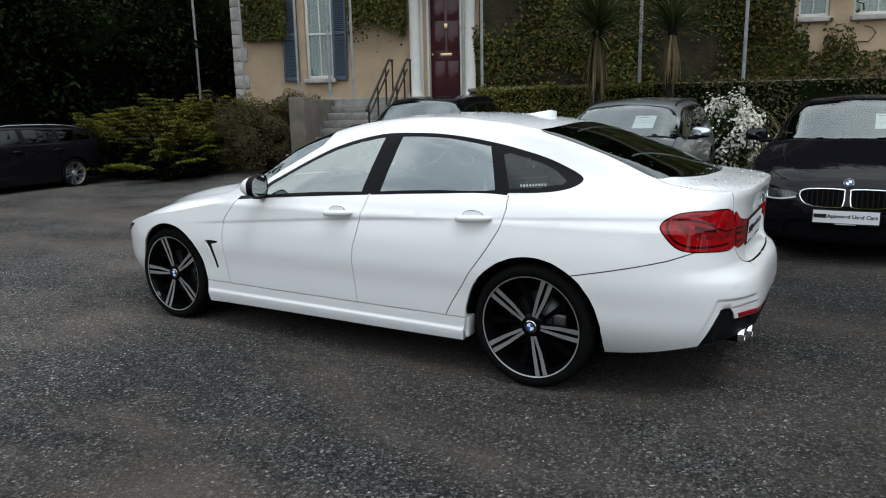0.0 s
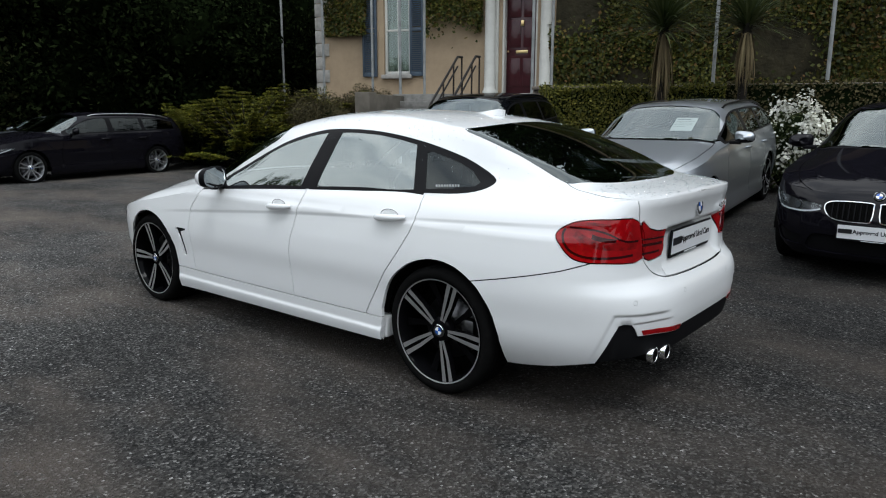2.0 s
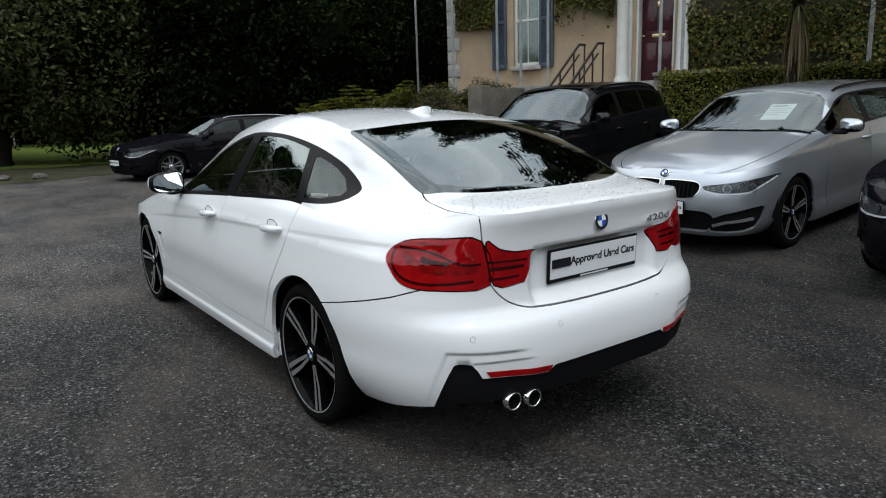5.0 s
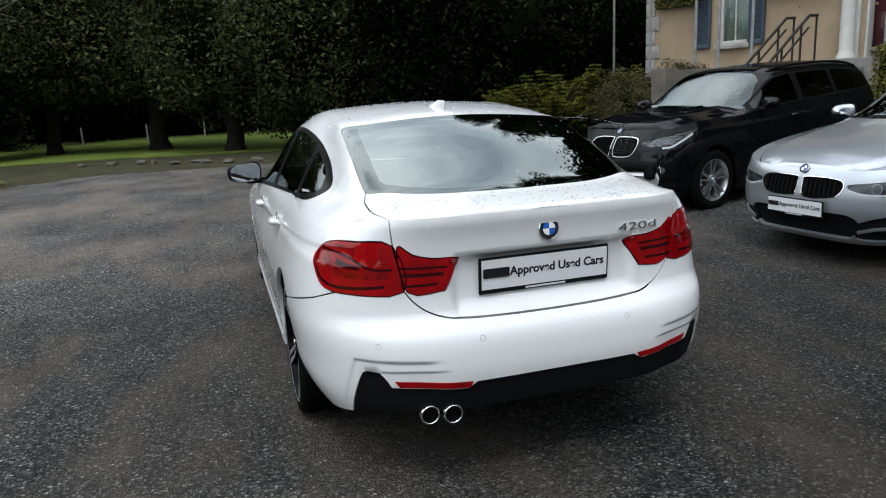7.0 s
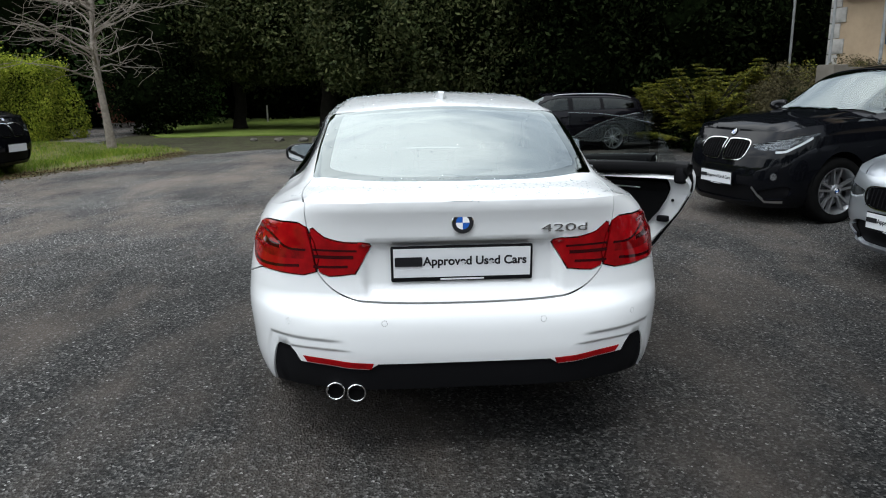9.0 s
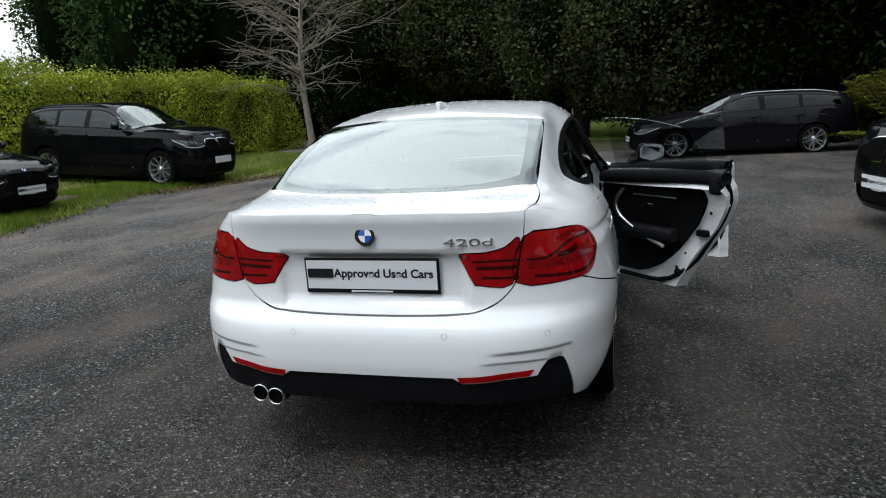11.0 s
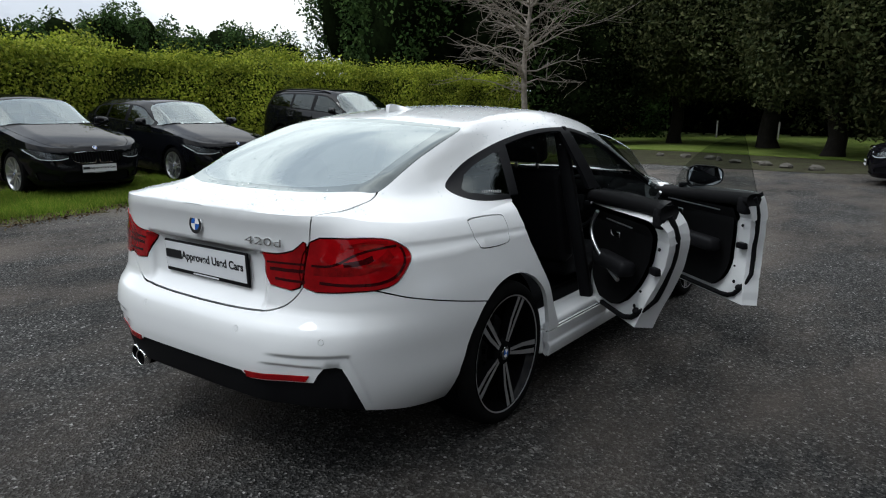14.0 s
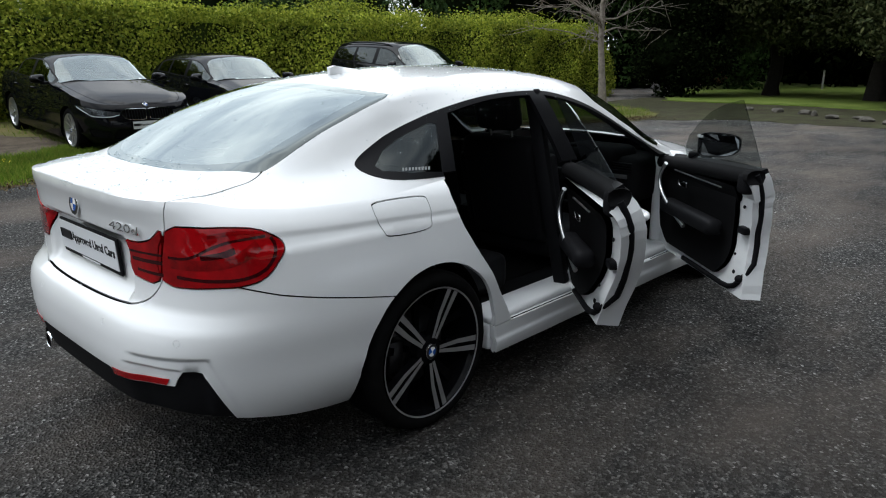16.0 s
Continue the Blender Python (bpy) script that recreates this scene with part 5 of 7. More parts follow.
    put("windscreen", H("screen"), SCREEN, 0)
    for q in (1, -1):
        t = str(q)
        g = put("kidney_grille", G("kidney" + t), CHROME, 0.012, 0.006, "chrome-rimmed kidney grille")
        put("grille_mesh", G("grille" + t), GAP, 0, -0.012, parent=g)
        bars = bmesh.new()
        for i in range(7):
            s0 = q * (.072 + i * .042)
            p, p2 = Vector(sh.low(s0, .622 - .057 * kh + nz)), Vector(sh.low(s0, .622 + .056 * kh + nz))
            d = (p2 - p)
            bm_box(bars, (-.004, -.004, 0), (.016, .004, d.length), 0, Matrix.Translation(p) @ Matrix.Rotation(math.atan2(d.x, d.z), 4, 'Y'))
        me = from_bm("grille_bar", bars, TRIM)
        me.transform(Z)
        tagged(part("grille_bar", me, g), kind="stuff")
        l = put("headlamp", G("lamp" + t), LAMP_BRIGHT if front == "rugged" else LAMP_BOWL, 0.012, -0.012, "clear-lensed headlamp")
        put("lamp_halo", G("halo" + t), LAMP_RING, 0.01, -0.004, parent=l)
        put("lamp_projector", G("ring" + t), LENS_DARK, 0.0, 0.004, parent=l)
        put("light_strip", G("drl" + t), LAMP_WHITE, 0.004, -0.002, parent=l)
        put("lamp_lens", G("lamp" + t, "halo" + t, "ring" + t, "drl" + t), LENS, 0, 0.006, parent=l)
        put("fog_intake", G("fog" + t), MATT, 0.02, -0.02, "black corner air intake")
        put("bumper_blade", G("blade" + t), SATIN if front == "rugged" else paint, 0.015, 0.002)
        put("fog_lamp", G("foglamp" + t), LAMP_RING, 0.012, 0.001, "round clear fog lamp")
        for nm, pn in (("fdoor", "fpane"), ("rdoor", "rpane")):
            d = put("door", G(nm + t), paint)
            put("door_window", H(pn + t), GLASS_DARK, 0, parent=d)
            hx = -.18 if nm == "fdoor" else -1.07
            p = Vector(sh.low(q * S(hx, .9), .868))
            pts = [(p.x + u * .1, p.y + q * (.028 * (1 - u ** 4) + .002), p.z) for u in [i / 4 - 1 for i in range(9)]]
            hme = tube("", pts, [.008 + .009 * (1 - (i / 4 - 1) ** 4) for i in range(9)], paint, None, 8)
            hme.transform(Z)
            part("handle", hme, d)
        put("window_trim", H("dlo" + t), TRIM, 0.015, 0.002)
        put("quarter_window", H("qpane" + t), GLASS_DARK, 0)
        mz = 1.045
        mir = door_mirror(car, -.50 * kx, -q * .99 * ky, (mz * kz + lift), -q, paint)
        mir.matrix_basis = pose(0, 0, 0, 0, 0, 180) @ mir.matrix_basis
    put("headlining", H("rest"), CABIN, 0, -0.03, only=lambda c: c.x < .8)
    put("inner_side", G("fdoor1", "rdoor1", "fdoor-1", "rdoor-1", "rest"), CABIN, 0, -0.05, only=lambda c: c.x < .8)
    cab = bmesh.new()
    bm_box(cab, (-2.0, -.62, .22), (2.0, .62, .55), .02)
    bm_box(cab, (-.9, -.78, .22), (.9, .78, .45), .02)
    bm_box(cab, (.45, -.70, .5), (1.0, .70, .92), .05)
    me = from_bm("underbody", cab, GAP)
    me.transform(Z)
    part("underbody", me, car)
    for x in (-.05, -1.0):
        for y in (-.37, .37):
            sb = bmesh.new()
            mm = pose(x - .25, y, .5, 0, -14, 0)
            bm_box(sb, (-.06, -.25, 0), (.06, .25, .58), .05, mm)
            bm_box(sb, (-.04, -.13, .60), (.05, .13, .80), .035, mm)
            bm_box(sb, (x - .2, y - .25, .4), (x + .25, y + .25, .55), .04)
            me = from_bm("seat", sb, LEATHER, True)
            me.transform(Z)
            part("seat", me, car)
    pts = [Vector((.0, .18 * math.cos(2 * math.pi * i / 20), .18 * math.sin(2 * math.pi * i / 20))) for i in range(21)]
    wh = tube("steering_wheel", pts, .014, LEATHER, car, 6)
    wh.matrix_basis = Z @ pose(.36, -.37, .86, 0, 24, 0)
    zb = .736 + nz + .08 * (kh - 1)
    p = Vector(sh.low(0, zb))
    roundel("bonnet_badge", car, Z @ pose(p.x + .0, 0, zb + .012) @ Matrix.Rotation(radians(90), 4, 'Z') @ Matrix.Rotation(radians(52), 4, 'X'), .041)
    p = Vector(sh.low(0, .46))
    plate(car, Z @ pose(p.x + .028, 0, .462) @ Matrix.Rotation(radians(90), 4, 'Z') @ Matrix.Rotation(radians(88), 4, 'X'), words)
    if sheet:
        mm = Z @ pose(.57, .30, 1.185, 0, 0, 0) @ Matrix.Rotation(radians(90), 4, 'Z') @ Matrix.Rotation(radians(27), 4, 'X')
        sh_ = part("price_sheet", from_bm("price_sheet", bm_box(bmesh.new(), (-.13, -.15, 0), (.13, .15, .002), 0), PAPER), car, "white printed price sheet behind the windscreen", mm)
        for i, w in enumerate((.18, .24, .22, .24, .15)):
            part("print_line", from_bm("print_line", bm_box(bmesh.new(), (-.11, .10 - i * .04, .0022), (-.11 + w * .9, .106 - i * .04 + (.014 if i == 0 else 0), .003), 0), GREY_TEXT), sh_)
    for x, y in ((1.405, .875), (1.405, -.875), (-1.405, .875), (-1.405, -.875)):
        wheel(car, x * kx, y * ky, wheel_r, wheel_r * (.70 if kz > 1.05 else .75), design, 17 * (x + 2 * y), 0.22)
        sgn = 1 if y > 0 else -1
        vs = []
        for i in range(17):
            a = math.pi * i / 16
            for yy in (.60, .88):
                vs.append((x + (R + .004) * math.cos(a), sgn * yy, .335 + (R + .004) * math.sin(a)))
        me = mesh("wheel_liner", vs, [(2 * i, 2 * i + 1, 2 * i + 3, 2 * i + 2) for i in range(16)] + [tuple(range(0, 34, 2))], GAP)
        me.transform(Z)
        part("wheel_liner", me, car)
    return car, sh, Z


def roof_rails(car, sh, Z, material, label):
    """Raised bars along both edges of an estate car's roof."""
    for q in (1, -1):
        pts = []
        for i in range(21):
            t = i / 20
            x = .02 - 1.95 * t
            p = Vector(sh.top(x, q * (sh.y2(x) - .06)))
            pts.append((p.x, p.y, p.z + .028 * math.sin(math.pi * min(1, max(0, t))) ** .35))
        me = tube("", pts, .014, material, None, 8)
        me.transform(Z)
        part("roof_rail", me, car, label)


LAMP_BOWL = mat("lamp_bowl", (0.09, 0.092, 0.096), 0.25, metal=0.6, var=0.8, scale=16)
LAMP_BRIGHT = mat("bright_lamp_bowl", (0.09, 0.092, 0.097), 0.18, metal=0.75, var=0.85, scale=26)
LAMP_RING = mat("lamp_ring", (.22, .225, .23), .25, metal=.8)
LAMP_WHITE = mat("lamp_light_strip", (.62, .63, .65), .3)
LENS_DARK = mat("projector_lens", (0.05, 0.055, 0.06), 0.05, coat=1.0)
estate_black, sB, zB = parked_car("estate", NAVY_PAINT, "black estate car with silver roof rails and alloy wheels", pose(-12.84, 3.49, -0.04, 0, 0, -81.7), (1.057, 1.02, 1.01), .335, "vee")
roof_rails(estate_black, sB, zB, SATIN, "bright satin roof rail")
suv_small, sC, zC = parked_car("estate", BLACK_PAINT, "black compact sport utility car with chrome kidney grille", pose(-3.09, 5.43, 0.124, 0, 3.1, -78.1), (.95, 1.0, 1.115), .345, "vee", False, nz=.11, kh=1.35, front="rugged")
roof_rails(suv_small, sC, zC, TRIM, "black roof rail")
estate_silver, sD, zD = parked_car("estate", SILVER_PAINT, "silver estate car with price sheet in the windscreen", pose(0.10, 5.57, 0.132, 0, 3.15, -86.8), (1, 1, 1.0), .335, "twin", True, front="sport")
roof_rails(estate_silver, sD, zD, TRIM, "black roof rail")
parked_car("saloon", NAVY_PAINT, "dark blue-black saloon car with chrome kidney grille", pose(2.78, 5.32, 0.118, 0, 3.15, -90.5), (1.0, 1.0, 1.0), .335, "vee", True)
parked_car("saloon", BLACK_PAINT, "black saloon car parked on grass before the hedge", pose(-1.60, -10.33, 0.137, 0, 2.87, 89.1), (1, 1, 1.0), .335, "ten")
parked_car("hatch", BLACK_PAINT, "black hatchback car parked on grass before the hedge", pose(-4.21, -10.09, 0.125, 0, 2.87, 87.5), (.955, .985, 1.0), .32, "vee")
suv_large, sH, zH = parked_car("estate", BLACK_PAINT, "large black sport utility car on grass before the hedge", pose(-8.85, -9.74, 0.107, 0, 2.87, 86.4), (1.045, 1.07, 1.225), .385, "ten", False, False, nz=.10, kh=1.35)
roof_rails(suv_large, sH, zH, TRIM, "black roof rail")
parked_car("hatch", SILVER_PAINT, "pale silver car standing behind the black estate", pose(-16.2, 4.4, -0.03, 0, 0, -78), (.97, .98, .93), .32, "vee", False, False)


# ---- ground ----
def ramp(nt, fac, stops):
    r = nt.nodes.new("ShaderNodeValToRGB")
    while len(r.color_ramp.elements) < len(stops):
        r.color_ramp.elements.new(0.5)
    for e, (p, c) in zip(r.color_ramp.elements, stops):
        e.position, e.color = p, (*c, 1)
    nt.links.new(fac, r.inputs["Fac"])
    return r.outputs["Color"]


def ground_mat():
    """Worn tarmac dressed with fine grey chippings, paler and earthier where tyres have scuffed it. A pale sky sheen is
    painted in westward.
    """
    m = bpy.data.materials.new("chipped_tarmac")
    m.use_nodes = True
    nt = m.node_tree
    b = nt.nodes["Principled BSDF"]
    co = nt.nodes.new("ShaderNodeTexCoord").outputs["Object"]

    def noise_at(scale, detail, rough=0.6, warp=(1, 1, 1)):
        mp = nt.nodes.new("ShaderNodeMapping")
        mp.inputs["Scale"].default_value = warp
        nt.links.new(co, mp.inputs["Vector"])
        n = nt.nodes.new("ShaderNodeTexNoise")
        n.inputs["Scale"].default_value, n.inputs["Detail"].default_value, n.inputs["Roughness"].default_value = scale, detail, rough
        nt.links.new(mp.outputs[0], n.inputs["Vector"])
        return n.outputs["Fac"]

    def mix(a, c, f, mode='MIX'):
        x = nt.nodes.new("ShaderNodeMix")
        x.data_type, x.blend_type = 'RGBA', mode
        for s, v in ((6, a), (7, c), (0, f)):
            if isinstance(v, (int, float)):
                x.inputs[s].default_value = v
            elif isinstance(v, tuple):
                x.inputs[s].default_value = (*v, 1)
            else:
                nt.links.new(v, x.inputs[s])
        return x.outputs[2]
    vo = nt.nodes.new("ShaderNodeTexVoronoi")
    vo.inputs["Scale"].default_value = 95
    nt.links.new(co, vo.inputs["Vector"])
    chips = ramp(nt, vo.outputs["Color"], [(0.0, (.005, .005, .005)), (.40, (.017, .017, .017)), (.70, (.046, .045, .044)), (.88, (.11, .108, .105)), (1, (.34, .335, .33))])
    big = ramp(nt, noise_at(0.55, 5, .6), [(.3, (.62, .62, .62)), (.7, (1.85, 1.84, 1.82))])
    col = mix(chips, big, 1.0, 'MULTIPLY')
    fine = ramp(nt, noise_at(28, 4, .7), [(.3, (.6, .6, .6)), (.7, (1.3, 1.3, 1.3))])
    col = mix(col, fine, 1.0, 'MULTIPLY')
    dirt = ramp(nt, noise_at(.35, 6, .65, (1, 2.2, 1)), [(.44, (0, 0, 0)), (.66, (.68, .68, .68))])
    col = mix(col, (.108, .090, .076), dirt)
    sx = nt.nodes.new("ShaderNodeSeparateXYZ")
    nt.links.new(co, sx.inputs[0])
    wob = nt.nodes.new("ShaderNodeMath")
    wob.operation = 'MULTIPLY_ADD'
    wob.inputs[1].default_value = 9.0
    nt.links.new(noise_at(.3, 3, .6), wob.inputs[0])
    nt.links.new(sx.outputs["X"], wob.inputs[2])
    # Sky sheen put into the base colour: paler towards the west.
    west_sheen = nt.nodes.new("ShaderNodeMapRange")
    west_sheen.interpolation_type = 'SMOOTHSTEP'
    for key, v in (("From Min", 6.0), ("From Max", 1.5), ("To Min", .95), ("To Max", 1.75)):
        west_sheen.inputs[key].default_value = v
    nt.links.new(wob.outputs[0], west_sheen.inputs["Value"])
    col = mix(col, west_sheen.outputs[0], 1.0, 'MULTIPLY')
    # Base colour is paler towards the south, with an uneven change.
    wob2 = nt.nodes.new("ShaderNodeMath")
    wob2.operation = 'MULTIPLY_ADD'
    wob2.inputs[1].default_value = 5.0
    nt.links.new(noise_at(.45, 4, .6), wob2.inputs[0])
    nt.links.new(sx.outputs["Y"], wob2.inputs[2])
    south_tone = nt.nodes.new("ShaderNodeMapRange")
    south_tone.interpolation_type = 'SMOOTHSTEP'
    for key, v in (("From Min", -1.2), ("From Max", 4.2), ("To Min", 1.40), ("To Max", .88)):
        south_tone.inputs[key].default_value = v
    nt.links.new(wob2.outputs[0], south_tone.inputs["Value"])
    col = mix(col, south_tone.outputs[0], 1.0, 'MULTIPLY')
    nt.links.new(col, b.inputs["Base Color"])
    b.inputs["Roughness"].default_value = .82
    b.inputs["Specular IOR Level"].default_value = .12
    bu = nt.nodes.new("ShaderNodeBump")
    bu.inputs["Strength"].default_value, bu.inputs["Distance"].default_value = 1.0, .02
    h = nt.nodes.new("ShaderNodeMath")
    h.operation = 'ADD'
    nt.links.new(vo.outputs["Distance"], h.inputs[0])
    nt.links.new(noise_at(60, 4, .7), h.inputs[1])
    nt.links.new(h.outputs[0], bu.inputs["Height"])
    nt.links.new(bu.outputs[0], b.inputs["Normal"])
    return m


def smooth01(t):
    t = min(max(t, 0), 1)
    return t * t * (3 - 2 * t)


def ground_z(x, y):
    north, south = min(max(y - 3.17, 0), 5.5), min(max(-7.6 - y, 0), 6.0)
    return (.055 * north * smooth01((x + 8.5) / 3.5) + .18 * smooth01((y - 6.5) / 1.6) * smooth01((x + 12.5) / 1.5) * smooth01((-5.0 - x) / 3.5)
            + .05 * south * smooth01((14 + x) / 4))


def sheet(name, xs, ys, zf, material, label, dz=0.0):
    vs = [(x, y, zf(x, y) + dz) for y in ys for x in xs]
    n = len(xs)
    fs = [(j * n + i, j * n + i + 1, (j + 1) * n + i + 1, (j + 1) * n + i) for j in range(len(ys) - 1) for i in range(n - 1)]
    return tagged(part(name, mesh(name, vs, fs, material), None), label, "ground", kind="structure")


def steps_of(a, b, k):
    return list(np.arange(a, b + 1e-6, k))


GXS = [-600, -120, -60] + steps_of(-40, 16, .5) + [30, 60, 120, 600]
GYS = [-600, -120, -60, -30] + steps_of(-20, 14, .5) + [30, 60, 120, 600]
sheet("ground", GXS, GYS, ground_z, ground_mat(), "grey chipped tarmac yard with pale scuffs")

# loose chippings on the yard
rng = np.random.default_rng(4)


def chips(n, lo, hi, size, material, name, label):
    P = rng.uniform((lo[0], lo[1]), (hi[0], hi[1]), (n, 2))
    s = rng.uniform(size[0], size[1], (n, 1, 1))
    base = np.array([(1, 0, 0), (-.5, .85, 0), (-.5, -.85, 0), (.1, .05, .8)])[None] * s * rng.uniform(.6, 1.2, (n, 4, 3))
    a = rng.uniform(0, 6.28, n)
    c, q = np.cos(a)[:, None], np.sin(a)[:, None]
    x, y = base[..., 0] * c - base[..., 1] * q, base[..., 0] * q + base[..., 1] * c
    V = np.stack([x + P[:, :1], y + P[:, 1:], base[..., 2] + .001], -1).reshape(-1, 3)
    V[:, 2] += np.array([ground_z(px, py) for px, py in V[:, :2]])
    F = (np.arange(n)[:, None, None] * 4 + np.array([(0, 1, 3), (1, 2, 3), (2, 0, 3)])[None]).reshape(-1, 3)
    return tagged(part(name, quick(name, V, F, material), None), label, "stones", kind="stuff")


def quick(name, V, F, material, smooth=False):
    """A mesh from arrays of places and of faces with equal corner counts."""
    me = bpy.data.meshes.new(name)
    V, F = np.asarray(V, np.float32), np.asarray(F, np.int32)
    k = F.shape[1]
    me.vertices.add(len(V))
    me.vertices.foreach_set("co", V.ravel())
    me.loops.add(F.size)
    me.loops.foreach_set("vertex_index", F.ravel())
    me.polygons.add(len(F))
    me.polygons.foreach_set("loop_start", np.arange(len(F), dtype=np.int32) * k)
    if smooth:
        me.polygons.foreach_set("use_smooth", [True] * len(F))
    me.update(calc_edges=True)
    me.materials.append(material)
    return me


def island_mat(name, stops, rough=.6, trans=0.0, bump=0.0, spec=.15):
    """Leaves and chips: each piece takes a shade of its own."""
    m = bpy.data.materials.new(name)
    m.use_nodes = True
    nt = m.node_tree
    b = nt.nodes["Principled BSDF"]
    g = nt.nodes.new("ShaderNodeNewGeometry")
    c = ramp(nt, g.outputs["Random Per Island"], stops)
    n = nt.nodes.new("ShaderNodeTexNoise")
    n.inputs["Scale"].default_value = .9
    co = nt.nodes.new("ShaderNodeTexCoord")
    nt.links.new(co.outputs["Object"], n.inputs["Vector"])
    v = ramp(nt, n.outputs["Fac"], [(.3, (.62, .62, .62)), (.7, (1.25, 1.25, 1.2))])
    x = nt.nodes.new("ShaderNodeMix")
    x.data_type, x.blend_type = 'RGBA', 'MULTIPLY'
    x.inputs[0].default_value = 1
    nt.links.new(c, x.inputs[6])
    nt.links.new(v, x.inputs[7])
    nt.links.new(x.outputs[2], b.inputs["Base Color"])
    b.inputs["Roughness"].default_value, b.inputs["Specular IOR Level"].default_value = rough, spec
    if trans:
        tr, mx = nt.nodes.new("ShaderNodeBsdfTranslucent"), nt.nodes.new("ShaderNodeMixShader")
        nt.links.new(x.outputs[2], tr.inputs["Color"])
        mx.inputs[0].default_value = trans
        nt.links.new(b.outputs[0], mx.inputs[1])
        nt.links.new(tr.outputs[0], mx.inputs[2])
        nt.links.new(mx.outputs[0], nt.nodes["Material Output"].inputs["Surface"])
    return m


STONE_BITS = island_mat("loose_chippings", [(0, (.03, .03, .03)), (.6, (.07, .068, .066)), (1, (.22, .215, .21))], .85)
chips(24000, (-7, -6.4), (7, 4.5), (.0025, .0075), STONE_BITS, "loose_chippings", "fine pale stone chippings scattered on the tarmac")


# ---- plants ----
def leaves(P, N, size, rng_, ratio=.55, droop=.0):
    """Leaf blades (four-cornered, folded) at points P, facing roughly N."""
    n = len(P)
    d = rng_.normal(size=(n, 3)) * .8 + N
    d /= np.linalg.norm(d, axis=1, keepdims=True) + 1e-9
    t = rng_.normal(size=(n, 3))
    t[:, 2] -= droop
    t -= d * (t * d).sum(1, keepdims=True)
    t /= np.linalg.norm(t, axis=1, keepdims=True) + 1e-9
    w = np.cross(d, t)
    s = (size * rng_.uniform(.6, 1.3, n))[:, None]
    a, b = P - t * s * .5, P + t * s * .5
    l, r = P + w * s * ratio * .5 - d * s * .12 * 0, P - w * s * ratio * .5
    V = np.stack([a, r, b, l], 1).reshape(-1, 3)
    F = np.arange(n * 4).reshape(n, 4)
    return V, F


def blob_points(n, centre, radii, rng_, clumps=40, spread=.28, shell=.75):
    """Points in clumps near the skin of an ellipsoid, and the ways outward."""
    d = rng_.normal(size=(clumps, 3))
    d /= np.linalg.norm(d, axis=1, keepdims=True)
    r = rng_.uniform(shell, 1.0, (clumps, 1))
    C = d * r
    i = rng_.integers(0, clumps, n)
    e = rng_.normal(size=(n, 3))
    e /= np.linalg.norm(e, axis=1, keepdims=True)
    Q = C[i] + e * spread * rng_.uniform(.3, 1, (n, 1)) ** .5
    N = C[i] * .5 + e
    N /= np.linalg.norm(N, axis=1, keepdims=True)
    return Q * np.array(radii) + np.array(centre), N


# Near-black: the shade of the wood is put into this leaf colour.
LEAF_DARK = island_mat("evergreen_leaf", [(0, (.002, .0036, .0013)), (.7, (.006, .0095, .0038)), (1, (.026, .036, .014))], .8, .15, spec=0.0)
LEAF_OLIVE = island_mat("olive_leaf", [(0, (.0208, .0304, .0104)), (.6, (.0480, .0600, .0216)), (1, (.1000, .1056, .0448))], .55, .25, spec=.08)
LEAF_FAR = island_mat("woodland_leaf", [(0, (.020, .042, .012)), (.6, (.045, .085, .024)), (1, (.085, .14, .04))], .7, .3, spec=.05)
LEAF_HEDGE = island_mat("hedge_leaf", [(0, (.10, .145, .014)), (.5, (.25, .305, .032)), (1, (.46, .49, .07))], .6, .35, spec=.08)
LEAF_GOLD = island_mat("golden_hedge_leaf", [(0, (.035, .043, .008)), (.5, (.085, .090, .014)), (1, (.19, .17, .032))], .5, .25)
LEAF_IVY = island_mat("ivy_leaf", [(0, (.014, .022, .005)), (.45, (.042, .052, .010)), (.8, (.095, .090, .017)), (1, (.12, .065, .024))], .5, .25)
LEAF_JUNIPER = island_mat("juniper_spray", [(0, (.016, .024, .004)), (.5, (.085, .098, .012)), (1, (.30, .27, .030))], .6, .2)
LEAF_BROWN = island_mat("heath_twig", [(0, (.030, .028, .012)), (.6, (.060, .050, .022)), (1, (.09, .075, .035))], .8, .1)
SWORD_GREEN = island_mat("sword_leaf", [(0, (.020, .032, .010)), (.6, (.045, .060, .021)), (1, (.085, .098, .039))], .45, .2)
SWORD_DRY = island_mat("dry_leaf", [(0, (.065, .050, .028)), (.6, (.15, .115, .063)), (1, (.26, .21, .12))], .7, .2)
PETAL = island_mat("white_petal", [(0, (.6, .6, .52)), (1, (.85, .85, .8))], .6, .3)
GRASS = island_mat("grass_blade", [(0, (.07, .13, .012)), (.6, (.14, .23, .025)), (1, (.28, .29, .06))], .7, .35, spec=.05)
BARK = mat("bark", (.012, .010, .008), .9, var=.4, scale=6, bump=.8, bscale=25, bdist=.03)
BARK_PALE = mat("pale_bark", (.24, .21, .18), .85, var=.3, scale=9, bump=.6, bscale=30, bdist=.02)
# Near-black colour standing for shade deep between leaves.
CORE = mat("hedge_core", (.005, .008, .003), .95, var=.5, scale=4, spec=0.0)


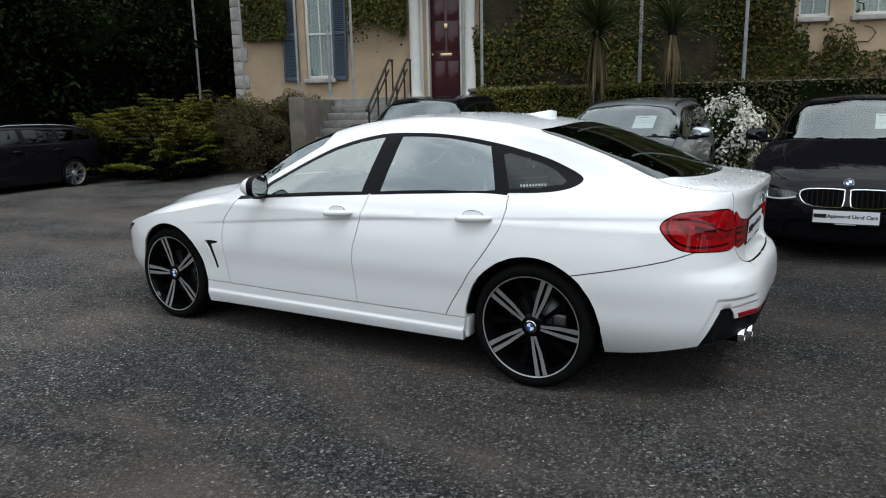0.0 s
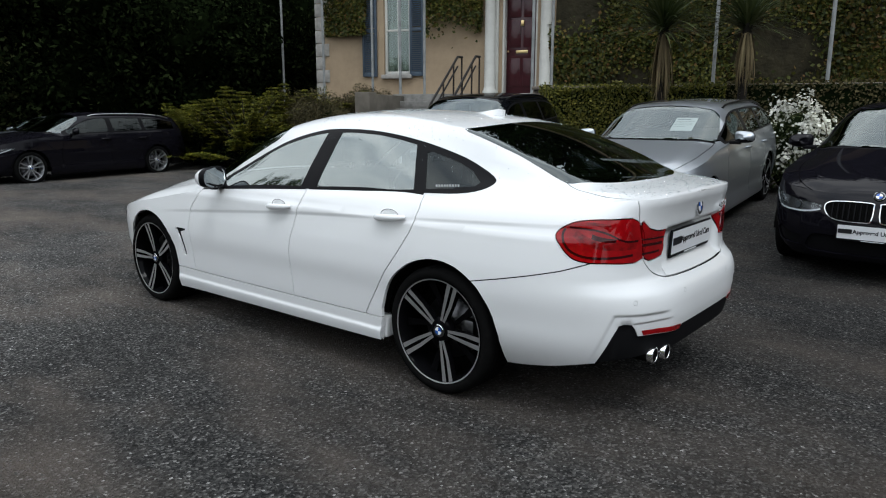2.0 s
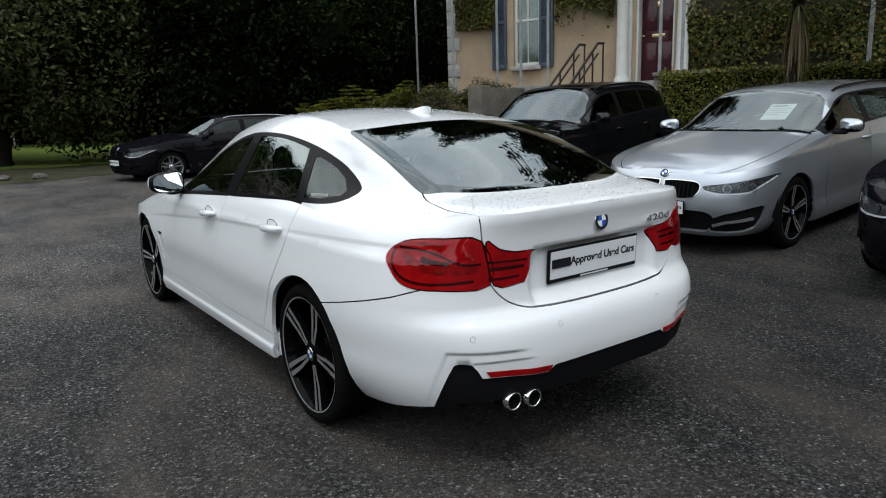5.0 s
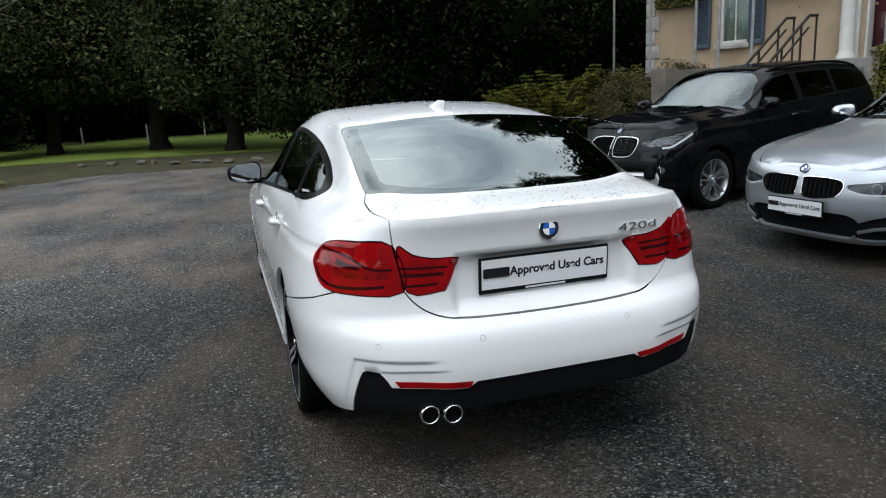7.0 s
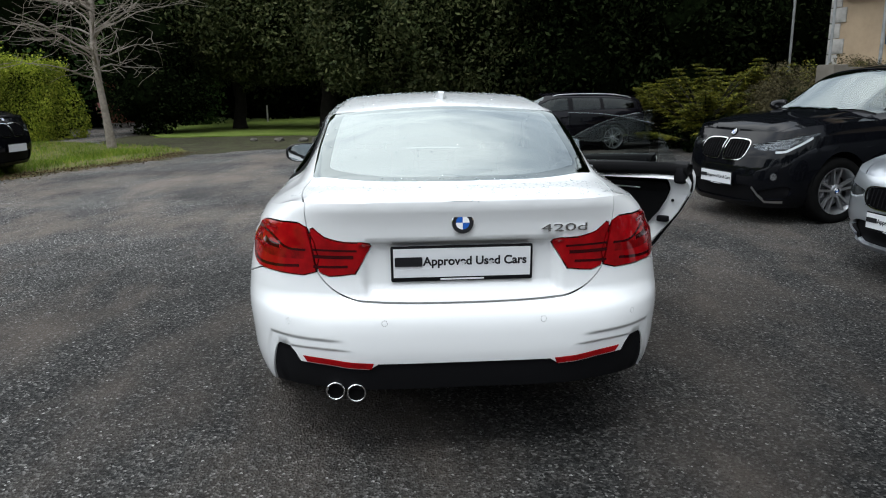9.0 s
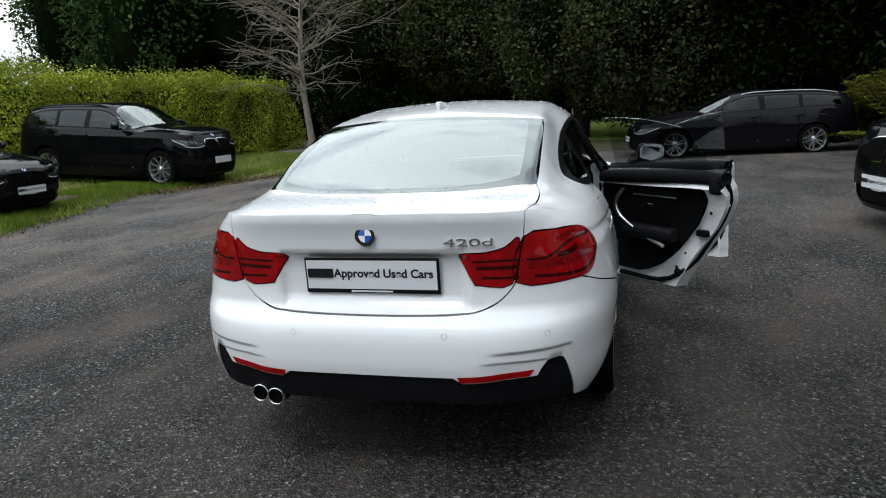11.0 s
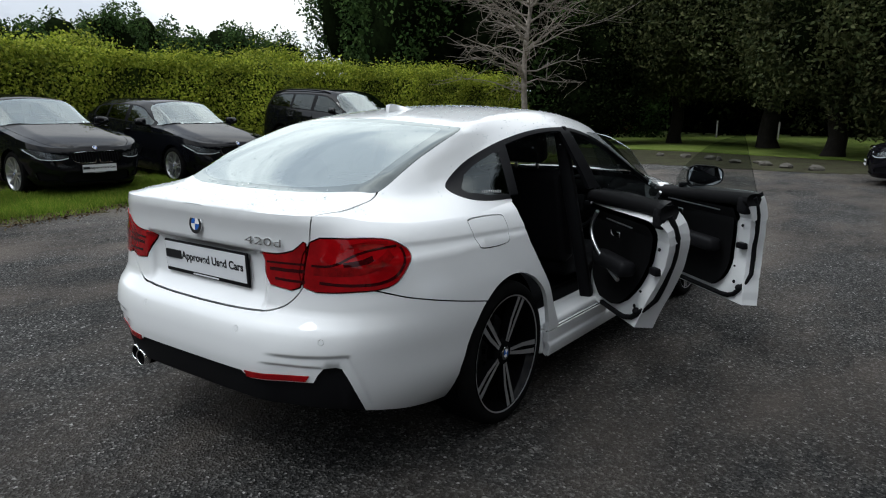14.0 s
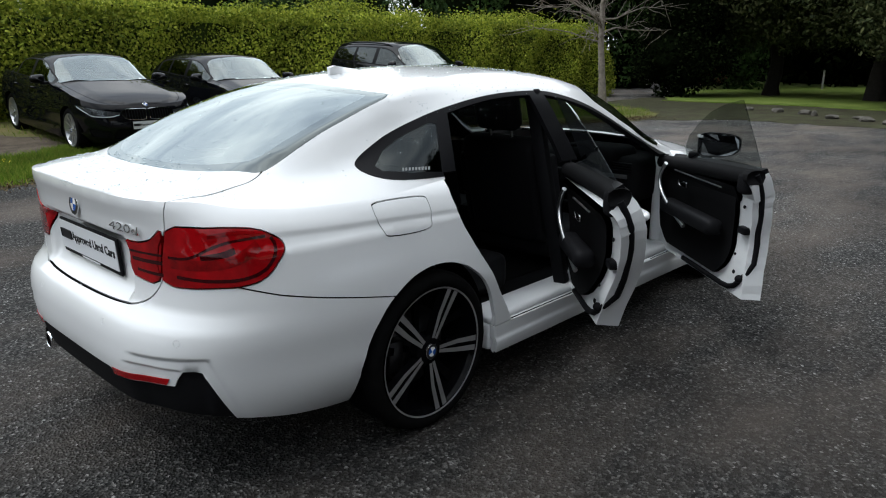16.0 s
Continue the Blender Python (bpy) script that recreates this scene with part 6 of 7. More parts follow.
def limb_tree(name, x, y, z, limbs, material, label, category, trunk_r, height, m=None):
    """A trunk with limbs as one tapered mesh."""
    vs, fs = [], []

    def branch(P, R, n=8):
        k0 = len(vs)
        a = None
        for i, p in enumerate(P):
            d = (P[min(i + 1, len(P) - 1)] - P[max(i - 1, 0)]).normalized()
            a = d.orthogonal().normalized() if a is None else (a - d * a.dot(d)).normalized()
            b = d.cross(a)
            for j in range(n):
                w = 2 * math.pi * j / n
                vs.append(p + (a * math.cos(w) + b * math.sin(w)) * R[i])
        for i in range(len(P) - 1):
            for j in range(n):
                fs.append((k0 + i * n + j, k0 + i * n + (j + 1) % n, k0 + (i + 1) * n + (j + 1) % n, k0 + (i + 1) * n + j))
    limbs(branch)
    return mesh(name, vs, fs, material)


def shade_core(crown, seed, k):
    """A dark solid inside a crown, uneven in outline; stands in for the shade between leaves."""
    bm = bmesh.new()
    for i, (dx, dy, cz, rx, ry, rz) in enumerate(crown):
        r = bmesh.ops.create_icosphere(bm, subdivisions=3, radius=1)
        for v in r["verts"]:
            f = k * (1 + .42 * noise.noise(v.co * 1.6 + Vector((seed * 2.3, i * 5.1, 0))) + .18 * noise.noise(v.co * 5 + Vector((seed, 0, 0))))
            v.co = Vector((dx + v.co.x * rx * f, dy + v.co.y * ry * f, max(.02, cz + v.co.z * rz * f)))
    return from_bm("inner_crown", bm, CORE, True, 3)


def leafy_tree(x, y, crown, trunk_h, trunk_r, n, size, material, label, seed, clumps=60, z=0.0, lean=0.0):
    """An evergreen tree: tapered trunk, limbs, and a crown of leaf clumps with gaps. crown: list of (dx, dy, z, rx, ry, rz)."""
    rg = np.random.default_rng(seed)
    tree = thing("tree", label, "tree", pose(x, y, z))

    def limbs(branch):
        P = [Vector((lean * i / 6 + .06 * math.sin(i + seed), .05 * math.cos(i * 1.7 + seed), trunk_h * i / 6 - .1)) for i in range(7)]
        branch(P, [trunk_r * (1.45 if i == 0 else 1.1 - .06 * i) for i in range(7)], 10)
        for dx, dy, cz, rx, ry, rz in crown:
            for q in range(4):
                e = Vector((dx + rg.uniform(-.6, .6) * rx, dy + rg.uniform(-.6, .6) * ry, cz + rg.uniform(-.4, .5) * rz))
                s = P[-1 - q % 3]
                pts = [s.lerp(e, t) + Vector((0, 0, .25 * math.sin(math.pi * t))) for t in (0, .25, .5, .75, 1)]
                branch(pts, [trunk_r * f for f in (.55, .4, .28, .18, .08)], 6)
    part("trunk", limb_tree("trunk", x, y, z, limbs, BARK, "", "", trunk_r, trunk_h), tree)
    tot = sum(c[3] * c[4] + c[3] * c[5] for c in crown)
    Vs, Fs, k = [], [], 0
    for dx, dy, cz, rx, ry, rz in crown:
        c = int(n * (rx * ry + rx * rz) / tot)
        P, N = blob_points(c, (dx, dy, cz), (rx, ry, rz), rg, clumps, .30, .74)
        V, F = leaves(P, N * .6 + np.array([0, 0, .5]), size, rg, .5)
        Vs.append(V)
        Fs.append(F + k)
        k += len(V)
    part("crown", quick("crown", np.concatenate(Vs), np.concatenate(Fs), material), tree)
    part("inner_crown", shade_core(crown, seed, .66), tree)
    return tree


# far side of the lawn: two broad evergreens with their neighbours
leafy_tree(-24.9, -3.1, [(0, 0, 5.2, 4.0, 3.8, 3.1), (2.2, 2.2, 5.4, 3.2, 3.0, 3.2), (-1, -2.6, 4.9, 3.0, 2.6, 2.8)], 3.0, .34, 80000, .17, LEAF_OLIVE, "broad evergreen tree with low dark olive crown", 1, 110)
leafy_tree(-26.1, -7.0, [(0, 0, 5.4, 3.4, 3.2, 3.3), (1, -1.2, 4.8, 2.6, 2.2, 2.4)], 3.0, .26, 44000, .17, LEAF_OLIVE, "evergreen tree with rounded olive-green crown", 2, 90)
leafy_tree(-21.0, -.4, [(0, 0, 4.8, 3.2, 3.2, 3.6), (1.4, 1.8, 4.6, 2.8, 2.8, 3.6)], 2.2, .30, 56000, .165, LEAF_OLIVE, "dense evergreen tree with branches near the ground", 3, 90)
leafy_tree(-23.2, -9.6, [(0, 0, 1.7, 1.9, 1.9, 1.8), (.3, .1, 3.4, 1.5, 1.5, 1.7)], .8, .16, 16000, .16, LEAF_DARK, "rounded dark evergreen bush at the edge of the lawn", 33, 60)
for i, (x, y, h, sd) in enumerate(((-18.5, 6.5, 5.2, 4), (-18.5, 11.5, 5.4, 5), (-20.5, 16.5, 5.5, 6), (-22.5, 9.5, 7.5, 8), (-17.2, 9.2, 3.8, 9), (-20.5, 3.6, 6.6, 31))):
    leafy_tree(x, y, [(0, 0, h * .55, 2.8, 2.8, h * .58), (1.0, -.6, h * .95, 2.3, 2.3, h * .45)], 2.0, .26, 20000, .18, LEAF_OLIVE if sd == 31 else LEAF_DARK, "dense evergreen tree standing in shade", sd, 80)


def grove(name, n_blobs, x0, y0, x1, y1, hgt, n, size, material, label, seed, wide=3.5, low=False):
    """A belt of woodland: trunks and leafy crowns in one mesh."""
    rg = np.random.default_rng(seed)
    Vs, Fs, k, crowns = [], [], 0, []
    for i in range(n_blobs):
        t = (i + .5) / n_blobs
        c = (x0 + (x1 - x0) * t + rg.uniform(-1, 1), y0 + (y1 - y0) * t + rg.uniform(-1.5, 1.5), hgt * rg.uniform(.42, .58))
        if low:
            c = (c[0], c[1], hgt * .2)
        rad = (wide * rg.uniform(.8, 1.25), wide * rg.uniform(.8, 1.2), hgt * rg.uniform(.42, .56) * (1.5 if low else 1))
        crowns.append((*c, *rad))
        P, N = blob_points(n // n_blobs, c, rad, rg, 60, .26, .6)
        P[:, 2] = np.abs(P[:, 2])
        V, F = leaves(P, N * .6 + np.array([0, 0, .4]), size, rg, .6)
        Vs.append(V)
        Fs.append(F + k)
        k += len(V)
    ob = tagged(part(name, quick(name, np.concatenate(Vs), np.concatenate(Fs), material), None), label, "woodland", kind="stuff")
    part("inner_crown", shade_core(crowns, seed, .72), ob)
    return ob


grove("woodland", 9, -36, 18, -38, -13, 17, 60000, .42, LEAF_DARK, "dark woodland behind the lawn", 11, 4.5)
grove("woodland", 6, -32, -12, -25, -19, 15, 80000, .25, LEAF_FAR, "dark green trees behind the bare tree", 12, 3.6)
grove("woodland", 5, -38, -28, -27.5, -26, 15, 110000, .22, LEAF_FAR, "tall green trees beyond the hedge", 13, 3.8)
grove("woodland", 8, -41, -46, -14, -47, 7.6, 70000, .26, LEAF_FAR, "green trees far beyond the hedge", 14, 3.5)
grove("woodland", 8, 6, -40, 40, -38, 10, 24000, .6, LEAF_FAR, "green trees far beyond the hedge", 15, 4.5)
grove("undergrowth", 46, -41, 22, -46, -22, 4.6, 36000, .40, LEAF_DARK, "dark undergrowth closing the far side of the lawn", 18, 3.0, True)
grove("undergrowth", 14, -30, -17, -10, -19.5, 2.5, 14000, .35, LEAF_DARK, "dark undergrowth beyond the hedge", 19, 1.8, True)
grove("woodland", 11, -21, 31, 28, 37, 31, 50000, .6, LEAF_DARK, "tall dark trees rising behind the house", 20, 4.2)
# Never in view: trees added to darken what the car paint mirrors.
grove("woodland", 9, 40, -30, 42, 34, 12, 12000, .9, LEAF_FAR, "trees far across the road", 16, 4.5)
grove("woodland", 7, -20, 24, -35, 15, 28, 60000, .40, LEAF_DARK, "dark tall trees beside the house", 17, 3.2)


def hedge(name, pts, h, w, n, size, material, label, seed, z0=0.0, rough=.16, back=0.0, inside_mat=None, core=.965, loose=0.0):
    """A hedge along points: a core coloured for the shade between leaves, and a skin of leaves with loose shoots on
    top.
    """
    rg = np.random.default_rng(seed)
    hd = thing(name, label, "hedge")
    P = [Vector((*p, 0)) for p in pts]
    L = [0.0]
    for a, b in zip(P, P[1:]):
        L.append(L[-1] + (b - a).length)

    def at(s):
        x = np.interp(s, L, [p.x for p in P])
        y = np.interp(s, L, [p.y for p in P])
        i = np.clip(np.searchsorted(L, s) - 1, 0, len(P) - 2)
        d = np.array([(P[j + 1] - P[j]).normalized()[:2] for j in range(len(P) - 1)])[i]
        return x, y, -d[:, 1], d[:, 0]
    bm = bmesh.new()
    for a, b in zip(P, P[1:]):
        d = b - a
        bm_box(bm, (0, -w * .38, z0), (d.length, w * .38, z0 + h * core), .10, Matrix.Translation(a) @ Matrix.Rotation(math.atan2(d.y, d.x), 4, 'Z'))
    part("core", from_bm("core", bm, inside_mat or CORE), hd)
    s = rg.uniform(0, L[-1], n)
    x, y, nx, ny = at(s)
    u = rg.uniform(0, 1, n)
    f = rg.uniform(0, 2 * h + w, n)
    f = np.where((f < h) & (u < back), f + h, f)
    side = np.where(f < h, -1, np.where(f < 2 * h, 1, 0))
    zz = np.where(side == 0, h, np.where(f < h, f, f - h))
    off = np.where(side == 0, rg.uniform(-.5, .5, n) * w, side * w * .5)
    bumpy = rough * (np.sin(s * 2.3 + zz * 1.9) + np.sin(s * .9 + 1.3 * zz) + rg.normal(size=n) * .6)
    top = side == 0
    off = off * np.where(top, 1, 1.28 - .36 * zz / h) + np.where(top, 0, np.sign(off) * bumpy) * .6
    shoot = np.maximum(0, np.sin(s * 5.1) + np.sin(s * 8.7 + 1.1) + np.sin(s * 13.3 + .4) - .7) * rg.uniform(0, 1, n)
    zz = zz + np.where(top, bumpy * .55 + np.abs(rg.normal(size=n)) * rough * .45 + shoot * rough * .8 - .13, 0)
    if loose:
        # long upright shoots and hanging clumps that break the outline
        k = rg.uniform(0, 1, n) < .34
        tips = rg.integers(0, int(L[-1] * 9), n)
        ts, tw, th = (np.random.default_rng(seed + 1).uniform(a, b, int(L[-1] * 9) + 1) for a, b in ((0, L[-1]), (-.55, .55), (.05, 1.0)))
        up = rg.uniform(0, 1, n)
        sx, sy, snx, sny = at(ts[tips] + rg.normal(size=n) * .05)
        so = tw[tips] * w + rg.normal(size=n) * .05
        x, y = np.where(k, sx + snx * so, x + nx * off), np.where(k, sy + sny * so, y + ny * off)
        zz = np.where(k, h * .86 + up * (.10 + loose * th[tips] ** 1.6) - .25 * np.abs(tw[tips]), zz)
        top = top | k
        off, side = off * 0, np.where(k, 0, side)
    Q = np.stack([x + nx * off, y + ny * off, z0 + zz], 1)
    N = np.stack([nx * side, ny * side, np.where(top, 1.0, .35)], 1)
    V, F = leaves(Q, N, size, rg, .6)
    part("foliage", quick("foliage", V, F, material), hd)
    return hd


# Dark green core colour carries the shade between the hedge leaves.
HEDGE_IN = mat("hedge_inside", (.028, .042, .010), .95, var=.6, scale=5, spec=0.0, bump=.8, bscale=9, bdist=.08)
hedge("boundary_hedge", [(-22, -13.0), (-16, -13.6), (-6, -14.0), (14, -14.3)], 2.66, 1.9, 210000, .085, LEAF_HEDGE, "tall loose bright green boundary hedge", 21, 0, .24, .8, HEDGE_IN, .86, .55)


# bare tree by the lawn
def bare_tree():
    rg = np.random.default_rng(5)
    tree = thing("bare_tree", "leafless pale-barked tree with fine spreading twigs", "tree", pose(-15.6, -8.45, 0.05))
    P = [Vector((.12 * math.sin(i * .8), .08 * math.cos(i), .95 * i - .1)) for i in range(8)]

    def limbs(branch):
        for i in range(64):
            t = rg.uniform(.33, 1)
            s = P[int(t * 7)].lerp(P[min(7, int(t * 7) + 1)], rg.uniform())
            a = rg.uniform(0, 6.28)
            ln = rg.uniform(1.6, 3.1) * (1.15 - .45 * t)
            d = Vector((math.cos(a), math.sin(a), rg.uniform(.0, .65)))
            pts = [s + d * ln * u + Vector((rg.normal() * .10 * u, rg.normal() * .10 * u, .22 * u - .30 * u * u + rg.normal() * .05)) for u in (0, .2, .4, .6, .8, 1)]
            branch(pts, [.028 * f for f in (1, .8, .62, .45, .3, .15)], 6)
            for q in range(13):
                u = rg.uniform(.2, 1)
                b = s + d * ln * u + Vector((0, 0, .22 * u - .30 * u * u))
                e = Vector((d.x + rg.normal() * .8, d.y + rg.normal() * .8, rg.normal() * .5 + .05)).normalized()
                l2 = rg.uniform(.4, 1.0)
                pp = [b + e * l2 * v + Vector((rg.normal(), rg.normal(), rg.normal())) * .05 * v for v in (0, .35, .7, 1)]
                branch(pp, [.009, .007, .006, .004], 4)
    part("trunk", limb_tree("trunk", 0, 0, 0, lambda b: b(P, [.14, .10, .09, .082, .072, .06, .045, .02], 9), BARK_PALE, "", "", .2, 7), tree)
    part("limb", limb_tree("limb", 0, 0, 0, limbs, BARK_PALE, "", "", .2, 7), tree)


bare_tree()
LAWN = mat("lawn_turf", (.17, .27, .032), .9, var=.5, scale=.8, bump=.7, bscale=60, bdist=.03, second=(.16, .20, .045))
VERGE = mat("verge_turf", (.135, .18, .032), .9, var=.5, scale=.9, bump=.8, bscale=50, bdist=.03, second=(.16, .13, .055))


def patch(name, outline, material, label, z, res=.6, zf=None):
    """A turf patch with an uneven outline, a little above the ground."""
    sk = skins(lambda x, y: (x, y, (zf or ground_z)(x, y) + z), outline, [], res)
    return tagged(part(name, panel(name, sk["rest"], material, z + .03), None), label, "grass", kind="structure")


def wavy(pts, amp, seed, k=7):
    rg = random.Random(seed)
    out = smooth_line(pts, k, True)
    return [(x + rg.uniform(-amp, amp), y + rg.uniform(-amp, amp)) for x, y in out]


verge_line = [(9, -6.6), (4, -6.7), (.8, -6.95), (-1.6, -7.3), (-4, -8.0), (-6.2, -8.7), (-7.4, -7.8), (-9.5, -7.1), (-12, -5.9), (-14, -5.9), (-15.6, -6.9), (-17, -9), (-19, -12.4), (-10, -13.4), (0, -13.6), (9, -13.6)]
SOIL = mat("verge_soil", (.088, .068, .042), .95, var=.4, scale=2.5, bump=.8, bscale=40, bdist=.02, second=(.075, .085, .030))
patch("verge_soil", wavy([(x, y + (.30 if y > -9 else -.1)) for x, y in verge_line], .17, 9, 16), SOIL, "bare brown soil along the edge of the verge", .005)
patch("grass_verge", wavy(verge_line, .16, 3, 16), VERGE, "rough grass verge with worn brown patches", .016)
patch("lawn", wavy([(-20.4, -7.0), (-20.6, -4.2), (-19.8, -1.2), (-19.4, 1.4), (-20.4, 4.0), (-28, 6), (-42, 4), (-46, -12), (-33, -13), (-22, -9.4), (-20.4, -8.4)], .12, 6), LAWN, "mown green lawn under trees", .04)


# Brown soil by the yard; under the trees it is shade put into colour.
SOIL_SHADE = mat("trodden_soil", (.050, .040, .024), .95, var=.45, scale=1.6, bump=.8, bscale=40, bdist=.02, second=(.052, .056, .026))
patch("trodden_soil", wavy([(-12.6, -5.7), (-14.2, -3.8), (-14.2, -1.6), (-14.6, .9), (-15.6, 2.6), (-18.5, 4.4), (-22.5, 4.4), (-22.8, -1.6), (-23, -6.6), (-22.5, -9.8), (-19.5, -10), (-17.3, -9.3), (-16.0, -7.2), (-14.2, -6.1)], .2, 12, 9), SOIL_SHADE, "trodden brown soil between the yard and the lawn", .008)
WORN = [(.15, -9.9, 1.0, 1.25), (-5.6, -9.0, .75, .45)]
BARE = mat("worn_earth", (.075, .055, .040), .95, var=.45, scale=3, bump=.8, bscale=30, bdist=.02, second=(.11, .09, .065))
for cx, cy, rx, ry in WORN:
    patch("worn_earth", wavy([(cx + rx * math.cos(a * .785), cy + ry * math.sin(a * .785)) for a in range(8)], .09, int(9 - 3 * cx), 5), BARE, "bare trodden earth on the grass verge", .022)


def blades(n, area, hgt, seed, name, label, material=None, z=.03, clump=0):
    """Grass blades scattered over an outline."""
    rg = np.random.default_rng(seed)
    A = np.array(area)
    lo, hi = A.min(0), A.max(0)
    P = rg.uniform(lo, hi, (n * 2, 2))
    if clump:
        C = rg.uniform(lo, hi, (clump, 2))
        P = C[rg.integers(0, clump, n * 2)] + rg.normal(size=(n * 2, 2)) * .22
    P = P[inside(area, P)]
    for cx, cy, rx, ry in WORN:
        P = P[((P[:, 0] - cx) / rx) ** 2 + ((P[:, 1] - cy) / ry) ** 2 > rg.uniform(.55, 1.25, len(P))]
    P = P[:n]
    n = len(P)
    Z = np.array([ground_z(x, y) for x, y in P]) + z
    a = rg.uniform(0, 6.28, n)
    h = hgt * rg.uniform(.4, 1.3, n)
    w = .006 + .05 * h
    d = np.stack([np.cos(a), np.sin(a)], 1)
    b0 = np.column_stack([P - d * w[:, None] * .5, Z])
    b1 = np.column_stack([P + d * w[:, None] * .5, Z])
    tip = np.column_stack([P + rg.normal(size=(n, 2)) * (h * .5)[:, None], Z + h])
    V = np.stack([b0, b1, tip], 1).reshape(-1, 3)
    return tagged(part(name, quick(name, V, np.arange(3 * n).reshape(n, 3), material or GRASS), None), label, "grass", kind="stuff")


blades(34000, verge_line, .10, 31, "verge_grass", "rough grass blades on the verge", clump=900)
blades(9000, [(3, -6.3), (.8, -6.5), (-1.6, -6.8), (-4, -7.25), (-7, -7.95), (-9.5, -7.65), (-14, -6.6), (-14, -7.6), (-9, -8.6), (-6, -8.6), (-3, -8.0), (0, -7.6), (3, -7.2)], .13, 32, "verge_edge_grass", "longer grass along the edge of the verge", clump=420)
blades(110000, [(3.2, -6.6), (.8, -6.9), (-1.6, -7.2), (-4, -7.9), (-6.2, -8.6), (-8.6, -8.2), (-8.6, -9.6), (-5, -9.6), (-2.6, -9.4), (-.6, -9.2), (3.2, -9.8)], .075, 33, "verge_turf", "short dense grass on the verge", clump=2200)
r9 = np.random.default_rng(19)
edge = np.array([(3.0, -6.45), (.8, -6.72), (-1.6, -7.05), (-4, -7.7), (-6.2, -8.4), (-8, -7.5), (-11, -6.2), (-13.4, -5.7)])
q9 = r9.uniform(0, len(edge) - 1.001, 7000)
i9 = q9.astype(int)
P = edge[i9] + (edge[i9 + 1] - edge[i9]) * (q9 - i9)[:, None] + r9.normal(size=(7000, 2)) * np.array([.3, .26])
P = np.column_stack([P, [ground_z(x, y) + .028 for x, y in P]])
V, F = leaves(P, r9.normal(size=(7000, 3)) * .35 + np.array([0, 0, 1.0]), .042, r9, .6)
DEAD = island_mat("dead_leaf", [(0, (.045, .028, .014)), (.5, (.085, .055, .028)), (1, (.13, .10, .055))], .8)
tagged(part("dead_leaves", quick("dead_leaves", V, F, DEAD), None), "dead brown leaves along the edge of the tarmac", "leaves", kind="stuff")
DANDY = island_mat("yellow_flower", [(0, (.6, .5, .02)), (1, (.8, .68, .05))], .6)
r8 = np.random.default_rng(8)
P = np.column_stack([r8.normal(.72, .10, 14), r8.normal(-7.75, .08, 14), r8.uniform(.14, .22, 14)])
V, F = leaves(P, np.tile([0, 0, 1.0], (14, 1)), .032, r8, .9)
tagged(part("dandelion_heads", quick("dandelion_heads", V, F, DANDY), None), "yellow dandelion flowers in the verge grass", "flowers", kind="stuff")

# stone edging before the lawn trees
ROCK = mat("edging_stone", (.10, .093, .08), .9, var=.35, scale=5, bump=.7, bscale=14, bdist=.04)
rr = random.Random(3)
rock_line = smooth_line([(-17.8, -4.9), (-17.2, -3.7), (-16.4, -2.2), (-15.6, -1.0), (-15.0, .2)], 4)
for i, (x, y) in enumerate(rock_line):
    if i % 3 == 1:
        continue
    bm = bmesh.new()
    bmesh.ops.create_icosphere(bm, subdivisions=2, radius=1)
    sx, sy, sz = rr.uniform(.07, .24), rr.uniform(.06, .17), rr.uniform(.04, .11)
    for v in bm.verts:
        k = 1 + .28 * noise.noise(v.co * 1.4 + Vector((i * 3.1, 0, 0)))
        v.co = Vector((v.co.x * sx, v.co.y * sy, v.co.z * sz)) * k
    ob = part("edging_stone", from_bm("edging_stone", bm, ROCK, True, .5), None, "", pose(x + rr.uniform(-.3, .3), y + rr.uniform(-.3, .3), .05, 0, 0, rr.uniform(0, 180)))
    tagged(ob, "rough grey stone edging the lawn", "stone", "lawn edging stones")


# ---- the house, in its own axes: u along the front, v into the house ----
HS = 1.33
HM = pose(-7.27, 13.15, -0.16, 0, 0, 19.11) @ Matrix.Diagonal((HS, HS, HS, 1))
PLASTER = mat("cream_render", (.32, .245, .165), .9, var=.16, scale=1.6, bump=.4, bscale=40, bdist=.008)
QUOIN = mat("grey_quoin", (.30, .29, .27), .9, var=.25, scale=5, bump=.5, bscale=30, bdist=.01)
WHITE_WOOD = mat("white_joinery", (.50, .50, .47), .5, var=.08, scale=6)
BLUE_WOOD = mat("blue_grey_shutter", (.055, .075, .10), .55, var=.2, scale=8)
MAROON = mat("maroon_door", (.040, .006, .010), .35, coat=.4, var=.15, scale=5)
BRASS = mat("brass", (.65, .5, .25), .3, metal=1.0)
IRON = mat("painted_iron", (.020, .017, .015), .5, bump=.3, bscale=80, bdist=.003)
POST_GREY = mat("grey_post", (.22, .23, .23), .6, var=.25, scale=6)
STEP_STONE = mat("granite_step", (.17, .165, .155), .85, var=.3, scale=7, bump=.5, bscale=60, bdist=.008)
RUBBLE = mat("rubble_stone", (.15, .13, .11), .95, var=.45, scale=3, bump=.9, bscale=8, bdist=.06)
CURTAIN = mat("pale_curtain", (.40, .42, .38), .9, var=.15, scale=3)
# The dimness of unlit rooms is put into this colour.
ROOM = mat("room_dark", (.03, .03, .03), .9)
WGLASS = glass_mat("window_glass", (.75, .8, .78))
SLATE = mat("slate", (.05, .055, .06), .7, var=.3, scale=6)

house = tagged(thing("house", "cream rendered period house with ivy and blue shutters", "house", HM))


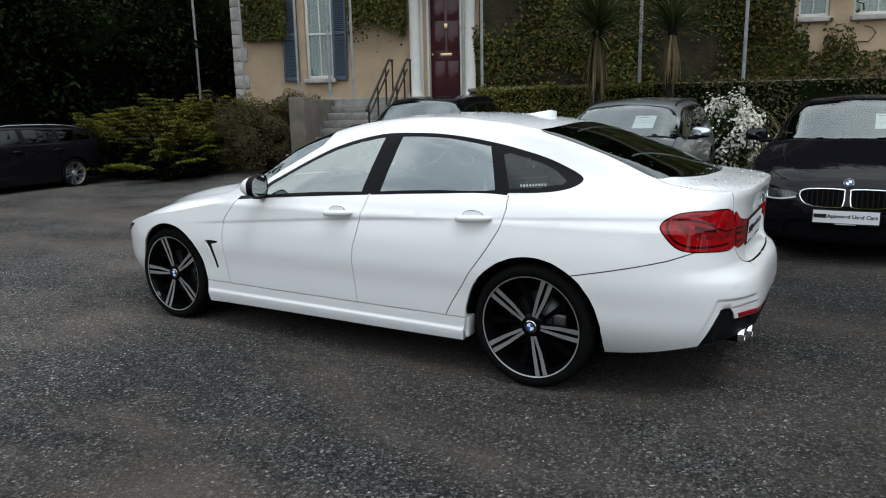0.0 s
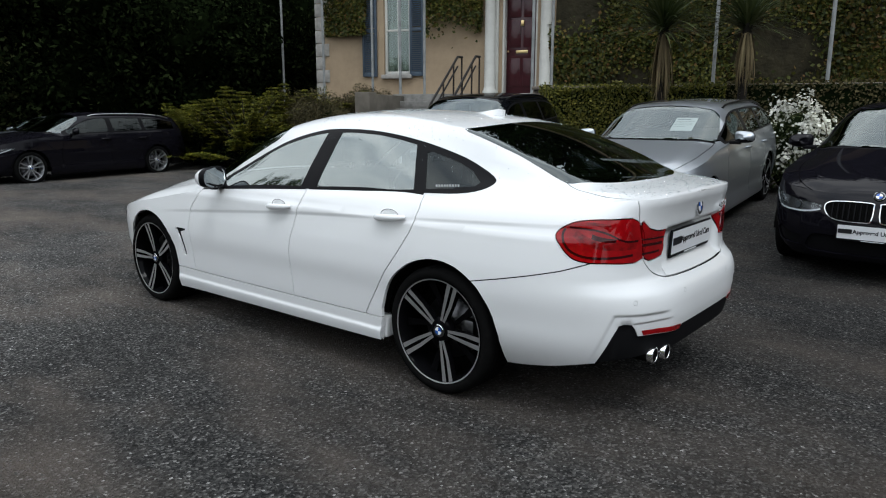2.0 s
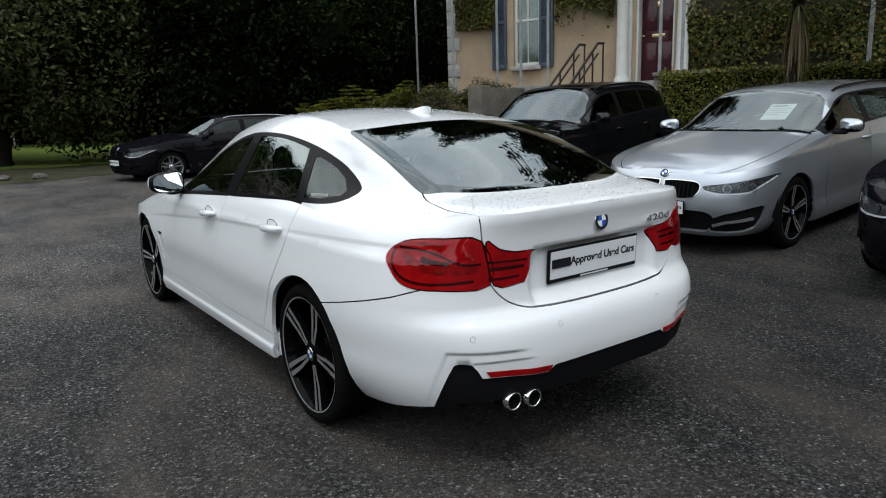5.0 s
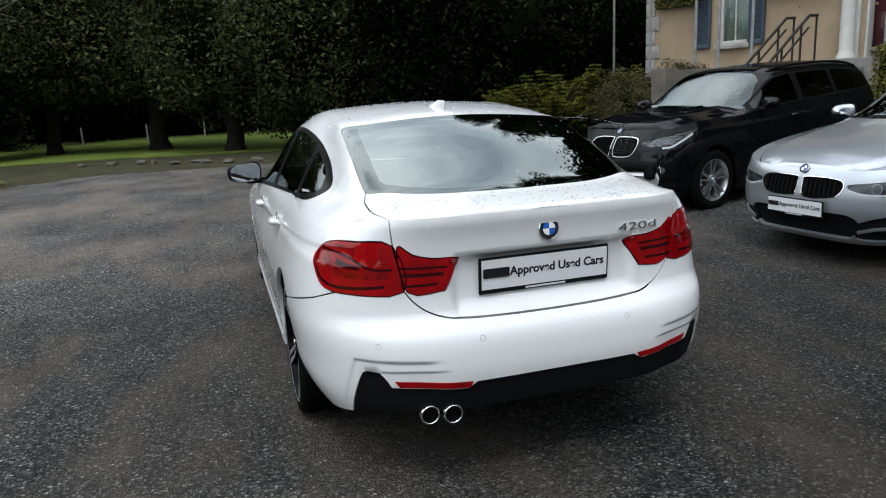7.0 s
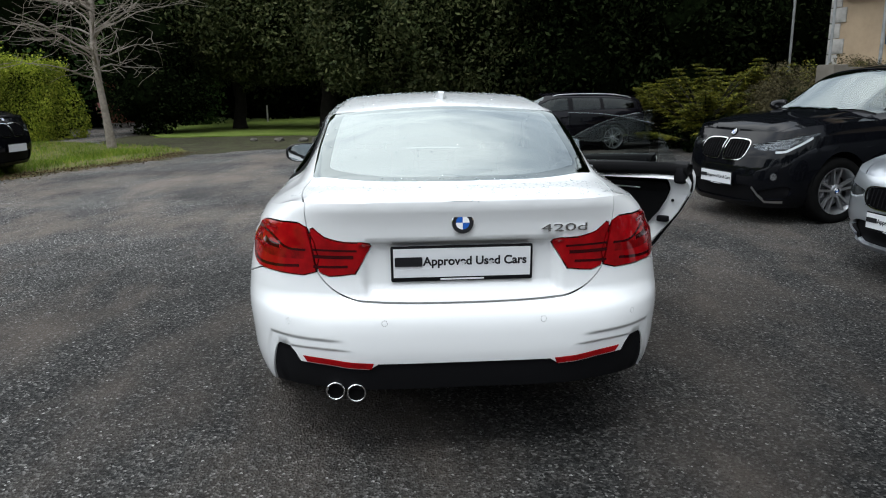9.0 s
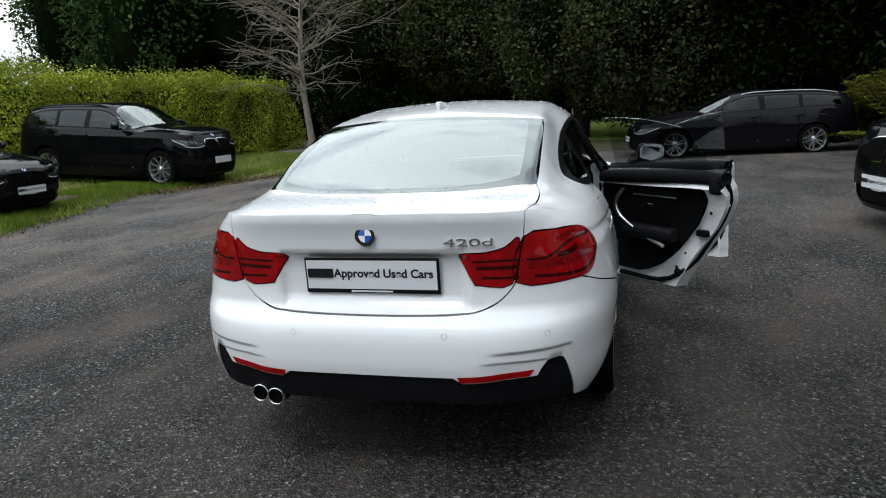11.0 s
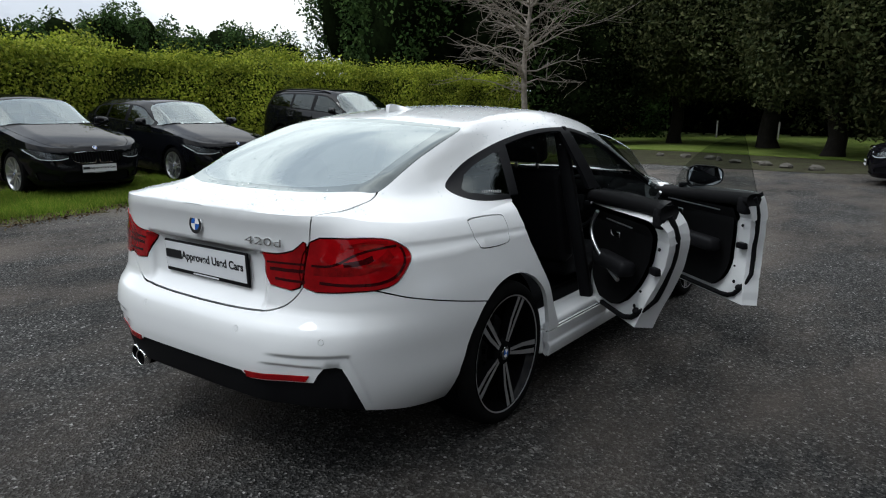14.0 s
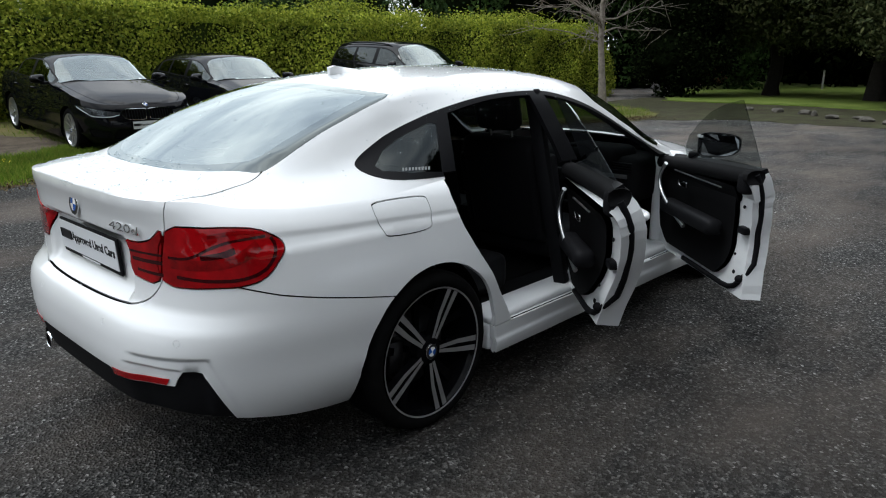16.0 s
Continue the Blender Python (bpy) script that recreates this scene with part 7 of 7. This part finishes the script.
def wall_with_holes(name, u0, u1, z0, z1, v0, v1, holes, material, parent):
    """A wall slab with openings that go through it. holes: (ua, ub, za, zb)."""
    bm = bmesh.new()
    us = sorted({u0, u1, *[h[0] for h in holes], *[h[1] for h in holes]})
    for a, b in zip(us, us[1:]):
        cuts = sorted((h[2], h[3]) for h in holes if h[0] <= a + 1e-6 and h[1] >= b - 1e-6)
        z = z0
        for c, d in cuts + [(z1, z1)]:
            if c > z:
                bm_box(bm, (a, v0, z), (b, v1, c))
            z = d
    bmesh.ops.remove_doubles(bm, verts=bm.verts, dist=1e-4)
    return part(name, from_bm(name, bm, material), parent)


WIN = (-3.10, -2.48, 2.0, 3.92)
DOOR = (-.40, .34, 1.55, 3.85)
WINR = [(6.78, 7.32, 2.85, 4.4), (7.72, 8.6, 2.85, 4.4)]
wall_with_holes("front_wall", -4.78, 16, 0, 5.6, 0, .35, [WIN, DOOR] + WINR, PLASTER, house)
box("side_wall", (-4.78, .352, 0), (-4.43, 9, 5.6), PLASTER, house, 0)
box("back_wall", (-4.78, 9.0, 0), (16, 9.3, 5.6), PLASTER, house, 0)
box("far_wall", (15.65, .352, 0), (16, 8.998, 5.6), PLASTER, house, 0)
rf = bmesh.new()
vs = [rf.verts.new(p) for p in ((-5.1, -.4, 5.6), (16.4, -.4, 5.6), (16.4, 9.6, 5.6), (-5.1, 9.6, 5.6), (-1, 4.6, 7.6), (12, 4.6, 7.6))]
for q in ((0, 1, 5, 4), (2, 3, 4, 5), (3, 0, 4), (1, 2, 5), (3, 2, 1, 0)):
    rf.faces.new([vs[i] for i in q])
part("roof", from_bm("roof", rf, SLATE), house)
for i in range(17):
    w = .34 if i % 2 else .23
    box("quoin", (-4.805, -.025, .4 + i * .29), (-4.805 + w, .0, .4 + i * .29 + .275), QUOIN, house, .006)


def sash_window(ua, ub, za, zb, curtain=True):
    wd = tagged(new("window"), "")
    wd.parent = house
    box("window_frame", (ua, .06, za), (ua + .055, .14, zb), WHITE_WOOD, wd, .006)
    box("window_frame", (ub - .055, .06, za), (ub, .14, zb), WHITE_WOOD, wd, .006)
    box("window_frame", (ua + .055, .06, za), (ub - .055, .14, za + .07), WHITE_WOOD, wd, .006)
    box("window_frame", (ua + .055, .06, zb - .06), (ub - .055, .14, zb), WHITE_WOOD, wd, .006)
    zm = za + .48 * (zb - za)
    box("meeting_rail", (ua + .055, .065, zm), (ub - .055, .135, zm + .045), WHITE_WOOD, wd, .005)
    box("glazing_bar", ((ua + ub) / 2 - .011, .075, za + .07), ((ua + ub) / 2 + .011, .125, zb - .06), WHITE_WOOD, wd, .003)
    box("pane", (ua + .05, .098, za + .06), (ub - .05, .102, zb - .05), WGLASS, wd, 0).visible_shadow = False
    box("window_sill", (ua - .04, -.09, za - .09), (ub + .06, .10, za), QUOIN, wd, .012)
    if curtain:
        vs, fs = [], []
        k = 40
        for i in range(k + 1):
            u = ua + (ub - ua) * i / k
            v = .24 + .025 * math.sin(i * 1.3)
            vs += [(u, v, za), (u, v, zb)]
        fs = [(2 * i, 2 * i + 2, 2 * i + 3, 2 * i + 1) for i in range(k)]
        part("curtain", mesh("curtain", vs, fs, CURTAIN), wd)
    # Dark board close behind the curtain, in place of an unlit room.
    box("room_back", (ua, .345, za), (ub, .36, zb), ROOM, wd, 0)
    return wd


sash_window(*WIN)
for w in WINR:
    sash_window(*w)


def shutter(ua, ub, za, zb):
    s = box("shutter", (ua, -.065, za), (ua + .05, -.02, zb), BLUE_WOOD, house, .004)
    box("shutter_stile", (ub - .05, -.065, za), (ub, -.02, zb), BLUE_WOOD, s, .004)
    for z in (za, (za + zb) / 2 - .04, zb - .08):
        box("shutter_rail", (ua + .05, -.063, z), (ub - .05, -.022, z + .08), BLUE_WOOD, s, .003)
    me = from_bm("louvre", bm_box(bmesh.new(), (ua + .05, -.022, -.004), (ub - .05, .022, .004), 0), BLUE_WOOD)
    z = za + .10
    while z < zb - .1:
        if abs(z - (za + zb) / 2) > .06:
            part("louvre", me, s, "", pose(0, -.043, z, 42, 0, 0))
        z += .042
    return s


shutter(-3.60, -3.25, 1.96, 3.92)
shutter(-2.46, -2.14, 1.96, 3.92)
# doorway
dw = tagged(new("front_door"), "maroon panelled front door with brass letter plate")
dw.parent = house
DB = bmesh.new()
bm_box(DB, (-.36, .22, 1.56), (.30, .265, 3.62), .004)
part("door_leaf", from_bm("door_leaf", DB, MAROON, True), dw)
for u in (-.30, .0):
    for z0_, z1_ in ((1.72, 2.30), (2.52, 3.05), (3.12, 3.52)):
        box("door_panel", (u, .205, z0_), (u + .24, .22, z1_), MAROON, dw, .008)
box("letter_plate", (-.15, .196, 2.40), (.10, .215, 2.46), BRASS, dw, .004)
box("door_knocker", (-.06, .185, 2.95), (.01, .215, 3.06), BRASS, dw, .006)
box("door_knob", (-.34, .185, 2.42), (-.30, .215, 2.46), BRASS, dw, .01)
box("threshold", (-.40, -.05, 1.50), (.34, .30, 1.555), STEP_STONE, dw, .01)
box("overlight", (-.36, .23, 3.66), (.30, .25, 3.85), WGLASS, dw, 0)
box("door_lining", (-.45, .02, 1.55), (-.36, .30, 3.85), WHITE_WOOD, dw, .006)
box("door_lining", (.30, .02, 1.55), (.39, .30, 3.85), WHITE_WOOD, dw, .006)
# Dark board behind the door leaf, in place of an unlit hall.
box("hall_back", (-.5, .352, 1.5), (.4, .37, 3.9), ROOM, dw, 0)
for u in (-.62, .54):
    vs, fs, _ = revolve([(.15, 1.55), (.15, 1.62), (.125, 1.66), (.115, 1.72), (.105, 3.9), (.125, 3.95), (.14, 4.05)], 24, "z")
    col = part("door_column", mesh("door_column", [(a, b, c) for a, b, c in vs], fs, WHITE_WOOD), house, "", pose(u, -.14, 0))
    box("pilaster", (u - .05 if u > 0 else u - .02, -.06, 1.55), (u + .15 if u < 0 else u + .05, .0, 4.05), WHITE_WOOD, house, .006)
box("door_hood", (-.85, -.40, 4.05), (.77, .0, 4.35), WHITE_WOOD, house, .02)

# terrace before the house, with steps
TZ = 1.52
terrace = tagged(new("terrace"), "raised terrace with rubble stone retaining wall", "terrace", kind="structure")
terrace.matrix_basis = HM
box("terrace_fill", (-4.60, -1.3, 0), (-1.95, -.002, TZ - .2), RUBBLE, terrace, .02)
box("terrace_fill", (-1.95, -2.15, 0), (1.0, -.002, TZ), STEP_STONE, terrace, .02)
box("terrace_fill", (1.0, -3.2, 0), (14, -.002, TZ + .02), RUBBLE, terrace, .03)
box("terrace_coping", (1.0, -3.26, TZ + .02), (14, -2.9, TZ + .08), RUBBLE, terrace, .015)
stairs = tagged(new("stone_steps"), "granite steps leading up to the front door", "steps")
stairs.matrix_basis = HM
n_st = 9
for i in range(n_st):
    zt = TZ - (i + 1) * .135
    va = -2.15 - (i + 1) * .215
    wl = -1.70 - .06 * max(0, i - 4)
    box("step", (wl - (.25 if i > 5 else 0), va, zt - .14), (.50, va + .24, zt), STEP_STONE, stairs, .012)
    box("riser", (wl + .03 - (.23 if i > 5 else 0), va + .03, 0), (.48, va + .235, zt - .14), RUBBLE, stairs, 0)
pier = tagged(new("stair_pier"), "rendered grey pier and wall beside the steps", "wall")
pier.matrix_basis = HM
RENDER_GREY = mat("grey_render", (.10, .09, .075), .9, var=.3, scale=2.5, bump=.4, bscale=30, bdist=.01)
box("pier", (-1.94, -3.72, 0), (-1.66, -3.42, 1.52), RENDER_GREY, pier, .02)
box("flank_wall", (-1.90, -3.42, 0), (-1.70, -2.15, 1.49), RENDER_GREY, pier, .02)
bol = revolve([(0, .36), (.06, .355), (.10, .33), (.125, .28), (.135, .0)], 20, "z")
tagged(part("stone_bollard", mesh("stone_bollard", bol[0], bol[1], QUOIN), None, "", pose(-10.35, 8.1, ground_z(-10.35, 8.1) - .02)), "small round-topped stone bollard by the steps", "bollard")


def railing(u):
    rl = tagged(new("stair_railing"), "black iron handrail on the steps", "railing", "stair handrails")
    rl.matrix_basis = HM
    top = [(u, -1.95, TZ + .66), (u, -2.2, TZ + .65), (u, -3.55, TZ - .19), (u, -3.62, TZ - .25)]
    tube("handrail", top, .022, IRON, rl)
    tube("lower_rail", [(a, b, c - .17) for a, b, c in top[1:3]], .016, IRON, rl)
    for v, zb, zt in ((-1.97, TZ, TZ + .66), (-2.42, TZ - .15, TZ + .51), (-2.95, TZ - .50, TZ + .18), (-3.5, TZ - .85, TZ - .16)):
        tube("baluster", [(u, v, zb), (u, v, zt)], .016, IRON, rl)


railing(-.62)
railing(-.28)
# slim posts before the front
for u, v in ((-5.73, .05), (-4.34, -.5), (-2.77, -1.28), (-1.79, -2.12), (-1.53, -1.54), (1.04, -1.9), (.74, -2.1), (5.2, -3.35), (3.72, -3.0)):
    p = tube("slim_post", [(u, v, TZ - .02 if u > -5 else .5), (u, v, TZ + 1.2), (u, v, 4.9)], .027, POST_GREY, None, 10)
    p.matrix_basis = HM
    tagged(p, "slim grey-painted iron veranda post", "post", "veranda posts")


# ivy and creeper on the front
def ivy(n, zones, seed, name, size=.075):
    rg = np.random.default_rng(seed)
    Ps, Ns = [], []
    for u0, u1, z0, z1, f in zones:
        k = int(n * f)
        u, z = rg.uniform(u0, u1, k), rg.uniform(z0, z1, k)
        keep = (np.sin(u * 2.1 + z * 1.7 + seed) + np.sin(u * .9 - z * 2.6) + rg.normal(size=k) * .5) > -.35
        u, z = u[keep], z[keep]
        depth = .05 + .07 * (1 + np.sin(u * 3.3) * np.sin(z * 2.7)) + rg.uniform(0, .07, len(u))
        Ps.append(np.column_stack([u, -depth, z]))
        Ns.append(np.tile([0, -1, .45], (len(u), 1)))
    V, F = leaves(np.concatenate(Ps), np.concatenate(Ns), size, rg, .8, .8)
    ob = part(name, quick(name, V, F, LEAF_IVY), None, "", HM)
    return tagged(ob, "green and bronze ivy clinging to the house front", "ivy", kind="stuff")


ivy(78000, [(.62, 6.8, 1.6, 5.3, .62), (-2.05, -.80, 2.72, 4.6, .13), (-4.5, -3.45, 2.85, 4.6, .10), (-1.7, -.85, 2.50, 2.85, .012), (7.22, 7.76, 1.7, 4.8, .05), (6.2, 6.95, 1.7, 4.6, .06), (6.2, 9, 1.6, 2.2, .03)], 41, "ivy")
IVY_CORE = mat("ivy_stems", (.026, .023, .013), .95, var=.5, scale=2.5, bump=.9, bscale=10, bdist=.06)
box("ivy_stems", (.72, -.05, 1.6), (6.70, -.003, 5.3), IVY_CORE, None, .02, m=HM)
tagged(bpy.data.objects["ivy_stems"], "tangle of dry ivy stems on the wall", "ivy", kind="stuff")
rg_s = random.Random(9)
stems = thing("creeper_stems", "bare brown creeper stems on the cream wall", "creeper", HM)
for s in range(4, 9):
    u, z = rg_s.uniform(-2.3, -1.0) if s < 4 else rg_s.uniform(6.3, 9), rg_s.uniform(1.7, 3.3)
    pts = []
    for i in range(9):
        pts.append((u, -.015, z))
        u += rg_s.uniform(-.16, .22)
        z += rg_s.uniform(-.02, .16)
    tube("stem", pts, [.014 - .0012 * i for i in range(9)], BARK, stems, 5)

hedge("low_hedge", [tuple((HM @ Vector((1.2, -3.35, 0)))[:2]), tuple((HM @ Vector((3.9, -3.45, 0)))[:2])], 1.98, .55, 30000, .06, LEAF_GOLD, "low clipped yellow-green hedge on the terrace edge", 23, 0, .08)
hedge("low_hedge", [tuple((HM @ Vector((3.9, -3.3, 0)))[:2]), tuple((HM @ Vector((9.5, -3.3, 0)))[:2])], 2.02, .5, 16000, .07, LEAF_BROWN, "low brownish hedge on the terrace edge", 24, 0, .08)


# cabbage palms
def cabbage_palm(u, v, head, size, seed, n=150):
    rg = random.Random(seed)
    base = HM @ Vector((u, v, 0))
    t = thing("cabbage_palm", "cabbage palm with spiky green head and dry skirt", "palm", pose(base.x, base.y, 0), "cabbage palms")
    vs, fs, _ = revolve([(.11, 0), (.085, .8), (.075, head - .3), (.09, head)], 12, "z")
    part("trunk", mesh("trunk", vs, fs, BARK), t)

    def swords(k, lo, hi, ln, w):
        V, F = [], []
        for i in range(k):
            a = rg.uniform(0, 6.283)
            el = radians(rg.uniform(lo, hi))
            L = ln * rg.uniform(.75, 1.1)
            d = Vector((math.cos(a), math.sin(a), 0))
            p = Vector((0, 0, head + rg.uniform(-.15, .12)))
            sd = Vector((-d.y, d.x, 0))
            q = []
            for j in range(6):
                tt = j / 5
                ww = w * (1 - tt) ** .7 * (.6 + .8 * min(1, tt * 4)) * .5
                q.append((p - sd * ww, p + sd * ww))
                e = el - tt * radians(38 if el > 0 else 25)
                p = p + (d * math.cos(e) + Vector((0, 0, 1)) * math.sin(e)) * (L / 5)
            k0 = len(V)
            for x, y in q:
                V += [x, y]
            F += [(k0 + 2 * j, k0 + 2 * j + 1, k0 + 2 * j + 3, k0 + 2 * j + 2) for j in range(5)]
        return np.array([tuple(v) for v in V]), np.array(F)
    V, F = swords(n, -8, 82, size, .035)
    part("leaf_head", quick("leaf_head", V, F, SWORD_GREEN), t)
    V, F = swords(int(n * .8), -89, -68, size * .95, .035)
    part("dry_skirt", quick("dry_skirt", V, F, SWORD_DRY), t)


cabbage_palm(3.04, -4.25, 2.95, 1.35, 1, 300)
cabbage_palm(4.10, -3.85, 3.0, 1.15, 2, 230)


def shrub(name, x, y, z, radii, n, size, material, label, seed, clumps=40, ratio=.5, spread=.3, up=.4):
    rg = np.random.default_rng(seed)
    s = thing(name, label, "shrub", pose(x, y, 0))
    P, N = blob_points(n, (0, 0, z), radii, rg, clumps, spread, .45)
    P[:, 2] = np.abs(P[:, 2])
    V, F = leaves(P, N + np.array([0, 0, up]), size, rg, ratio)
    part("foliage", quick("foliage", V, F, material), s)
    # Dark solid in place of the shade among the inner leaves.
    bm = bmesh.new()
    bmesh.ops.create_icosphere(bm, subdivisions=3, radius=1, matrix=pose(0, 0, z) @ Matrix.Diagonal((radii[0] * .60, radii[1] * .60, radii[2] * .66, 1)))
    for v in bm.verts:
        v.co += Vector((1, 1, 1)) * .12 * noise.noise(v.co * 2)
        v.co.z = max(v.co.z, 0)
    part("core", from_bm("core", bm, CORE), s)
    return s


# white-flowering bush and dry strap leaves by the yard
fb = shrub("flowering_bush", .95, 7.95, .85, (.62, .55, .82), 6000, .05, LEAF_OLIVE, "bush covered in small white daisy flowers", 51)
P, N = blob_points(2300, (0, 0, .85), (.62, .55, .82), np.random.default_rng(52), 90, .2, .78)
V, F = leaves(P, N * 2, .055, np.random.default_rng(53), .9)
part("blossom", quick("blossom", V, F, PETAL), fb, "white daisy flowers")


def strap_clump(x, y, n, ln, material, label, seed, z=0.0, spread=.25, lo=35, hi=88):
    rg = random.Random(seed)
    V, F = [], []
    for i in range(n):
        a = rg.uniform(0, 6.283)
        el = radians(rg.uniform(lo, hi))
        L = ln * rg.uniform(.6, 1.15)
        d = Vector((math.cos(a), math.sin(a), 0))
        p = Vector((rg.gauss(0, spread), rg.gauss(0, spread), z))
        sd = Vector((-d.y, d.x, 0))
        k0 = len(V)
        for j in range(6):
            tt = j / 5
            ww = .016 * (1 - tt * .85)
            V += [p - sd * ww, p + sd * ww]
            e = el - tt * tt * radians(85)
            p = p + (d * math.cos(e) + Vector((0, 0, 1)) * math.sin(e)) * (L / 5)
        F += [(k0 + 2 * j, k0 + 2 * j + 1, k0 + 2 * j + 3, k0 + 2 * j + 2) for j in range(5)]
    ob = part("strap_leaf_clump", quick("strap_leaf_clump", np.array([tuple(v) for v in V]), np.array(F), material), None, "", pose(x, y, 0))
    return tagged(ob, label, "plant", kind="stuff")


strap_clump(2.0, 8.3, 260, 1.45, SWORD_DRY, "clump of dry tan strap leaves", 61, .1)
strap_clump(2.75, 8.7, 240, 1.5, SWORD_DRY, "clump of dry tan strap leaves", 62, .2)
strap_clump(3.5, 9.0, 200, 1.6, SWORD_DRY, "clump of dry tan strap leaves", 63, .2)
strap_clump(2.3, 9.0, 160, 1.4, SWORD_GREEN, "clump of green strap leaves", 64, .3)
strap_clump(-.4, 9.0, 160, 1.0, SWORD_GREEN, "clump of green strap leaves", 65, .8)


# junipers and heath on the bank beside the steps
def juniper(x, y, n_fans, ln, seed, hgt, label, z=0.0):
    """A spreading juniper: arching limbs that end in flat drooping sprays, in layers with dark gaps."""
    rg = np.random.default_rng(seed)
    j = thing("juniper", label, "shrub", pose(x, y, z), "junipers")
    Ps, Ns = [], []

    def limbs(branch):
        for i in range(n_fans):
            a = rg.uniform(0, 6.283)
            hz = hgt * (.18 + .82 * ((i + .5) / n_fans))
            L = ln * rg.uniform(.65, 1.1) * (1.15 - .5 * hz / hgt)
            d = np.array([math.cos(a), math.sin(a), 0])
            w = np.array([-d[1], d[0], 0])
            arc = lambda t: np.array([*(d[:2] * L * t), hz * (t ** .55) - .16 * max(0, t - .75) * 4 * max(0, t - .75)])
            pts = [Vector(arc(t)) for t in (0, .25, .5, .75, 1)]
            branch(pts, [.04, .032, .024, .016, .006], 5)
            for q in range(7):
                u = .42 + .55 * q / 6
                for sg in (-1, 1):
                    tip = arc(u) + (d * .9 + w * sg * rg.uniform(.4, 1.0)) * rg.uniform(.18, .42) * (1.3 - u)
                    k = 80
                    tt = rg.uniform(0, 1, (k, 1)) ** .7
                    P = arc(u) * (1 - tt) + tip * tt + rg.normal(size=(k, 3)) * np.array([.05, .05, .012])
                    Ps.append(P)
                    Ns.append(np.tile([0, 0, 1.0], (k, 1)))
    tagged(part("limb", limb_tree("limb", 0, 0, 0, limbs, BARK, "", "", 1, 1), j), kind="stuff")
    V, F = leaves(np.concatenate(Ps), np.concatenate(Ns) * 3.0, .11, rg, .15, .1)
    part("foliage", quick("foliage", V, F, LEAF_JUNIPER), j)
    return j


for jx, jy, jn, jl, js, jh in ((-11.5, 7.1, 50, 1.7, 71, 2.0), (-10.7, 9.0, 34, 1.6, 72, 2.05), (-12.8, 6.9, 40, 1.5, 73, 1.7), (-14.2, 7.7, 30, 1.6, 74, 1.7), (-12.2, 8.2, 46, 1.8, 75, 2.2), (-12.0, 9.8, 24, 1.5, 76, 1.9)):
    juniper(jx, jy, jn, jl, js, jh, "spreading yellow-green juniper with layered sprays")
shrub("heath_bush", -9.75, 8.25, .85, (1.2, .85, 1.05), 40000, .065, LEAF_BROWN, "brown-green clipped heath bush beside the steps", 54, 70, .3)
for u, v, seed in ((-4.3, -1.75, 81), (-3.5, -1.9, 82), (-2.75, -2.1, 83)):
    b = HM @ Vector((u, v, 0))
    shrub("heath_bush", b.x, b.y, .95, (.95, .65, .98), 15000, .07, LEAF_BROWN if seed != 82 else LEAF_JUNIPER, "brown-green heath bush on the bank below the window", seed, 60, .3)
shrub("heath_bush", -9.15, 9.35, 1.0, (.85, .95, 1.05), 26000, .065, LEAF_BROWN, "brown-green heath bush against the stair wall", 84, 70, .3)
# Added dark masses stand in for the shade inside the junipers.
shrub("dark_shrub", -11.0, 7.0, .4, (.9, .6, .5), 5000, .09, LEAF_DARK, "low dark shrub under the juniper", 55)
shrub("dark_shrub", -12.4, 7.0, .5, (1.2, .7, .6), 5000, .09, LEAF_DARK, "low dark shrub under the juniper", 56)
shrub("dark_shrub", -13.8, 7.2, .5, (1.2, .7, .6), 5000, .09, LEAF_DARK, "low dark shrub under the juniper", 57)
# a brick outbuilding beyond the lawn
BRICK = mat("red_brick", (.16, .055, .04), .9, var=.3, scale=7, bump=.5, bscale=20, bdist=.01)
shed = thing("outbuilding", "dark red brick outbuilding beyond the lawn", "building", pose(-40, -16.5, 0, 0, 0, 25))
box("wall", (-4, -2, 0), (4, 2, 2.9), BRICK, shed, 0)
rf = bmesh.new()
vs = [rf.verts.new(p) for p in ((-4.3, -2.3, 2.9), (4.3, -2.3, 2.9), (4.3, 2.3, 2.9), (-4.3, 2.3, 2.9), (-4.3, 0, 4.2), (4.3, 0, 4.2))]
for q in ((0, 1, 5, 4), (2, 3, 4, 5), (3, 0, 4), (1, 2, 5), (3, 2, 1, 0)):
    rf.faces.new([vs[i] for i in q])
part("roof", from_bm("roof", rf, SLATE), shed)
# fence posts at the far side of the lawn
for px, py in ((-33.0, -4.2), (-34.0, -1.5), (-33.5, -7.2), (-34.5, 1.2)):
    tagged(tube("fence_post", [(px, py, 0), (px, py, .45), (px, py, .9)], .04, QUOIN, None, 8), "pale slender fence post beyond the lawn", "post", "lawn fence posts")
